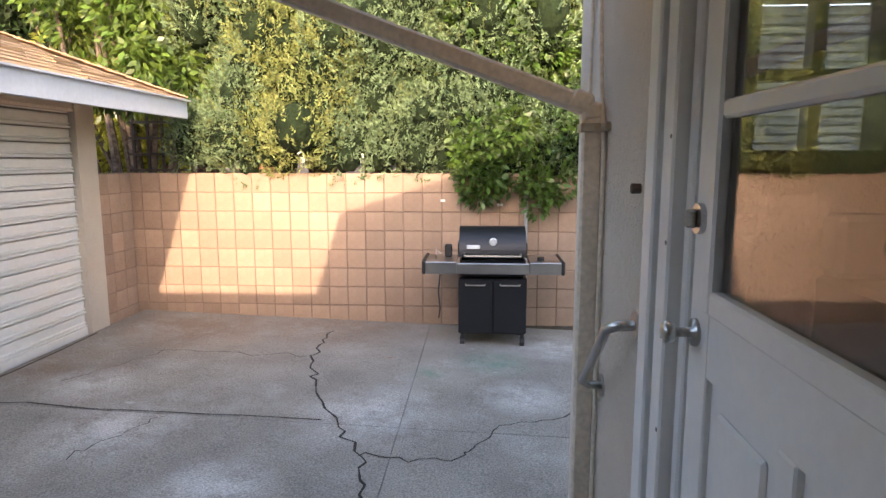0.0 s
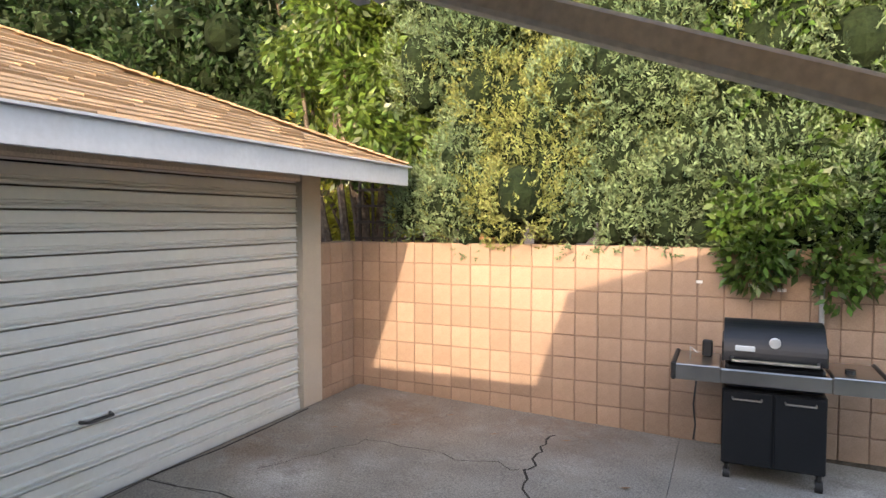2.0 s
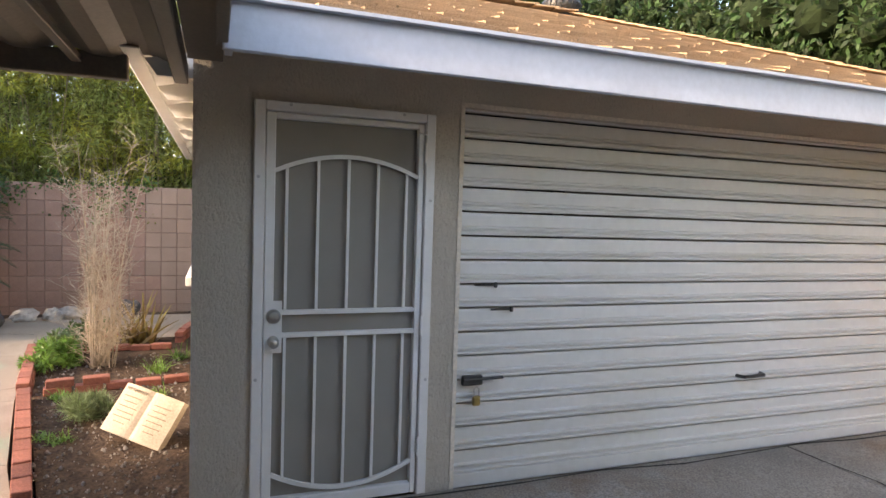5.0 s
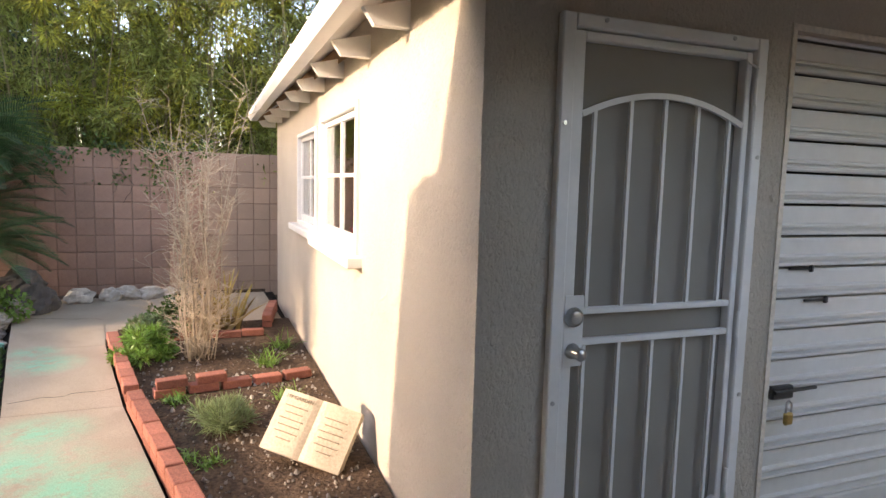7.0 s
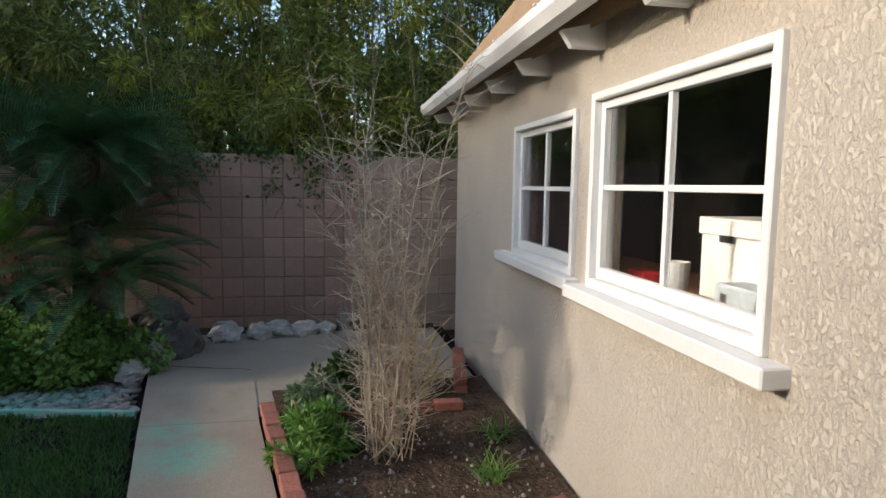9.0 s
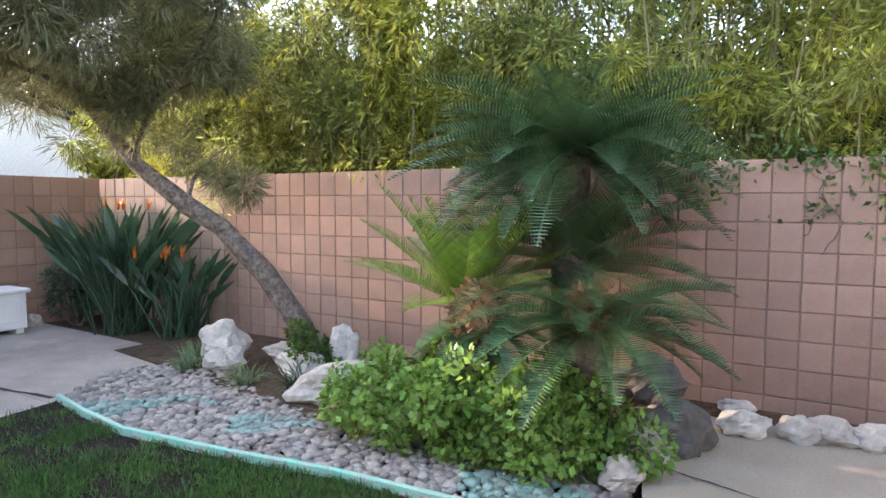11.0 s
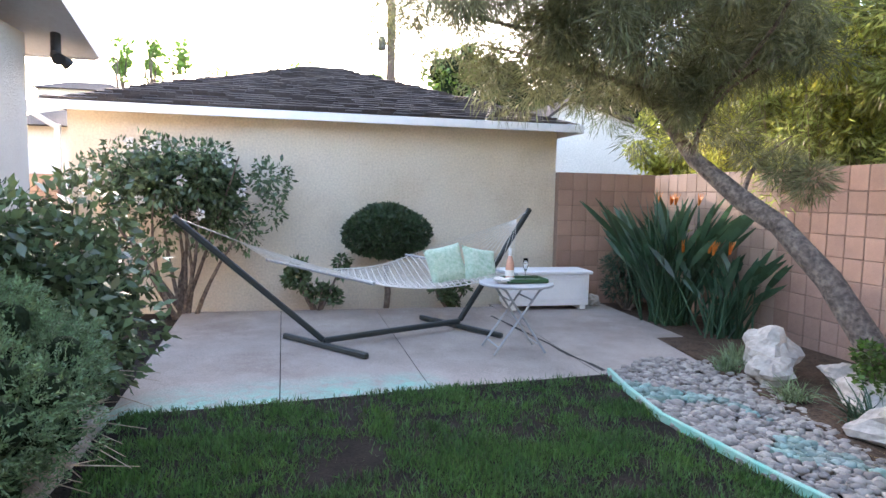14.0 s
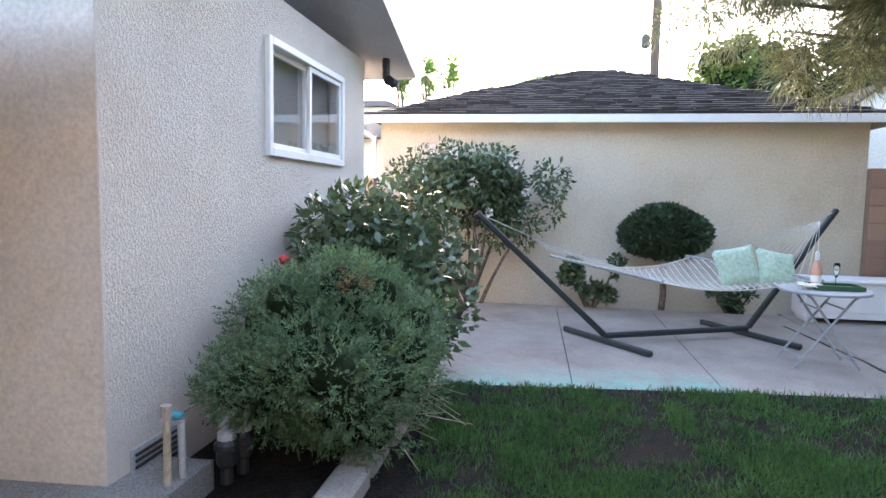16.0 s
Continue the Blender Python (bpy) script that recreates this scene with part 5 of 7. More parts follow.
for i in range(5):
    t = (i + 0.37) / 4.75
    y = c0 + (c1 - c0) * t
    part("upright_bar", Geo().bar((X - 0.012, y, 1.062), (X - 0.012, y, arch(t)), 0.013, 0.013), M["white"], sd)
    part("upright_bar", Geo().bar((X - 0.012, y, low(t)), (X - 0.012, y, 0.952), 0.013, 0.013), M["white"], sd)
part("screen_mesh", Geo().box(*span(GX - 0.032, GX - 0.026, b0 + 0.03, b1 - 0.02, zb_ + 0.05, zt_ - 0.07)), M["mesh"], sd, "grey perforated screen")
part("lock_plate", Geo().box(*span(X, X + 0.003, b0 + 0.008, b0 + 0.085, 0.87, 1.12), 0.001), M["white"], sd)
for z, r in ((1.045, 0.028), (0.925, 0.022)):
    part("lock_cylinder" if z > 1 else "door_knob", Geo().tube([(X, b0 + 0.045, z), (X + 0.012, b0 + 0.045, z), (X + 0.02, b0 + 0.045, z), (X + (0.022 if z > 1 else 0.06), b0 + 0.045, z), (X + (0.024 if z > 1 else 0.066), b0 + 0.045, z)], [r * 1.3, r * 1.2, r * 0.8, r, r * 0.7], 18), M["steel"], sd, "", True)
for z in (0.35, 0.98, 1.86):
    part("hinge", Geo().tube([(X + 0.012, a1 - 0.05, z - 0.05), (X + 0.012, a1 - 0.05, z + 0.05)], 0.009, 8), M["white"], sd)
part("closer_wire", Geo().tube([(X + 0.01, a1 - 0.09, 1.965), (X + 0.02, a1 - 0.045, 1.945)], 0.004), M["white"], sd)
for y, z in ((a0 + 0.02, 1.7), (a0 + 0.02, 0.75), (a1 - 0.02, 1.62), (a1 - 0.02, 0.7), (1.0, 2.04), (1.55, 2.04)):
    part("screw", Geo().tube([(GX + 0.03, y, z), (GX + 0.034, y, z)], 0.008, 8), M["steel"], sd)

# garage windows
def casement(name, W, label):
    x0, x1, z0, z1 = W
    w = thing(name, ((x0 + x1) / 2, GY, z0), label, "window", kind="structure")
    f = Geo()
    for a, b in ((x0, x0 + 0.035), (x1 - 0.035, x1)):
        f.box(*span(a, b, GY - 0.025, GY + 0.10, z0, z1), 0.005)
    f.box(*span(x0 + 0.035, x1 - 0.035, GY - 0.025, GY + 0.10, z1 - 0.035, z1), 0.005).box(*span(x0 + 0.035, x1 - 0.035, GY - 0.02, GY + 0.10, z0, z0 + 0.045), 0.005)
    part("window_frame", f, M["white"], w)
    s_ = Geo()
    for a, b in ((x0 + 0.037, x0 + 0.075), (x1 - 0.075, x1 - 0.037)):
        s_.box(*span(a, b, GY + 0.01, GY + 0.05, z0 + 0.047, z1 - 0.037), 0.004)
    s_.box(*span(x0 + 0.075, x1 - 0.075, GY + 0.01, GY + 0.05, z0 + 0.047, z0 + 0.10), 0.004).box(*span(x0 + 0.075, x1 - 0.075, GY + 0.01, GY + 0.05, z1 - 0.075, z1 - 0.037), 0.004)
    sa = part("sash", s_, M["white"], w)
    xm, zm = (x0 + x1) / 2, (z0 + z1) / 2 + 0.02
    part("glazing_bar", Geo().box(*span(xm - 0.014, xm + 0.014, GY + 0.015, GY + 0.045, z0 + 0.10, z1 - 0.075), 0.003), M["white"], sa)
    for a, b in ((x0 + 0.075, xm - 0.014), (xm + 0.014, x1 - 0.075)):
        part("glazing_bar", Geo().box(*span(a, b, GY + 0.016, GY + 0.044, zm - 0.012, zm + 0.012), 0.003), M["white"], sa)
        for c, d in ((z0 + 0.10, zm - 0.012), (zm + 0.012, z1 - 0.075)):
            p_ = part("pane", Geo().box(*span(a, b, GY + 0.028, GY + 0.033, c, d)), M["pane"], sa)
            p_.visible_shadow = False
    return w


casement("window_1", W1, "white four-pane garage window with dusty glass")
casement("window_2", W2, "narrower white four-pane garage window")
struct("window_sill", Geo().box(*span(-6.45, -5.03, GY - 0.09, GY + 0.02, 1.005, 1.068), 0.006).box(*span(-7.80, -6.46, GY - 0.075, GY + 0.02, 1.03, 1.088), 0.006), M["white"], "worn white window sill", "sill")
bench = thing("workbench", (-6.2, 1.15, 0), "wooden workbench under the garage windows", "workbench")
part("top", Geo().box((-6.2, 1.1, 1.03), (2.9, 0.7, 0.05), 0.005), M["wood"], bench)
for x in (-7.5, -4.9):
    for y in (0.82, 1.38):
        part("leg", Geo().box((x, y, 0.5), (0.08, 0.08, 1.0), 0.004), M["wood"], bench)
bx = thing("storage_box", (-5.78, 1.05, 1.055), "white cardboard storage box with a hand hole", "box")
part("body", Geo().box((-5.78, 1.1, 1.22), (0.36, 0.40, 0.26), 0.004), M["cardboard"], bx)
part("lid", Geo().box((-5.78, 1.1, 1.385), (0.38, 0.42, 0.07), 0.004), M["cardboard"], bx)
part("hand_hole", Geo().box((-5.78, 0.888, 1.34), (0.09, 0.006, 0.028), 0.002), M["plastic_black"], bx)
b2 = thing("storage_box", (-5.45, 1.1, 1.055), "white cardboard box beside the case", "box")
part("body", Geo().box((-5.40, 1.15, 1.2), (0.30, 0.35, 0.28), 0.004), M["cardboard"], b2)
tb = thing("tool_case", (-5.5, 0.83, 1.055), "grey metal tool case with two clasps", "case")
part("body", Geo().box((-5.5, 0.83, 1.125), (0.32, 0.14, 0.14), 0.012), M["grey_case"], tb)
for x in (-5.59, -5.41):
    part("clasp", Geo().box((x, 0.757, 1.14), (0.03, 0.008, 0.045), 0.002), M["steel"], tb)
tl = thing("plastic_bag", (-5.48, 0.98, 1.055), "teal plastic bag on the bench", "bag")
part("bag", ball((-5.48, 0.98, 1.16), (0.2, 0.10, 0.12), 1, 4, 0.25), M["teal"], tl)
mg = thing("tin_can", (-6.1, 0.88, 1.055), "grey tin can on the bench", "can")
part("can", Geo().lathe((-6.1, 0.88, 1.055), [(0.045, 0), (0.055, 0.16), (0.05, 0.16), (0.042, 0.01)], 18), M["grey_pipe"], mg)
rd = thing("red_case", (-6.38, 0.86, 1.055), "small red case on the bench", "case")
part("case", Geo().box((-6.36, 0.86, 1.10), (0.16, 0.1, 0.09), 0.012), M["red"], rd)
ob = thing("wooden_board", (-6.05, 0.80, 1.055), "flat orange wooden board on the bench", "board")
part("board", Geo().box((-5.98, 0.79, 1.075), (0.42, 0.12, 0.03), 0.004), M["straw"], ob)
pd = struct("wall_post_garage", Geo().box(*span(-7.22, -7.12, 0.9, 1.0, 0, 2.38)), M["wood"], "wooden post inside the garage", "post")

# roof vents, flue
for x, y in ((-5.42, 2.27), (-5.5, 3.62)):
    v_ = thing("roof_vent", (x, y, 3.34), "dark ribbed turbine vent on the garage roof", "roof vent")
    part("neck", Geo().lathe((x, y, 3.28), [(0.13, 0), (0.13, 0.16)], 18), M["dark_metal"], v_)
    part("turbine", Geo().lathe((x, y, 3.42), [(0.15, 0), (0.18, 0.05), (0.175, 0.10), (0.12, 0.15), (0.03, 0.17)], 22), M["dark_metal"], v_, "", True)
    for k in range(22):
        a = 2 * math.pi * k / 22
        part("fin", Geo().tube([(x + 0.155 * math.cos(a), y + 0.155 * math.sin(a), 3.42), (x + 0.187 * math.cos(a + 0.1), y + 0.187 * math.sin(a + 0.1), 3.49), (x + 0.125 * math.cos(a + 0.2), y + 0.125 * math.sin(a + 0.2), 3.575)], 0.006, 4), M["dark_metal"], v_)
for (x, y, h, r) in ((-11.0, 5.75, 8.5, 0.13), (-8.15, -22.0, 11, 0.16)):
    up_ = thing("utility_pole", (x, y, 0), "brown wooden utility pole with wires", "utility pole")
    part("pole", Geo().tube([(x, y, -0.1), (x, y, h)], [r, r * 0.8], 12), M["pole"], up_)
    part("transformer", Geo().lathe((x + 0.3, y, h * 0.56), [(0.12, 0), (0.14, 0.05), (0.14, 0.35), (0.06, 0.45)], 14), M["dark_metal"], up_)
    part("cross_arm", Geo().box((x, y, h - 0.6), (1.8, 0.1, 0.12), 0.01), M["pole"], up_)
    for k in range(4):
        part("insulator", Geo().tube([(x - 0.7 + k * 0.45, y, h - 0.55), (x - 0.7 + k * 0.45, y, h - 0.4)], 0.035, 8), M["dark_metal"], up_)


def wire(a, b, sag, r=0.008):
    a, b = Vector(a), Vector(b)
    return Geo().tube([a.lerp(b, t / 12) - Vector((0, 0, sag * math.sin(math.pi * t / 12))) for t in range(13)], r, 5)


for a, b in (((-8.15, -22, 6.3), (1.5, -8.5, 3.9)), ((-8.15, -22, 6.0), (1.0, -9, 3.7)), ((-8.15, -22, 7.5), (-2.5, -18, 3.2)), ((-8.15, -22, 6.1), (-16, -26, 7.0)), ((-11, 5.75, 7.5), (3.5, 8.5, 2.6)), ((-11, 5.75, 6.8), (2.5, 9.0, 3.6))):
    tagged(part("overhead_wire", wire(a, b, 0.25), M["dark_metal"]), "thin dark overhead wire", "wire", "overhead wires")

# trellis by the garage corner
tr = thing("trellis", (-3.1, 7.15, 1.5), "dark wooden lattice trellis behind the block wall", "trellis")
for k in range(6):
    part("upright", Geo().box((-3.6 + k * 0.16, 7.12, 1.9), (0.028, 0.02, 1.0)), M["lattice"], tr)
for k in range(5):
    part("crossbar", Geo().box((-3.2, 7.10, 1.58 + k * 0.17), (0.9, 0.02, 0.028)), M["lattice"], tr)
tr2 = thing("trellis", (-2.1, 7.0, 1.5), "small reddish wooden lattice on top of the wall", "trellis")
for k in range(4):
    part("upright", Geo().box((-2.34 + k * 0.11, 6.92, 1.64), (0.025, 0.02, 0.20)), M["wood"], tr2)
for z in (1.60, 1.71):
    part("crossbar", Geo().box((-2.18, 6.90, z), (0.38, 0.02, 0.025)), M["wood"], tr2)


# ---- spots of overspray and efflorescence on the concrete ----
def add_spots(m, colour, spots, strength=0.8, scale=9.0):
    nt = m.node_tree
    N, L = nt.nodes, nt.links.new
    hs = next(q for q in N if q.bl_idname == "ShaderNodeHueSaturation")
    old = hs.inputs["Color"].links[0].from_socket
    tc = N.new("ShaderNodeTexCoord")
    acc = None
    for x, y, r in spots:
        vd = N.new("ShaderNodeVectorMath"); vd.operation = "DISTANCE"; vd.inputs[1].default_value = (x, y, 0)
        L(tc.outputs["Object"], vd.inputs[0])
        mr = N.new("ShaderNodeMapRange"); mr.inputs[1].default_value, mr.inputs[2].default_value, mr.inputs[3].default_value, mr.inputs[4].default_value = 0.1 * r, r, 1, 0
        L(vd.outputs["Value"], mr.inputs[0])
        if acc is None:
            acc = mr.outputs[0]
        else:
            mm = N.new("ShaderNodeMath"); mm.operation = "MAXIMUM"
            L(acc, mm.inputs[0]); L(mr.outputs[0], mm.inputs[1]); acc = mm.outputs[0]
    nz = N.new("ShaderNodeTexNoise"); nz.inputs["Scale"].default_value = scale; nz.inputs["Detail"].default_value = 9; nz.inputs["Roughness"].default_value = 0.7
    L(tc.outputs["Object"], nz.inputs["Vector"])
    rn = N.new("ShaderNodeMapRange"); rn.inputs[1].default_value, rn.inputs[2].default_value = 0.34, 0.56
    L(nz.outputs["Fac"], rn.inputs[0])
    mu = N.new("ShaderNodeMath"); mu.operation = "MULTIPLY"; L(acc, mu.inputs[0]); L(rn.outputs[0], mu.inputs[1])
    m2 = N.new("ShaderNodeMath"); m2.operation = "MULTIPLY"; L(mu.outputs[0], m2.inputs[0]); m2.inputs[1].default_value = strength
    mx = N.new("ShaderNodeMix"); mx.data_type = "RGBA"; mx.inputs[7].default_value = (*colour, 1)
    L(m2.outputs[0], mx.inputs[0]); L(old, mx.inputs[6]); L(mx.outputs[2], hs.inputs["Color"])


add_spots(M["patio"], (0.17, 0.42, 0.33), [(-4.6, -6.0, 0.55), (-5.1, -6.05, 0.6), (-5.7, -6.15, 0.55), (-6.2, -6.25, 0.4), (-4.3, -5.9, 0.4)], 0.8)
add_spots(M["patio"], (0.22, 0.16, 0.13), [(-5.0, -7.0, 0.8), (-4.5, -8.2, 0.9), (-7.2, -8.7, 0.9), (-8.8, -8.0, 1.0)], 0.7, 4)
add_spots(M["concrete_warm"], (0.15, 0.48, 0.33), [(-4.75, -0.85, 0.5), (-5.1, -1.15, 0.45), (-5.6, -1.15, 0.35), (-7.1, -1.45, 0.35), (-7.5, -1.6, 0.25)], 0.8)
add_spots(M["concrete"], (0.52, 0.51, 0.49), [(-0.55, 4.45, 0.55), (-2.1, 4.0, 0.5), (-2.7, 4.7, 0.4), (0.9, 6.2, 0.5), (0.5, 4.9, 0.4), (-1.2, 3.4, 0.4)], 0.8, 5)
add_spots(M["concrete"], (0.07, 0.20, 0.14), [(0.3, 5.65, 0.4), (-0.25, 5.3, 0.18)], 0.6, 6)
add_spots(M["concrete"], (0.20, 0.13, 0.085), [(-2.6, 6.2, 1.0), (-1.2, 6.6, 0.9), (-3.2, 5.0, 0.7), (-3.3, 2.5, 1.2)], 0.7, 4)

# ---- bed beside the garage ----
brick_me = Geo().box((0, 0, 0), (0.195, 0.092, 0.06), 0.006).mesh("brick")
brick_me.materials.append(M["brick"])
be = thing("brick_edging", (-6, -0.6, 0), "red brick edging round the planting bed", "edging")


def brick_row(a, b, z, lean=0.0, flat=False):
    a, b = Vector(a), Vector(b)
    n = max(1, round((b - a).length / 0.205))
    ang = math.atan2(b.y - a.y, b.x - a.x)
    for i in range(n):
        o = part("brick", brick_me, None, be)
        o.location = Vector((*a.lerp(b, (i + 0.5) / n), z + random.uniform(-0.006, 0.006))) - be.location
        o.rotation_euler = (random.gauss(0, 0.015) + lean, random.gauss(0, 0.012), ang + random.gauss(0, 0.018))


for z in (0.045, 0.105):
    brick_row((-3.9, -0.20), (-5.92, -0.69), z if z < 0.1 else 0.108)
brick_row((-5.98, -0.70), (-7.62, -1.02), 0.05)
brick_row((-5.98, -0.71), (-7.62, -1.03), 0.113)
brick_row((-6.03, -0.60), (-6.22, 0.48), 0.06)
brick_row((-6.03, -0.60), (-6.12, -0.1), 0.12)
brick_row((-7.62, -0.95), (-7.60, 0.25), 0.06)
brick_row((-7.62, -0.9), (-8.7, -0.1), 0.05)
brick_row((-7.9, 0.3), (-8.75, 0.45), 0.06)
brick_row((-7.9, 0.3), (-8.75, 0.45), 0.122)

bk_ = thing("stone_book", (-4.76, 0.25, 0.03), "cast stone open book with engraved lines, leaning on a small base", "garden ornament")
rotm = (Vector((0.80, -0.42, 0.62))).to_track_quat("Z", "Y").to_matrix() @ Matrix.Rotation(radians(-14), 3, "Z")
cen_ = Vector((-4.76, 0.25, 0.205))


def page(sx):
    g = Geo()
    n = 7
    top = [(sx * 0.225 * i / n, 0.018 * math.sin(math.pi * (i / n) ** 0.7)) for i in range(n + 1)]
    vs = [cen_ + rotm @ Vector((x, y, z)) for y in (-0.16, 0.16) for x, z in top] + [cen_ + rotm @ Vector((x, y, -0.055)) for y in (-0.16, 0.16) for x, z in top]
    m = n + 1
    fs = []
    for i in range(n):
        fs += [(i, i + 1, m + i + 1, m + i), (2 * m + i, 3 * m + i, 3 * m + i + 1, 2 * m + i + 1), (i, 2 * m + i, 2 * m + i + 1, i + 1), (m + i, m + i + 1, 3 * m + i + 1, 3 * m + i)]
    fs += [(0, m, 3 * m, 2 * m), (n, 2 * m + n, 3 * m + n, m + n)]
    return g.add(vs, fs)


for sx in (-1, 1):
    pg = part("page", page(sx), M["cast_stone"], bk_)
    if sx < 0:
        cu = bpy.data.curves.new("engraved_title", "FONT")
        cu.body, cu.size, cu.align_x, cu.extrude = "MY GARDEN", 0.028, "CENTER", 0.0015
        cu.materials.append(M["ink"])
        title = new("engraved_title", cu)
        title.parent = pg
        title.matrix_basis = Matrix.Translation(cen_ + rotm @ Vector((sx * 0.115, 0.118, 0.0195))) @ rotm.to_4x4()
    for k in range(1, 7):
        w = (0.09, 0.13, 0.10, 0.14, 0.12, 0.13, 0.08)[k]
        part("engraved_line", Geo().box(cen_ + rotm @ Vector((sx * 0.115, 0.115 - k * 0.034, 0.022)), (w, 0.0055, 0.004), 0, rotm), M["ink"], pg)
part("base", Geo().box((-4.82, 0.28, 0.085), (0.14, 0.14, 0.13), 0.03), M["cast_stone"], bk_)

# bare twiggy shrub
ts = thing("bare_shrub", (-6.95, -0.32, 0.03), "bare shrub of pale tan twigs in the bed", "shrub")
twigs = Geo()
for i in range(48):
    a, sp = random.uniform(0, 6.28), random.uniform(0.1, 0.62)
    b = Vector((-6.95 + random.gauss(0, 0.06), -0.32 + random.gauss(0, 0.06), 0.0))
    h = random.uniform(1.1, 2.2) if i < 26 else random.uniform(0.35, 1.0)
    if i >= 26:
        sp = random.uniform(0.3, 0.75)
    t = b + Vector((math.cos(a) * sp, math.sin(a) * sp * 0.8, h))
    bend = Vector((random.gauss(0, 0.07), random.gauss(0, 0.07), 0))
    pts = [b.lerp(t, (k / 6)) + bend * math.sin(math.pi * k / 3) - Vector((math.cos(a), math.sin(a), 0)) * sp * 0.18 * math.sin(math.pi * k / 6) for k in range(7)]
    r = random.uniform(0.005, 0.0095) if i < 26 else random.uniform(0.003, 0.005)
    part("stem", Geo().tube(pts, [r * (1 - 0.13 * k) for k in range(7)], 6), M["twig"], ts)
    for k in range(34 if i < 26 else 14):
        f = random.uniform(0.08, 1.0) ** 0.8
        q = pts[min(5, int(f * 6))].lerp(pts[min(6, int(f * 6) + 1)], f * 6 % 1)
        aa = random.uniform(0, 6.28)
        L_ = random.uniform(0.05, 0.24)
        e_ = q + Vector((math.cos(aa) * L_, math.sin(aa) * L_ * 0.9, random.uniform(-0.02, 0.14)))
        mid = q.lerp(e_, 0.5) + Vector((random.gauss(0, 0.012), random.gauss(0, 0.012), random.uniform(-0.01, 0.03)))
        twigs.tube([q, mid, e_], [0.0022, 0.0017, 0.001], 4, False)
        if k % 3 == 0:
            w = mid + Vector((random.uniform(-0.08, 0.08), random.uniform(-0.08, 0.08), random.uniform(0.01, 0.07)))
            twigs.tube([mid, w], [0.0014, 0.0008], 3, False)
tagged(part("twig_rest", twigs, M["twig"], ts), kind="stuff")

def tuft(name, x, y, z, n, L_, w, material, label, cat="plant", spread=0.8, r=0.05, droop=0.3):
    p = np.stack([x + rng.normal(0, r, n), y + rng.normal(0, r, n), np.full(n, z)], 1)
    d = np.stack([rng.normal(0, spread, n), rng.normal(0, spread, n), np.full(n, 1.0)], 1)
    g = unit(d)
    seg = []
    Ls = L_ * rng.uniform(0.6, 1.1, (n, 1))
    side = unit(np.cross(g, np.array([[0, 0, 1.0]])) + rng.normal(0, 0.2, (n, 3)))
    prev = p
    for k in range(3):
        nxt = prev + g * Ls / 3
        w0, w1 = w * (1 - 0.25 * k), w * (0.75 - 0.3 * k if k < 2 else 0.08)
        seg.append(np.stack([prev - side * w0 / 2, prev + side * w0 / 2, nxt + side * w1 / 2, nxt - side * w1 / 2], 1))
        prev = nxt
        g = unit(g - np.array([0, 0, droop]))
    t = thing(name, (x, y, z), label, cat)
    part("leaves", raw_mesh("leaves", np.concatenate(seg).reshape(-1, 3), 3 * n), material, t)
    return t


def low_bush(name, c, r, n, L_, w, material, label, cl=30, stem=True, cat="shrub", jitter=0.6, droop=0.1, skin=0.35, extra=()):
    cc = ellipsoid(c, r, cl, min(r) * 0.25, min(r) * 0.5, skin)
    cc[0][:, 2] = np.maximum(cc[0][:, 2], 0.06)
    p, d = shell(cc[0], cc[1], n, 1.0, 0.4)
    p[:, 2] = np.maximum(p[:, 2], 0.0)
    t = thing(name, (c[0], c[1], 0), label, cat)
    if stem:
        part("stems", limbs((c[0], c[1], -0.03), [tuple(q) for q in cc[0][:7]], 0.02 + 0.02 * r[2], 0.006, 0.04), M["bark"], t)
    part("foliage", leaves("foliage", p, d, L_, w, jitter, droop), material, t)
    for nm, g_, m_2 in extra:
        part(nm, g_, m_2, t)
    return t


low_bush("fern_plant", (-7.0, -0.72, 0.12), (0.3, 0.2, 0.14), 3500, 0.07, 0.016, M["bright_leaf"], "feathery green plant in the brick bed", 16, False, "plant")
low_bush("silver_plant", (-7.55, -0.75, 0.15), (0.22, 0.2, 0.14), 2200, 0.06, 0.02, M["juniper"], "pale silvery plant in the brick bed", 14, False, "plant")
low_bush("lavender", (-5.33, -0.16, 0.11), (0.2, 0.18, 0.10), 2300, 0.085, 0.006, M["juniper"], "grey-green lavender tuft in the soil bed", 18, False, "plant", 0.4, -0.8)
for x, y, s_ in ((-5.75, 0.25, 0.09), (-5.9, -0.45, 0.07), (-6.6, 0.2, 0.12), (-7.1, 0.35, 0.12), (-4.9, -0.25, 0.05), (-5.0, -0.35, 0.04)):
    tuft("weed", x, y, 0.03, 60, s_ * 1.6, 0.012, M["bright_leaf"], "small green weed in the soil bed", "weed", 0.9, 0.04)
tuft("yucca", (-7.95), -0.15, 0.03, 40, 0.6, 0.05, M["straw"], "dry strap-leaved clump by the garage", "plant", 0.6, 0.08, 0.15)
low_bush("rose_bush", (-7.75, -0.55, 0.2), (0.22, 0.2, 0.18), 900, 0.05, 0.03, M["glossy"], "low rose bush with small red buds", 12, True, "plant")
clod = Geo()
for i in range(900):
    x = random.uniform(-7.4, -3.7)
    y = random.uniform(-0.15 + (x + 3.7) * 0.22, 0.52)
    b = ball((x, y, 0.035), (0.004 + 0.013 * random.random() ** 3,) * 3, 1, i % 9, 0.3, 5, 4)
    clod.add(b.v, b.f)
tagged(part("gravel", clod, M["pebble"]), "small stones and clods on the soil bed", "gravel", kind="stuff")


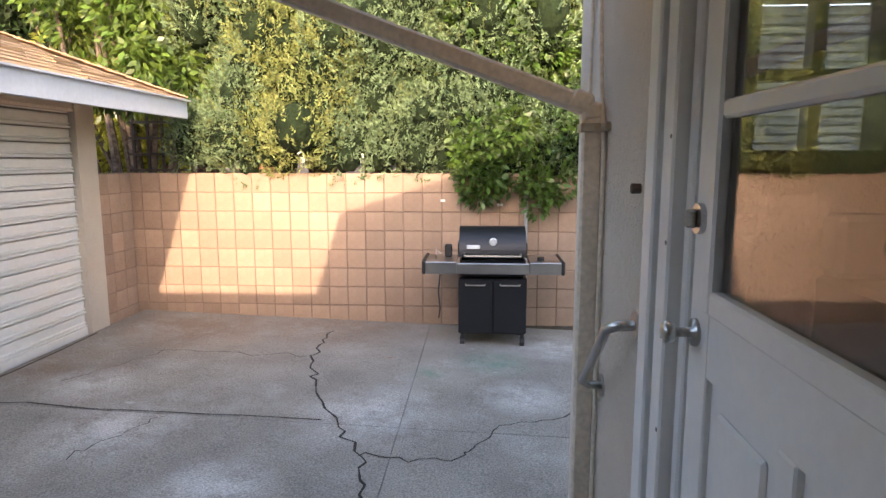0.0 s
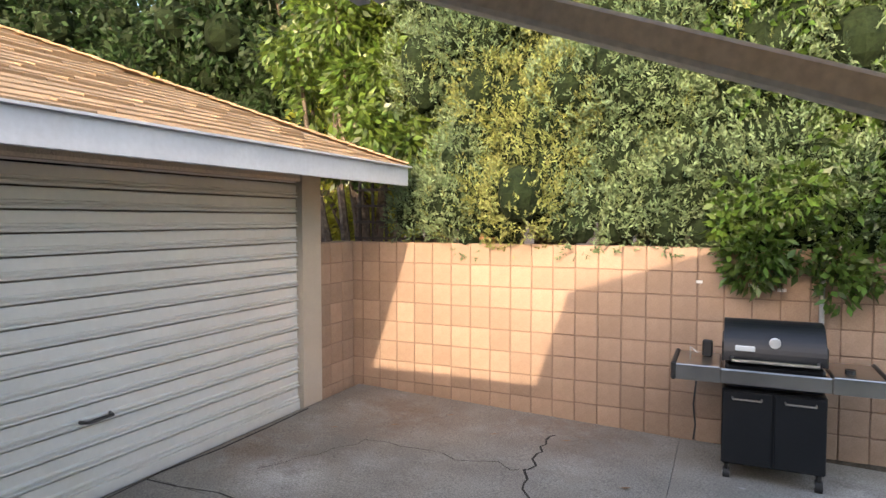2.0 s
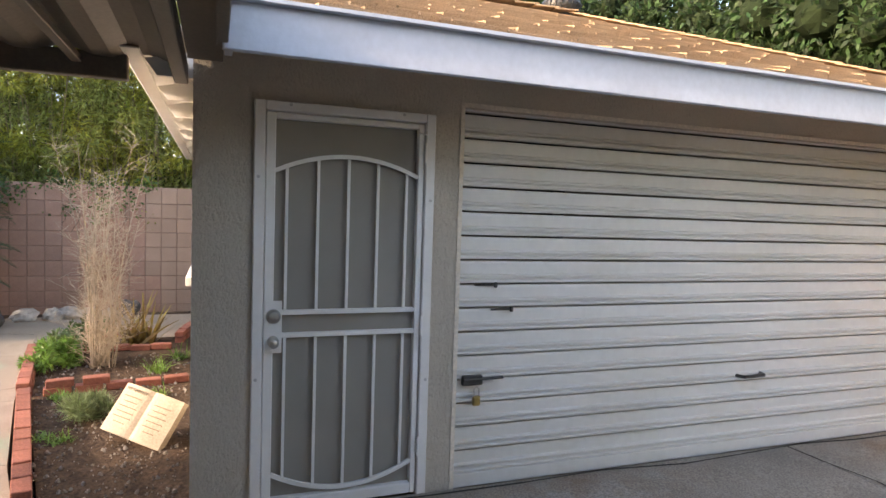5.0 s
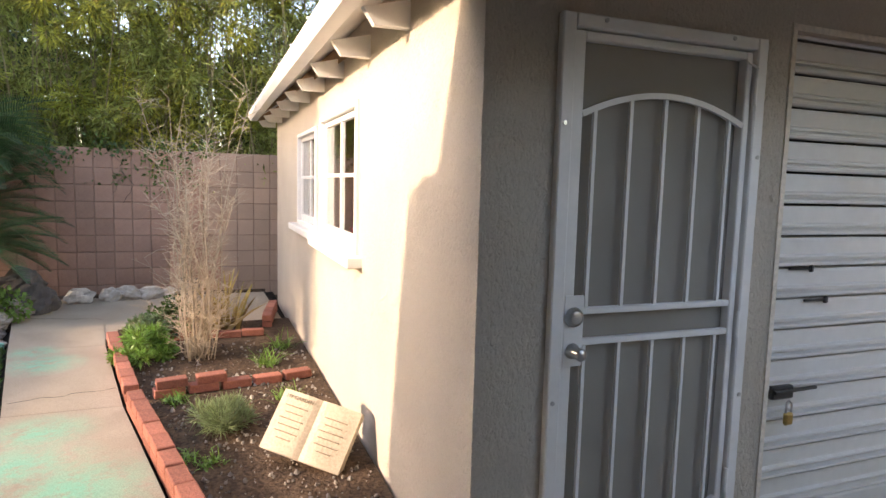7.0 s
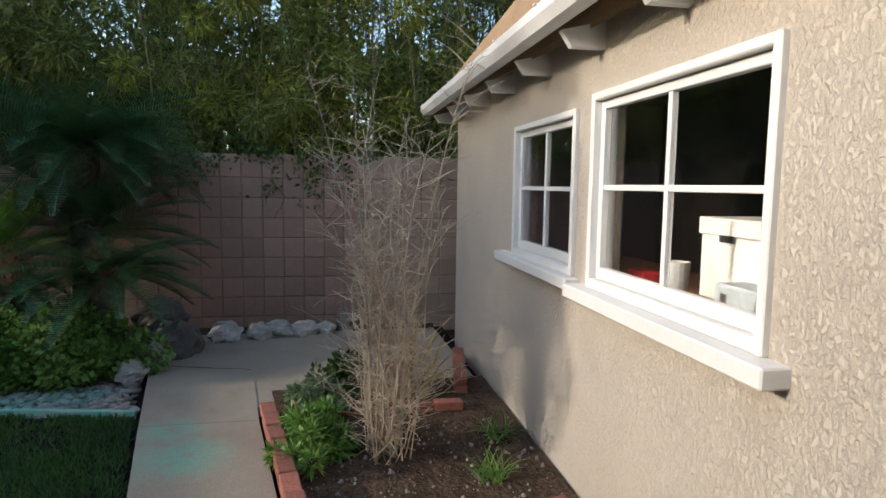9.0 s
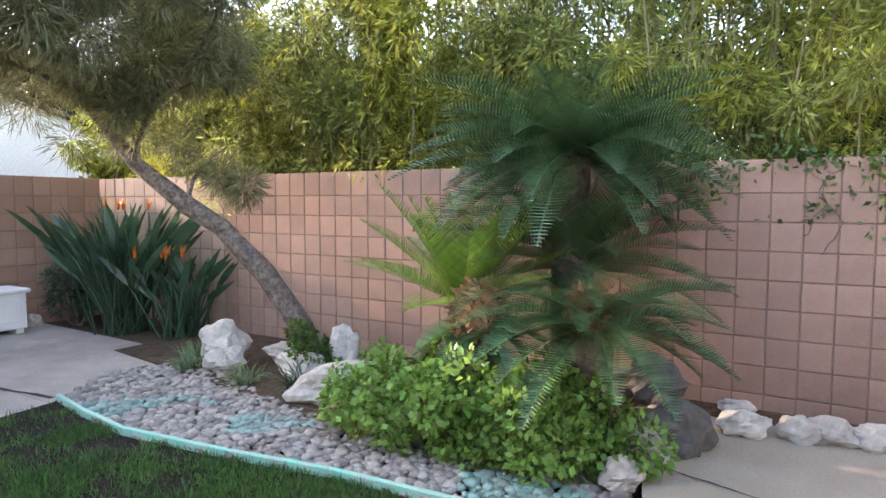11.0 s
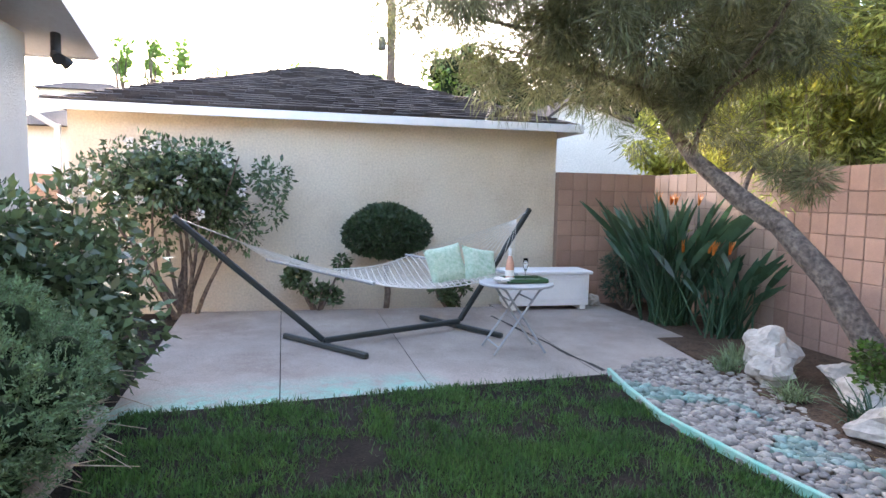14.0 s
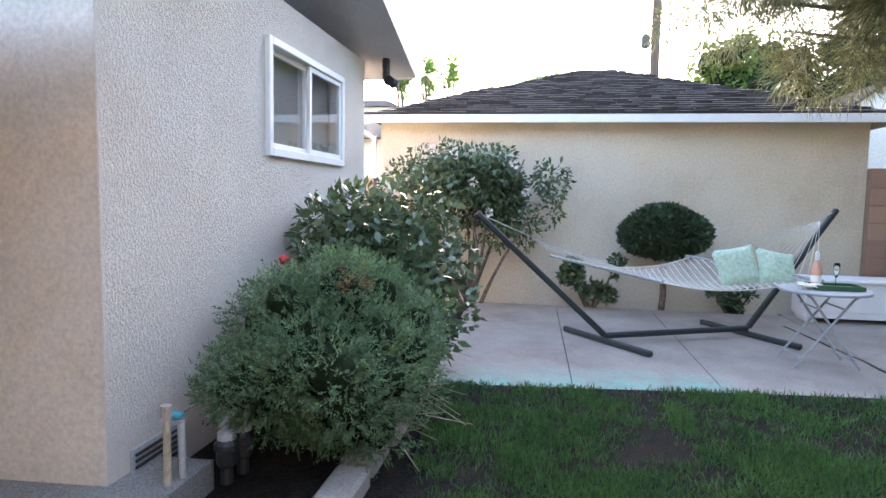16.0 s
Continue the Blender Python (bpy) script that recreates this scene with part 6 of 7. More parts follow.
# ---- rocks ----
def rock(x, y, z, r, seed, dark=False, label=""):
    o = part("rock", ball((0, 0, 0), (r[0], r[1], r[2] * 0.78), 1, seed, 0.22, 22, 14), M["rock_dark" if dark else "rock"])
    o.location = (x, y, z * 0.8)
    o.rotation_euler = (0.12 * math.sin(seed), 0.12 * math.cos(seed), 0.4 * math.sin(seed * 1.7))
    return tagged(o, label or ("dark grey boulder beside the path" if dark else "pale rugged rock in the planting bed"), "rock", "garden rocks")


for i, (x, y, z, r, dk) in enumerate((
        (-8.98, -4.33, 0.14, (0.22, 0.36, 0.22), 0), (-9.5, -4.72, 0.26, (0.13, 0.15, 0.34), 0), (-9.25, -5.0, 0.14, (0.16, 0.32, 0.16), 0), (-9.6, -5.45, 0.12, (0.16, 0.24, 0.14), 0),
        (-9.35, -6.05, 0.20, (0.2, 0.22, 0.27), 0), (-9.1, -5.75, 0.11, (0.16, 0.18, 0.17), 0), (-9.3, -1.98, 0.14, (0.2, 0.24, 0.24), 1), (-9.95, -2.25, 0.28, (0.14, 0.24, 0.22), 1),
        (-9.75, -1.62, 0.09, (0.1, 0.15, 0.12), 0), (-9.8, -1.33, 0.09, (0.09, 0.11, 0.14), 0), (-9.85, -1.15, 0.09, (0.1, 0.14, 0.12), 0), (-9.9, -0.88, 0.09, (0.1, 0.15, 0.11), 0),
        (-9.95, -0.68, 0.07, (0.08, 0.09, 0.09), 0), (-10.1, -0.45, 0.12, (0.09, 0.13, 0.16), 1), (-8.62, -2.14, 0.07, (0.13, 0.11, 0.11), 0), (-9.05, -2.12, 0.09, (0.14, 0.16, 0.13), 0),
        (-9.2, -2.5, 0.15, (0.1, 0.14, 0.12), 0), (-10.1, -1.7, 0.1, (0.08, 0.12, 0.06), 0), (-9.2, -9.15, 0.1, (0.08, 0.1, 0.14), 0), (-9.0, -3.6, 0.15, (0.15, 0.2, 0.2), 0))):
    rock(x, y, z, r, i + 1, dk)
bedw = Geo().slab([(-8.6, -2.1), (-8.62, -4.4), (-9.0, -6.6), (-9.3, -9.6), (-10.38, -9.6), (-10.38, 0.5), (-9.7, -1.4)], -0.1, 0.0)
struct("rock_bed_soil", bedw, M["soil"], "brown soil of the rock garden", "soil")


# ---- cycads ----
def frond(base, way, L_, w, droop, mats_v, n=44):
    """One feather leaf: rib points and paired leaflets as quads."""
    pts = [np.array(base, float)]
    g = np.array(way, float); g /= np.linalg.norm(g)
    for k in range(n):
        pts.append(pts[-1] + g * L_ / n)
        g = g - np.array([0, 0, droop / n]); g /= np.linalg.norm(g)
    pts = np.array(pts)
    d = np.gradient(pts, axis=0)
    d = unit(d)
    side = unit(np.cross(d, [0, 0, 1.0]))
    up_ = np.cross(side, d)
    out = []
    for k in range(2, n + 1):
        f = k / n
        l = w * math.sin(math.pi * min(1, 0.12 + 0.88 * f) ** 0.8) + 0.03
        for s_ in (-1, 1):
            a = pts[k]
            e_ = a + (side[k] * s_ * 0.85 + d[k] * 0.5 + up_[k] * 0.42) * l
            q = d[k] * 0.007
            out.append([a - q, a + q, e_ + q * 0.3, e_ - q * 0.3])
        out.append([pts[k - 1] - side[k] * 0.005, pts[k - 1] + side[k] * 0.005, pts[k] + side[k] * 0.004, pts[k] - side[k] * 0.004])
    mats_v.append(np.array(out).reshape(-1, 3))


def cycad(x, y, z, nf, L_, w, material, label, rise=(0.1, 1.2), droop=0.9, cone=0.0, trunk=0.12):
    t = thing("cycad", (x, y, 0), label, "cycad", "cycads")
    part("trunk", Geo().lathe((x, y, 0), [(trunk * 1.1, -0.05), (trunk, z * 0.5), (trunk * 1.1, z)], 14), M["bark"], t)
    for i in range(nf):
        a = 2.399 * i + random.uniform(-0.2, 0.2)
        up_ = rise[0] + (rise[1] - rise[0]) * (i / nf)
        acc = []
        frond((x, y, z), (math.cos(a), math.sin(a), up_), L_ * random.uniform(0.8, 1.1), w, droop, acc)
        v = np.concatenate(acc)
        part("frond", raw_mesh("frond", v, len(v) // 4), material, t)
    if cone:
        p, d = shell(np.array([[x, y, z + 0.06]]), np.array([cone]), 420, 1.25, 0.8)
        part("fibrous_crown", leaves("fibrous_crown", p, d, 0.075, 0.03, 0.4), M["brown_cone"], t, "brown fibrous crown")
        part("crown_core", ball((x, y, z + 0.05), (cone * 0.9, cone * 0.9, cone * 1.15), 1, 3), M["brown_cone"], t)
    return t


cycad(-9.45, -2.72, 1.82, 80, 1.15, 0.17, M["cycad"], "tall cycad with a wide dark green crown", (-0.25, 1.0), 0.75)
cycad(-9.5, -2.7, 1.05, 46, 1.1, 0.16, M["cycad"], "middle cycad crown with arching dark fronds", (0.0, 1.8), 0.8)
cycad(-9.05, -3.32, 0.78, 26, 1.0, 0.14, M["cycad_light"], "young cycad with bright green upright fronds", (0.35, 2.4), 0.4, 0.0)
cycad(-8.85, -3.1, 0.74, 7, 0.5, 0.11, M["cycad"], "short cycad with a brown fibrous crown", (-0.4, 0.2), 0.9, 0.165)
cycad(-9.0, -2.42, 0.76, 30, 0.9, 0.13, M["cycad"], "short cycad with fronds round a brown crown", (-0.1, 0.9), 0.8, 0.145)
low_bush("leafy_groundcover", (-8.68, -3.15, 0.26), (0.42, 0.95, 0.36), 12000, 0.055, 0.04, M["bright_leaf"], "bright green mounded leafy shrub by the pebbles", 80, True)
low_bush("leafy_groundcover", (-8.72, -2.48, 0.2), (0.35, 0.45, 0.32), 5000, 0.055, 0.04, M["bright_leaf"], "darker green mounded shrub under the cycads", 36, True)
low_bush("ivy_patch", (-9.4, -4.95, 0.2), (0.25, 0.35, 0.24), 2200, 0.05, 0.035, M["glossy"], "small leafy green shrub between rocks", 20, True)
tuft("straw_tuft", -8.65, -3.85, 0.0, 240, 0.34, 0.012, M["straw"], "yellow dry grass tuft by the pebbles", "grass tuft", 0.8, 0.08)
tuft("strap_tuft", -9.0, -4.75, 0.0, 90, 0.38, 0.022, M["strap"], "dark strap-leaved tuft among rocks", "grass tuft", 0.8, 0.06)
for x, y in ((-9.0, -6.15), (-8.95, -5.35), (-9.3, -6.4)):
    tuft("grey_tuft", x, y, 0.0, 120, 0.24, 0.012, M["juniper"], "small grey-green tuft among rocks", "grass tuft", 0.8, 0.05)
# vines on the west wall
vc = np.stack([np.full(70, -10.36), rng.uniform(-2.2, -0.2, 70), 1.95 - np.abs(rng.normal(0, 0.22, 70))], 1)
vc[:12, 1] = -0.85 + rng.normal(0, 0.08, 12); vc[:12, 2] = rng.uniform(1.3, 1.85, 12)
vt = thing("ivy", (-10.36, -1.2, 1.9), "thin ivy trailing over the block wall", "vine")
part("leaves", leaves("leaves", *shell(vc, np.full(70, 0.07), 900, 1, 0.3), 0.055, 0.035, 0.6, 0.4), M["glossy"], vt)
vg = Geo()
for i in range(7):
    y = random.uniform(-2.2, -0.4)
    pts = [(-10.365, y, 1.85)]
    for k in range(9):
        pts.append((-10.372, pts[-1][1] + random.uniform(-0.09, 0.09), pts[-1][2] - random.uniform(0.02, 0.13)))
    vg.tube(pts, 0.0035, 4)
tagged(part("stem_rest", vg, M["bark"], vt), kind="stuff")

# ---- pine ----
pt = thing("pine_tree", (-9.58, -5.18, 0), "leaning pine with rough bark and drooping needles", "tree")
tp = [(-9.6, -5.12, -0.05), (-9.55, -5.28, 0.4), (-9.46, -5.62, 0.86), (-9.28, -5.98, 1.28), (-9.17, -6.3, 1.48), (-8.95, -6.72, 1.86), (-8.88, -6.98, 2.15), (-8.62, -7.05, 2.52), (-8.25, -7.0, 2.95), (-7.75, -6.9, 3.45)]
part("trunk", Geo().tube(tp, [0.13, 0.11, 0.10, 0.085, 0.09, 0.07, 0.06, 0.05, 0.04, 0.025], 14), M["bark"], pt, "", True)
tips = [(-9.9, -6.6, 2.1), (-9.4, -6.1, 3.9), (-7.2, -6.2, 3.2), (-6.4, -6.6, 3.1), (-8.8, -5.2, 3.4), (-9.9, -6.9, 3.3), (-7.0, -7.3, 2.9), (-8.2, -6.0, 4.2), (-6.6, -5.6, 3.9), (-9.2, -7.4, 4.2), (-7.6, -5.3, 3.2), (-9.7, -6.2, 2.9)]
starts = [tp[4], tp[6], tp[7], tp[8], tp[6], tp[6], tp[7], tp[8], tp[8], tp[7], tp[7], tp[5]]
for s_, e_ in zip(starts, tips):
    part("limb", limbs(s_, [e_], 0.030, 0.008, 0.2), M["bark"], pt)
cen_l = []
for s_, e_ in zip(starts, tips):
    for k in range(26):
        f = random.uniform(0.35, 1.12)
        cen_l.append([s_[i] + (e_[i] - s_[i]) * f + random.gauss(0, 0.24) for i in range(3)])
for k in range(380):
    q = [random.uniform(-10.1, -6.0), random.uniform(-7.6, -5.2), random.uniform(2.5, 4.4)]
    if q[2] > 2.55 + 0.3 * noise.noise(Vector((q[0] * 1.4, q[1] * 1.4, 0))) + (0.35 if q[0] > -7.4 else 0):
        cen_l.append(q)
for k in range(60):
    cen_l.append([random.uniform(-7.6, -5.9), random.uniform(-7.4, -5.6), random.uniform(2.75, 3.9)])
cc = np.array(cen_l)
cc = cc[(cc[:, 2] > 2.15 + 0.5 * (cc[:, 0] < -8.9)) & (0.868 * (cc[:, 1] + 1.013) < 0.831 * (cc[:, 0] + 4.588))]
p, d = shell(cc, np.full(len(cc), 0.19), 105000, 1.0, 0.05)
low = np.stack([rng.normal(-8.85, 0.3, 26), rng.normal(-6.95, 0.3, 26), rng.uniform(2.05, 2.7, 26)], 1)
p2, d2 = shell(low, np.full(26, 0.17), 7000, 1.0, 0.05)
p, d = np.concatenate([p, p2]), np.concatenate([d, d2])
part("needles", leaves("needles", p, d, 0.15, 0.009, 0.4, 0.35), M["pine"], pt)
p, d = shell(np.array([[-9.55, -6.3, 1.75], [-9.6, -6.0, 1.7], [-9.7, -6.45, 1.85], [-9.45, -6.6, 1.9], [-9.75, -6.2, 1.6]]), np.full(5, 0.15), 2200, 0.8, 0.1)
part("low_needles", leaves("low_needles", p, d, 0.15, 0.008, 0.5, 0.2), M["pine"], pt)

# ---- south side plants ----
def strap_plant(x, y, n, h, label):
    t = thing("bird_of_paradise", (x, y, 0), label, "plant")
    st, lv = Geo(), []
    for i in range(n):
        a, lean = random.uniform(0, 6.28), random.uniform(0.12, 0.85)
        b = (x + random.gauss(0, 0.12), y + random.gauss(0, 0.12), 0)
        hh = h * random.uniform(0.6, 1.0)
        e_ = (b[0] + math.cos(a) * lean * hh * 0.5, b[1] + math.sin(a) * lean * hh * 0.5, hh * 0.62)
        st.tube([b, e_], [0.014, 0.008], 5)
        g_ = np.array([math.cos(a) * lean, math.sin(a) * lean, 1.0]); g_ /= np.linalg.norm(g_)
        side = np.cross(g_, [math.sin(a + 0.6), -math.cos(a + 0.6), 0.2]); side /= np.linalg.norm(side)
        p0 = np.array(e_)
        Lb = hh * 0.5
        ws = (0.0, 0.03, 0.036, 0.026, 0.0)
        q = [p0 + g_ * Lb * k / 4 + np.array([math.cos(a), math.sin(a), -0.3]) * 0.08 * (k / 4) ** 2 for k in range(5)]
        for k in range(4):
            lv.append([q[k] - side * ws[k], q[k] + side * ws[k], q[k + 1] + side * ws[k + 1], q[k + 1] - side * ws[k + 1]])
    part("stalks", st, M["strap"], t)
    v = np.array(lv).reshape(-1, 3)
    part("leaves", raw_mesh("leaves", v, len(v) // 4), M["strap"], t)
    for k in range(4):
        fl = Geo()
        bx_, by_ = x + random.uniform(-0.4, 0.4), y + random.uniform(-0.3, 0.3)
        for j in range(4):
            fl.tube([(bx_, by_, h * 0.95), (bx_ + 0.05 * (j - 1.5), by_ + 0.03 * j, h * 0.95 + 0.14)], [0.012, 0.002], 4)
        part("flower", fl, M["orange"], t, "orange crested flower")
    return t


strap_plant(-9.7, -8.15, 150, 1.5, "large clump of dark strap leaves with orange flowers")
strap_plant(-9.9, -7.4, 60, 0.95, "dark strap-leaved clump by the block wall")
low_bush("dark_shrub", (-9.65, -9.0, 0.65), (0.42, 0.35, 0.55), 5000, 0.09, 0.014, M["strap"], "dark feathery shrub by the block wall", 30)
for k, (x, y, z, rx, rz) in enumerate(((-11.75, -11.3, 2.3, 0.75, 1.0), (-12.9, -10.2, 2.8, 1.1, 1.3))):
    big_tree(x, y, z, rx, rx, rz, M["yellow_leaf"], 6000, 0.12, "yellow-green leafy tree beyond the wall", cl=40)
for x, y, z, rx, rz in ((-13.2, -19.0, 4.2, 2.4, 2.4), (-10.6, -22, 4.5, 2.0, 2.3), (-16.5, -15, 3.8, 2.6, 3.2)):
    big_tree(x, y, z, rx, rx, rz, M["tree_leaf" if y < -20.5 else "dark_leaf"], 10000, 0.2, "dark leafy tree beyond the neighbouring garage", cl=60, dense=True)
for x, y, z, rx, rz in ((-7.8, -27, 5.0, 1.6, 1.3), (-4.8, -27, 5.2, 1.9, 1.4), (-2.4, -27.5, 4.7, 1.6, 1.3)):
    big_tree(x, y, z, rx, rx, rz, M["bright_leaf"], 5000, 0.2, "distant leafy treetop behind the roof", cl=40)
for x in (-0.9, -0.05, 0.95):
    big_tree(x, -26, 6.2, 0.42, 0.42, 0.95, M["bright_leaf"], 1100, 0.16, "tall thin tree beyond the roofs", cl=14)

# camellias and clipped shrubs
tips = [(-4.04 + random.uniform(-0.8, 0.8), -9.05 + random.uniform(-0.35, 0.35), random.uniform(1.0, 1.9)) for _ in range(12)]
cm = thing("camellia_tree", (-4.04, -9.1, 0), "camellia tree with white blooms against the wall", "tree")
for e_ in tips:
    part("limb", limbs((-4.04 + random.uniform(-0.12, 0.12), -9.12, -0.02), [e_], 0.03, 0.008, 0.1), M["bark"], cm)
c, r = ellipsoid((-4.04, -9.05, 1.45), (1.05, 0.42, 0.68), 70, 0.14, 0.26, 0.3)
part("crown", leaves("crown", *shell(c, r, 8500, 1, 0.4), 0.085, 0.042, 0.6, 0.3), M["camellia"], cm)
for k in range(9):
    q = (-4.04 + random.uniform(-0.9, 0.9), -8.66 + random.uniform(-0.05, 0.1), random.uniform(1.0, 2.05))
    p, d = shell(np.array([q]), np.array([0.03]), 24, 1, 0.6)
    part("bloom", leaves("bloom", p, d, 0.04, 0.035, 0.3), M["flower"], cm, "white bloom")
tb_ = thing("ball_topiary", (-6.4, -9.2, 0), "round clipped dark green shrub on a short trunk", "shrub")
part("trunk", Geo().tube([(-6.4, -9.2, -0.03), (-6.42, -9.2, 0.25), (-6.4, -9.2, 0.6)], 0.04, 10), M["bark"], tb_)
p, d = shell(np.array([[-6.39, -9.18, 1.02], [-6.2, -9.14, 0.98], [-6.6, -9.14, 1.0], [-6.4, -9.1, 1.12]]), np.array([0.44, 0.34, 0.33, 0.30]), 12000, 0.74, 0.8)
part("foliage", leaves("foliage", p, d, 0.055, 0.028, 0.7), M["box_leaf"], tb_)
part("inner_mass", ball((-6.4, -9.17, 1.02), (0.46, 0.36, 0.29), 1, 2, 0.1, 16, 10), M["box_leaf"], tb_)
low_bush("small_shrub", (-5.55, -9.15, 0.42), (0.38, 0.2, 0.36), 1300, 0.08, 0.045, M["camellia"], "sparse small leafy shrub by the wall", 18)
low_bush("small_shrub", (-7.25, -9.3, 0.25), (0.3, 0.15, 0.2), 600, 0.08, 0.045, M["camellia"], "low leafy shrub behind the hammock", 10)
low_bush("camellia_bush", (-3.72, -6.0, 0.78), (0.62, 0.85, 0.62), 7500, 0.095, 0.048, M["camellia"], "dark glossy camellia bush by the house wall", 60, True, "shrub", 0.6, 0.2, 0.5,
         [("bud", ball((-3.35, -4.98, 0.98), (0.035, 0.035, 0.03), 1, 1), M["red"])])
jc = ellipsoid((-3.80, -4.70, 0.50), (0.52, 0.78, 0.46), 80, 0.12, 0.22, 0.5)
jt = thing("juniper_bush", (-3.85, -4.72, 0), "spreading green juniper beside the house wall", "shrub")
part("stems", limbs((-3.8, -4.72, -0.03), [tuple(q) for q in jc[0][:12]], 0.03, 0.008, 0.05), M["bark"], jt)
p, d = shell(*jc, 12000, 0.9, 0.72)
p[:, 2] = np.maximum(p[:, 2], 0.03)
part("foliage", sprays("foliage", p, d + np.array([-0.1, 0.25, 0.5]), 10, 0.085, 0.026, 0.010, 0.5), M["bush_juniper"], jt)
# dark lumps paint the shade between the juniper sprays
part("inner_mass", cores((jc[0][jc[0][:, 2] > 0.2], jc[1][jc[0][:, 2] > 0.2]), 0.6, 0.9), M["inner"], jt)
p, d = shell(np.array([[-3.98, -4.45, 0.93]]), np.array([0.05]), 26, 1, 0.3)
part("dead_spray", sprays("dead_spray", p, d, 7, 0.07, 0.02, 0.008), M["brown_cone"], jt, "rust brown dead twig tips")
dt = Geo()
for i in range(60):
    b = Vector((-4.15 + random.gauss(0, 0.1), -5.0 + random.gauss(0, 0.35), random.uniform(0.1, 0.4)))
    dt.tube([b, b + Vector((random.uniform(-0.32, -0.05), random.gauss(0, 0.15), random.uniform(-0.12, 0.1)))], [0.004, 0.0015], 4, False)
tagged(part("dead_twig_rest", dt, M["twig"], jt), kind="stuff")

# ---- hammock on its stand ----
AL, AR = Vector((-4.35, -6.92, 1.255)), Vector((-7.98, -8.41, 1.34))
BL_, BR_ = Vector((-5.57, -7.42, 0.03)), Vector((-7.06, -8.03, 0.06))
hs_ = thing("hammock_stand", (-6.3, -7.7, 0), "black steel tube hammock stand on the patio", "hammock stand")
part("upright", Geo().bar(BL_ + Vector((0, 0, 0.05)), AL, 0.055, 0.055, 0.012), M["stand"], hs_)
part("upright", Geo().bar(BR_ + Vector((0, 0, 0.05)), AR, 0.055, 0.055, 0.012), M["stand"], hs_)
part("base_beam", Geo().bar(BL_ + Vector((0, 0, 0.045)), BR_ + Vector((0, 0, 0.045)), 0.055, 0.055, 0.012), M["stand"], hs_)
for a, b in (((-5.95, -7.0), (-5.2, -7.83)), ((-6.71, -8.5), (-7.4, -7.56))):
    part("foot_bar", Geo().bar((*a, zpatio(*a) + 0.03), (*b, zpatio(*b) + 0.03), 0.055, 0.055, 0.012), M["stand"], hs_)
hm = thing("hammock", (-6.3, -7.7, 0.6), "white cotton rope hammock with wooden spreader bars", "hammock")
HALF = Vector((0.44, -0.55, 0.04))
U0, U1 = 0.317, 0.735


def bedpt(u, v):
    """A place on the hammock: u along it, v across from -1 (near) to 1."""
    c = AL.lerp(AR, u)
    t = (u - U0) / (U1 - U0)
    z = 0.745 * (1 - t) + 0.735 * t - 0.135 * 4 * t * (1 - t) * (0.8 + 0.2 * (1 - v * v))
    return Vector((c.x, c.y, z)) + HALF * v * (1 - 0.12 * 4 * t * (1 - t))


net = Geo()
for s_ in (-1, 1):
    for k in range(-24, 26):
        pts = []
        for j in range(25):
            u = j / 24
            v = s_ * (2 * ((k / 12) + u * 1.9 * 1.0) - 1)
            if -1 <= v <= 1:
                pts.append(bedpt(U0 + (U1 - U0) * u, v))
        if len(pts) > 1:
            net.tube(pts, 0.0055, 4, False)
for v in (-1, 1):
    net.tube([bedpt(U0 + (U1 - U0) * j / 20, v) for j in range(21)], 0.007, 5)
tagged(part("net", net, M["rope"], hm), kind="stuff")
for u, tip, back in ((U0, AL, 0.42), (U1, AR, 0.2)):
    hook = tip.lerp(bedpt(u, 0), back)
    part("spreader_bar", Geo().tube([bedpt(u, -1.08), bedpt(u, 1.08)], 0.016, 10), M["table_grey"], hm)
    for i in range(17):
        part("cord", Geo().tube([hook, bedpt(u, -1 + i / 8)], 0.0035, 4, False), M["rope"], hm)
    part("chain", Geo().tube([tip, hook], 0.006, 6), M["steel"], hm)
for q, rz_, rx_, roll_ in ((Vector((-6.80, -7.62, 0.775)), 0.05, -66, 12), (Vector((-7.17, -7.66, 0.765)), 0.35, -58, -12)):
    pw_ = thing("pillow", q, "mint green patterned cushion propped up in the hammock", "cushion", "hammock cushions")
    g = Geo()
    n = 10
    rm = Matrix.Rotation(rz_, 3, "Z") @ Matrix.Rotation(radians(rx_), 3, "X") @ Matrix.Rotation(radians(roll_), 3, "Z")
    vs = []
    for s_ in (1, -1):
        for i in range(n + 1):
            for j in range(n + 1):
                a, b = 2 * i / n - 1, 2 * j / n - 1
                th = 0.075 * max(0, (1 - a ** 4)) ** 0.6 * max(0, (1 - b ** 4)) ** 0.6
                vs.append(q + rm @ Vector((0.20 * a * (1 - 0.07 * (1 - b * b)), 0.20 * b * (1 - 0.07 * (1 - a * a)), s_ * th)))
    m = (n + 1) ** 2
    fs = []
    for i in range(n):
        for j in range(n):
            k = i * (n + 1) + j
            fs += [(k, k + n + 1, k + n + 2, k + 1), (m + k, m + k + 1, m + k + n + 2, m + k + n + 1)]
    part("cover", g.add(vs, fs), M["pillow"], pw_, "", True)

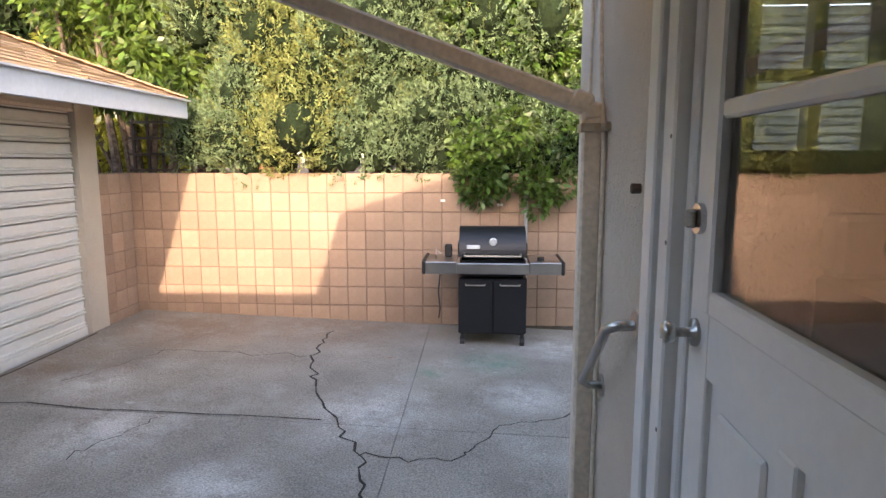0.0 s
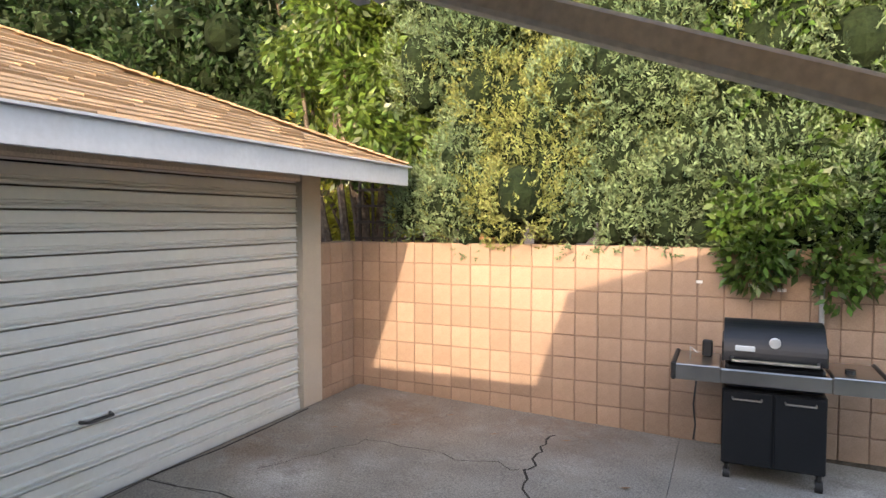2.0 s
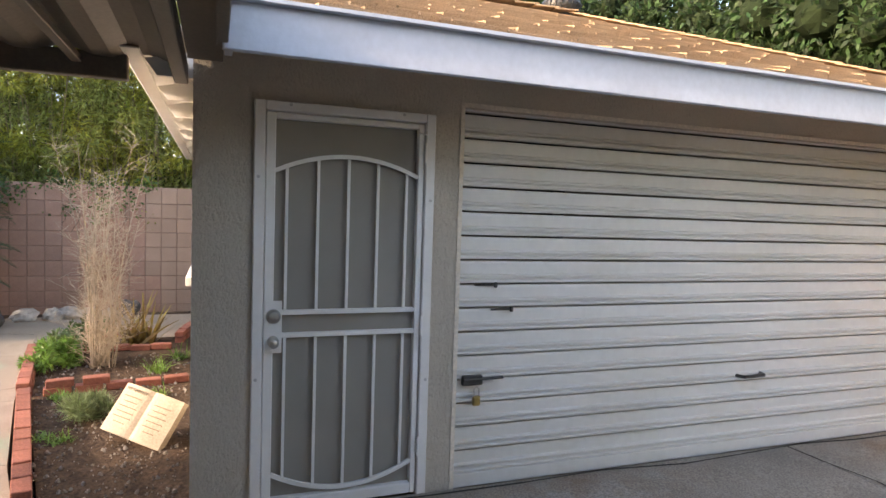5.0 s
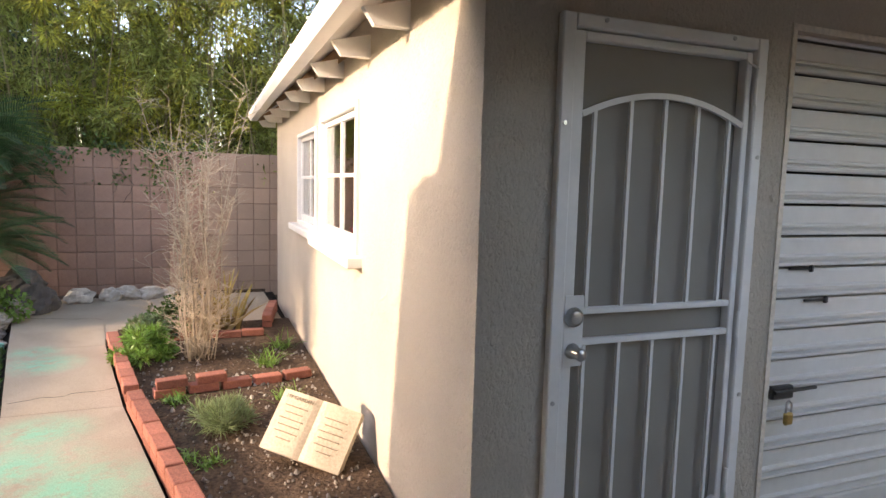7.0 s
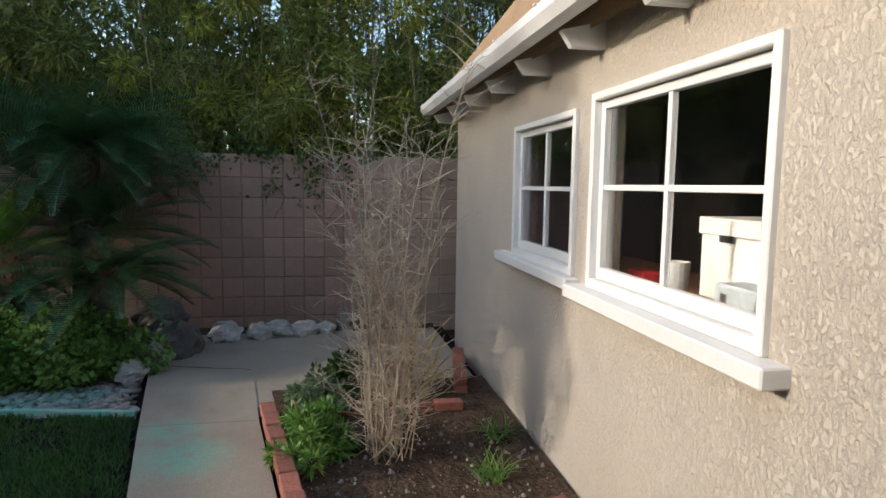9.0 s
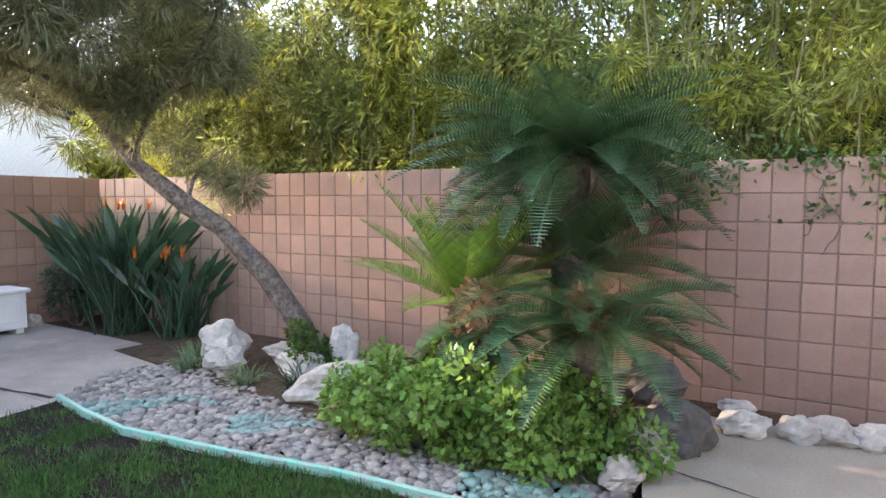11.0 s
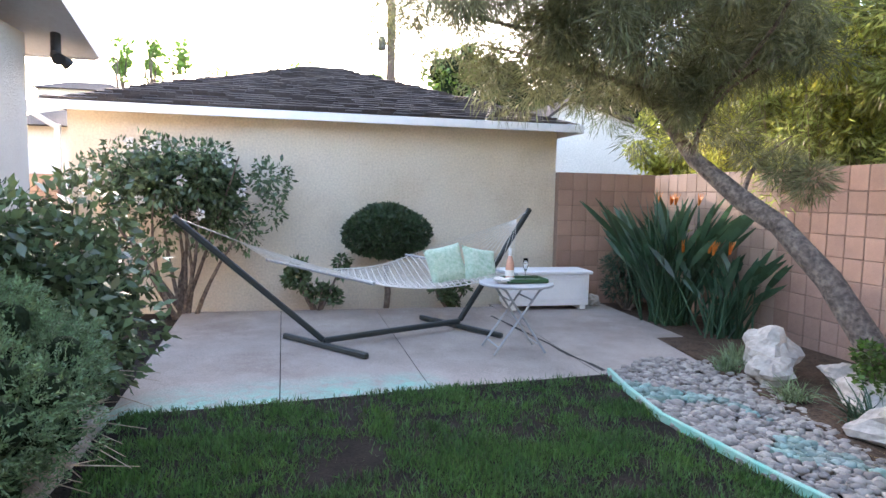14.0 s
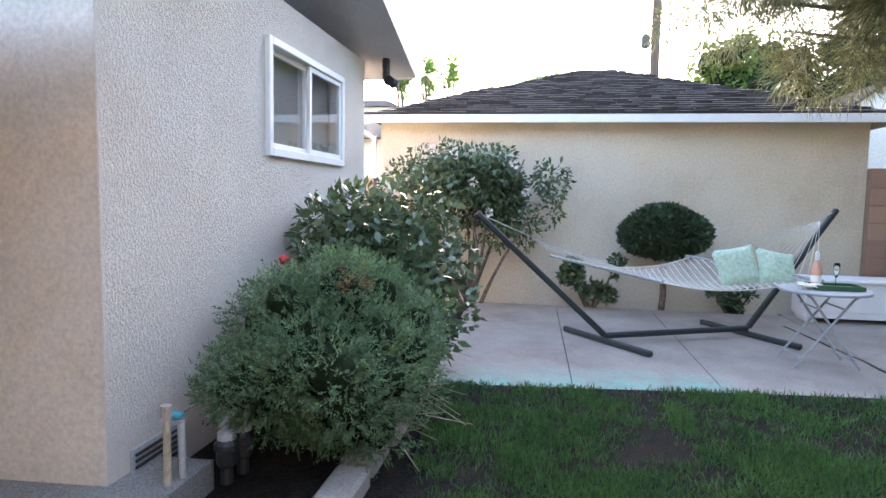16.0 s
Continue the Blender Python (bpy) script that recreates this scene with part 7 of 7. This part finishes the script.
# ---- folding table with tray ----
TX, TY, TZ = -7.38, -7.12, 0.66
ft = thing("folding_table", (TX, TY, 0), "round grey folding bistro table with crossed legs", "table")
part("tabletop", Geo().lathe((TX, TY, TZ - 0.03), [(0.33, 0), (0.355, 0.004), (0.36, 0.016), (0.355, 0.026), (0.0, 0.028)], 40), M["table_grey"], ft)
zg = zpatio(TX, TY)
for s_ in (-1, 1):
    y = 0.17 * s_
    part("leg", Geo().tube([(TX - 0.25, TY + y, zg + 0.01), (TX + 0.16, TY + y, TZ - 0.06), (TX + 0.20, TY + y, TZ - 0.035)], 0.011, 8), M["table_grey"], ft)
    part("leg", Geo().tube([(TX + 0.27, TY + y * 1.15, zg + 0.01), (TX - 0.16, TY + y * 1.15, TZ - 0.06), (TX - 0.20, TY + y * 1.15, TZ - 0.035)], 0.011, 8), M["table_grey"], ft)
for x, f, z in ((-0.2, 1.0, 0.08), (0.22, 1.15, 0.08), (0.12, 1.0, 0.52), (-0.1, 1.15, 0.52)):
    part("stretcher", Geo().tube([(TX + x, TY - 0.17 * f, zg + z), (TX + x, TY + 0.17 * f, zg + z)], 0.008, 8), M["table_grey"], ft)
ty_ = thing("tray", (TX - 0.08, TY, TZ), "green rectangular serving tray on the table", "tray")
tg = Geo().box((TX - 0.08, TY - 0.02, TZ + 0.008), (0.40, 0.26, 0.012), 0.003)
part("base", tg, M["tray"], ty_)
for c, s_ in (((TX - 0.08, TY - 0.15, TZ + 0.02), (0.40, 0.012, 0.035)), ((TX - 0.08, TY + 0.11, TZ + 0.02), (0.40, 0.012, 0.035)), ((TX - 0.28, TY - 0.02, TZ + 0.02), (0.012, 0.26, 0.035)), ((TX + 0.12, TY - 0.02, TZ + 0.02), (0.012, 0.26, 0.035))):
    part("rim", Geo().box(c, s_, 0.003), M["tray"], ty_)
bt = thing("wine_bottle", (TX + 0.06, TY - 0.03, TZ + 0.014), "rose sparkling wine bottle with pale foil", "bottle")
part("bottle", Geo().lathe((TX + 0.06, TY - 0.03, TZ + 0.014), [(0.036, 0), (0.042, 0.01), (0.042, 0.13), (0.034, 0.18), (0.016, 0.235), (0.014, 0.27)], 20), M["rose"], bt, "", True)
part("foil", Geo().lathe((TX + 0.06, TY - 0.03, TZ + 0.244), [(0.0165, 0), (0.0165, 0.05), (0.018, 0.055), (0.015, 0.075), (0.0, 0.078)], 16), M["flower"], bt)
part("label", Geo().lathe((TX + 0.06, TY - 0.03, TZ + 0.054), [(0.0426, 0), (0.0426, 0.06)], 20), M["flower"], bt)
fg_ = thing("champagne_flute", (TX - 0.08, TY + 0.02, TZ + 0.014), "clear champagne flute on the tray", "glass")
part("glass", Geo().lathe((TX - 0.08, TY + 0.02, TZ + 0.014), [(0.03, 0), (0.028, 0.004), (0.004, 0.01), (0.004, 0.08), (0.02, 0.12), (0.027, 0.17), (0.023, 0.215), (0.021, 0.215), (0.024, 0.17), (0.017, 0.12), (0.002, 0.09)], 20), M["clear"], fg_, "", True)
nk = thing("napkin", (TX + 0.14, TY + 0.05, TZ), "crumpled white napkin on the tray", "napkin")
part("cloth", ball((TX + 0.15, TY + 0.06, TZ + 0.025), (0.09, 0.07, 0.03), 1, 6, 0.4, 12, 8), M["flower"], nk)
db = thing("deck_box", (-8.45, -9.05, 0), "white storage bench box with a lid by the wall", "deck box")
part("body", Geo().box((-8.45, -9.06, 0.30), (1.08, 0.42, 0.40), 0.01), M["white"], db)
part("lid", Geo().box((-8.45, -9.06, 0.525), (1.16, 0.48, 0.045), 0.012), M["white"], db)
part("front_panel", Geo().box((-8.45, -8.845, 0.31), (0.92, 0.012, 0.27), 0.005), M["white"], db)
part("latch", Geo().box((-8.2, -8.835, 0.46), (0.035, 0.012, 0.07), 0.003), M["steel"], db)
for x in (-8.92, -7.98):
    part("foot", Geo().box((x, -9.06, 0.075), (0.08, 0.38, 0.06), 0.004), M["white"], db)

# ---- house wing window, eave lamp, valves ----
ww = thing("window_house", (-3.1, -6.0, 1.65), "white vinyl sliding window in the house wing", "window", kind="structure")
f = Geo()
for a, b in ((HW[0], HW[0] + 0.055), (HW[1] - 0.055, HW[1])):
    f.box(*span(-3.135, -3.0, a, b, HW[2], HW[3]), 0.006)
f.box(*span(-3.135, -3.0, HW[0] + 0.055, HW[1] - 0.055, HW[3] - 0.055, HW[3]), 0.006).box(*span(-3.135, -3.0, HW[0] + 0.055, HW[1] - 0.055, HW[2], HW[2] + 0.06), 0.006)
part("window_frame", f, M["white"], ww)
ym = (HW[0] + HW[1]) / 2
for a, b, x in ((HW[0] + 0.056, ym + 0.02, -3.10), (ym - 0.02, HW[1] - 0.056, -3.06)):
    g = Geo()
    for c, d in ((a, a + 0.04), (b - 0.04, b)):
        g.box(*span(x - 0.015, x + 0.015, c, d, HW[2] + 0.061, HW[3] - 0.056), 0.003)
    g.box(*span(x - 0.015, x + 0.015, a + 0.04, b - 0.04, HW[2] + 0.061, HW[2] + 0.10), 0.003).box(*span(x - 0.015, x + 0.015, a + 0.04, b - 0.04, HW[3] - 0.095, HW[3] - 0.056), 0.003)
    sa = part("sash", g, M["white"], ww)
    p_ = part("pane", Geo().box(*span(x - 0.003, x + 0.003, a + 0.035, b - 0.035, HW[2] + 0.095, HW[3] - 0.09)), M["pane"], sa)
    p_.visible_shadow = False
part("screen_mesh", Geo().box(*span(-2.99, -2.985, HW[0] + 0.06, HW[1] - 0.06, HW[2] + 0.06, HW[3] - 0.06)), M["mesh"], ww)
fl_ = thing("floodlight", (-3.3, -7.55, 2.66), "twin floodlight under the house eave", "light")
part("mount", Geo().tube([(-3.3, -7.6, 2.62), (-3.3, -7.6, 2.80)], 0.04, 12), M["plastic_black"], fl_)
for s_ in (-1, 1):
    part("lamp_head", Geo().tube([(-3.3, -7.6 + 0.05 * s_, 2.61), (-3.36, -7.6 + 0.12 * s_, 2.55)], [0.03, 0.055], 12), M["plastic_black"], fl_)
vl = thing("irrigation_valves", (-3.4, -3.95, 0), "irrigation valves and pipes by the house wall", "irrigation valves")
part("riser_pipe", Geo().tube([(-3.36, -3.72, -0.05), (-3.36, -3.72, 0.44)], 0.018, 10).tube([(-3.36, -3.72, 0.41), (-3.36, -3.72, 0.46)], 0.026, 10), M["galvanised"], vl)
part("grey_pipe", Geo().tube([(-3.38, -3.80, -0.05), (-3.38, -3.80, 0.36), (-3.36, -3.74, 0.38)], 0.016, 10), M["grey_pipe"], vl)
for k in range(2):
    bx_ = -3.5 - 0.02 * k
    by_ = -3.98 - 0.12 * k
    vb = part("valve_body", Geo().lathe((bx_, by_, 0.0), [(0.03, 0), (0.03, 0.08), (0.05, 0.1), (0.05, 0.16), (0.06, 0.17), (0.06, 0.2), (0.03, 0.24)], 14), M["plastic_black"], vl)
    part("cap", Geo().lathe((bx_, by_, 0.2), [(0.045, 0), (0.045, 0.05), (0.02, 0.06)], 12), M["grey_pipe"], vb)
part("elbow", Geo().tube([(-3.48, -3.98, 0.16), (-3.46, -4.02, 0.27), (-3.45, -4.07, 0.29)], 0.02, 10), M["grey_pipe"], vl)
part("blue_handle", Geo().box((-3.37, -3.77, 0.40), (0.06, 0.05, 0.02), 0.004), M["teal"], vl)
vn = thing("foundation_vent", (-3.11, -4.0, 0.10), "small grey foundation vent in the stucco", "vent")
part("frame", Geo().box((-3.104, -4.0, 0.10), (0.02, 0.36, 0.18), 0.003), M["grey_pipe"], vn)
for k in range(5):
    part("slat", Geo().box((-3.117, -4.0, 0.04 + k * 0.03), (0.01, 0.32, 0.012)), M["dark_metal"], vn)
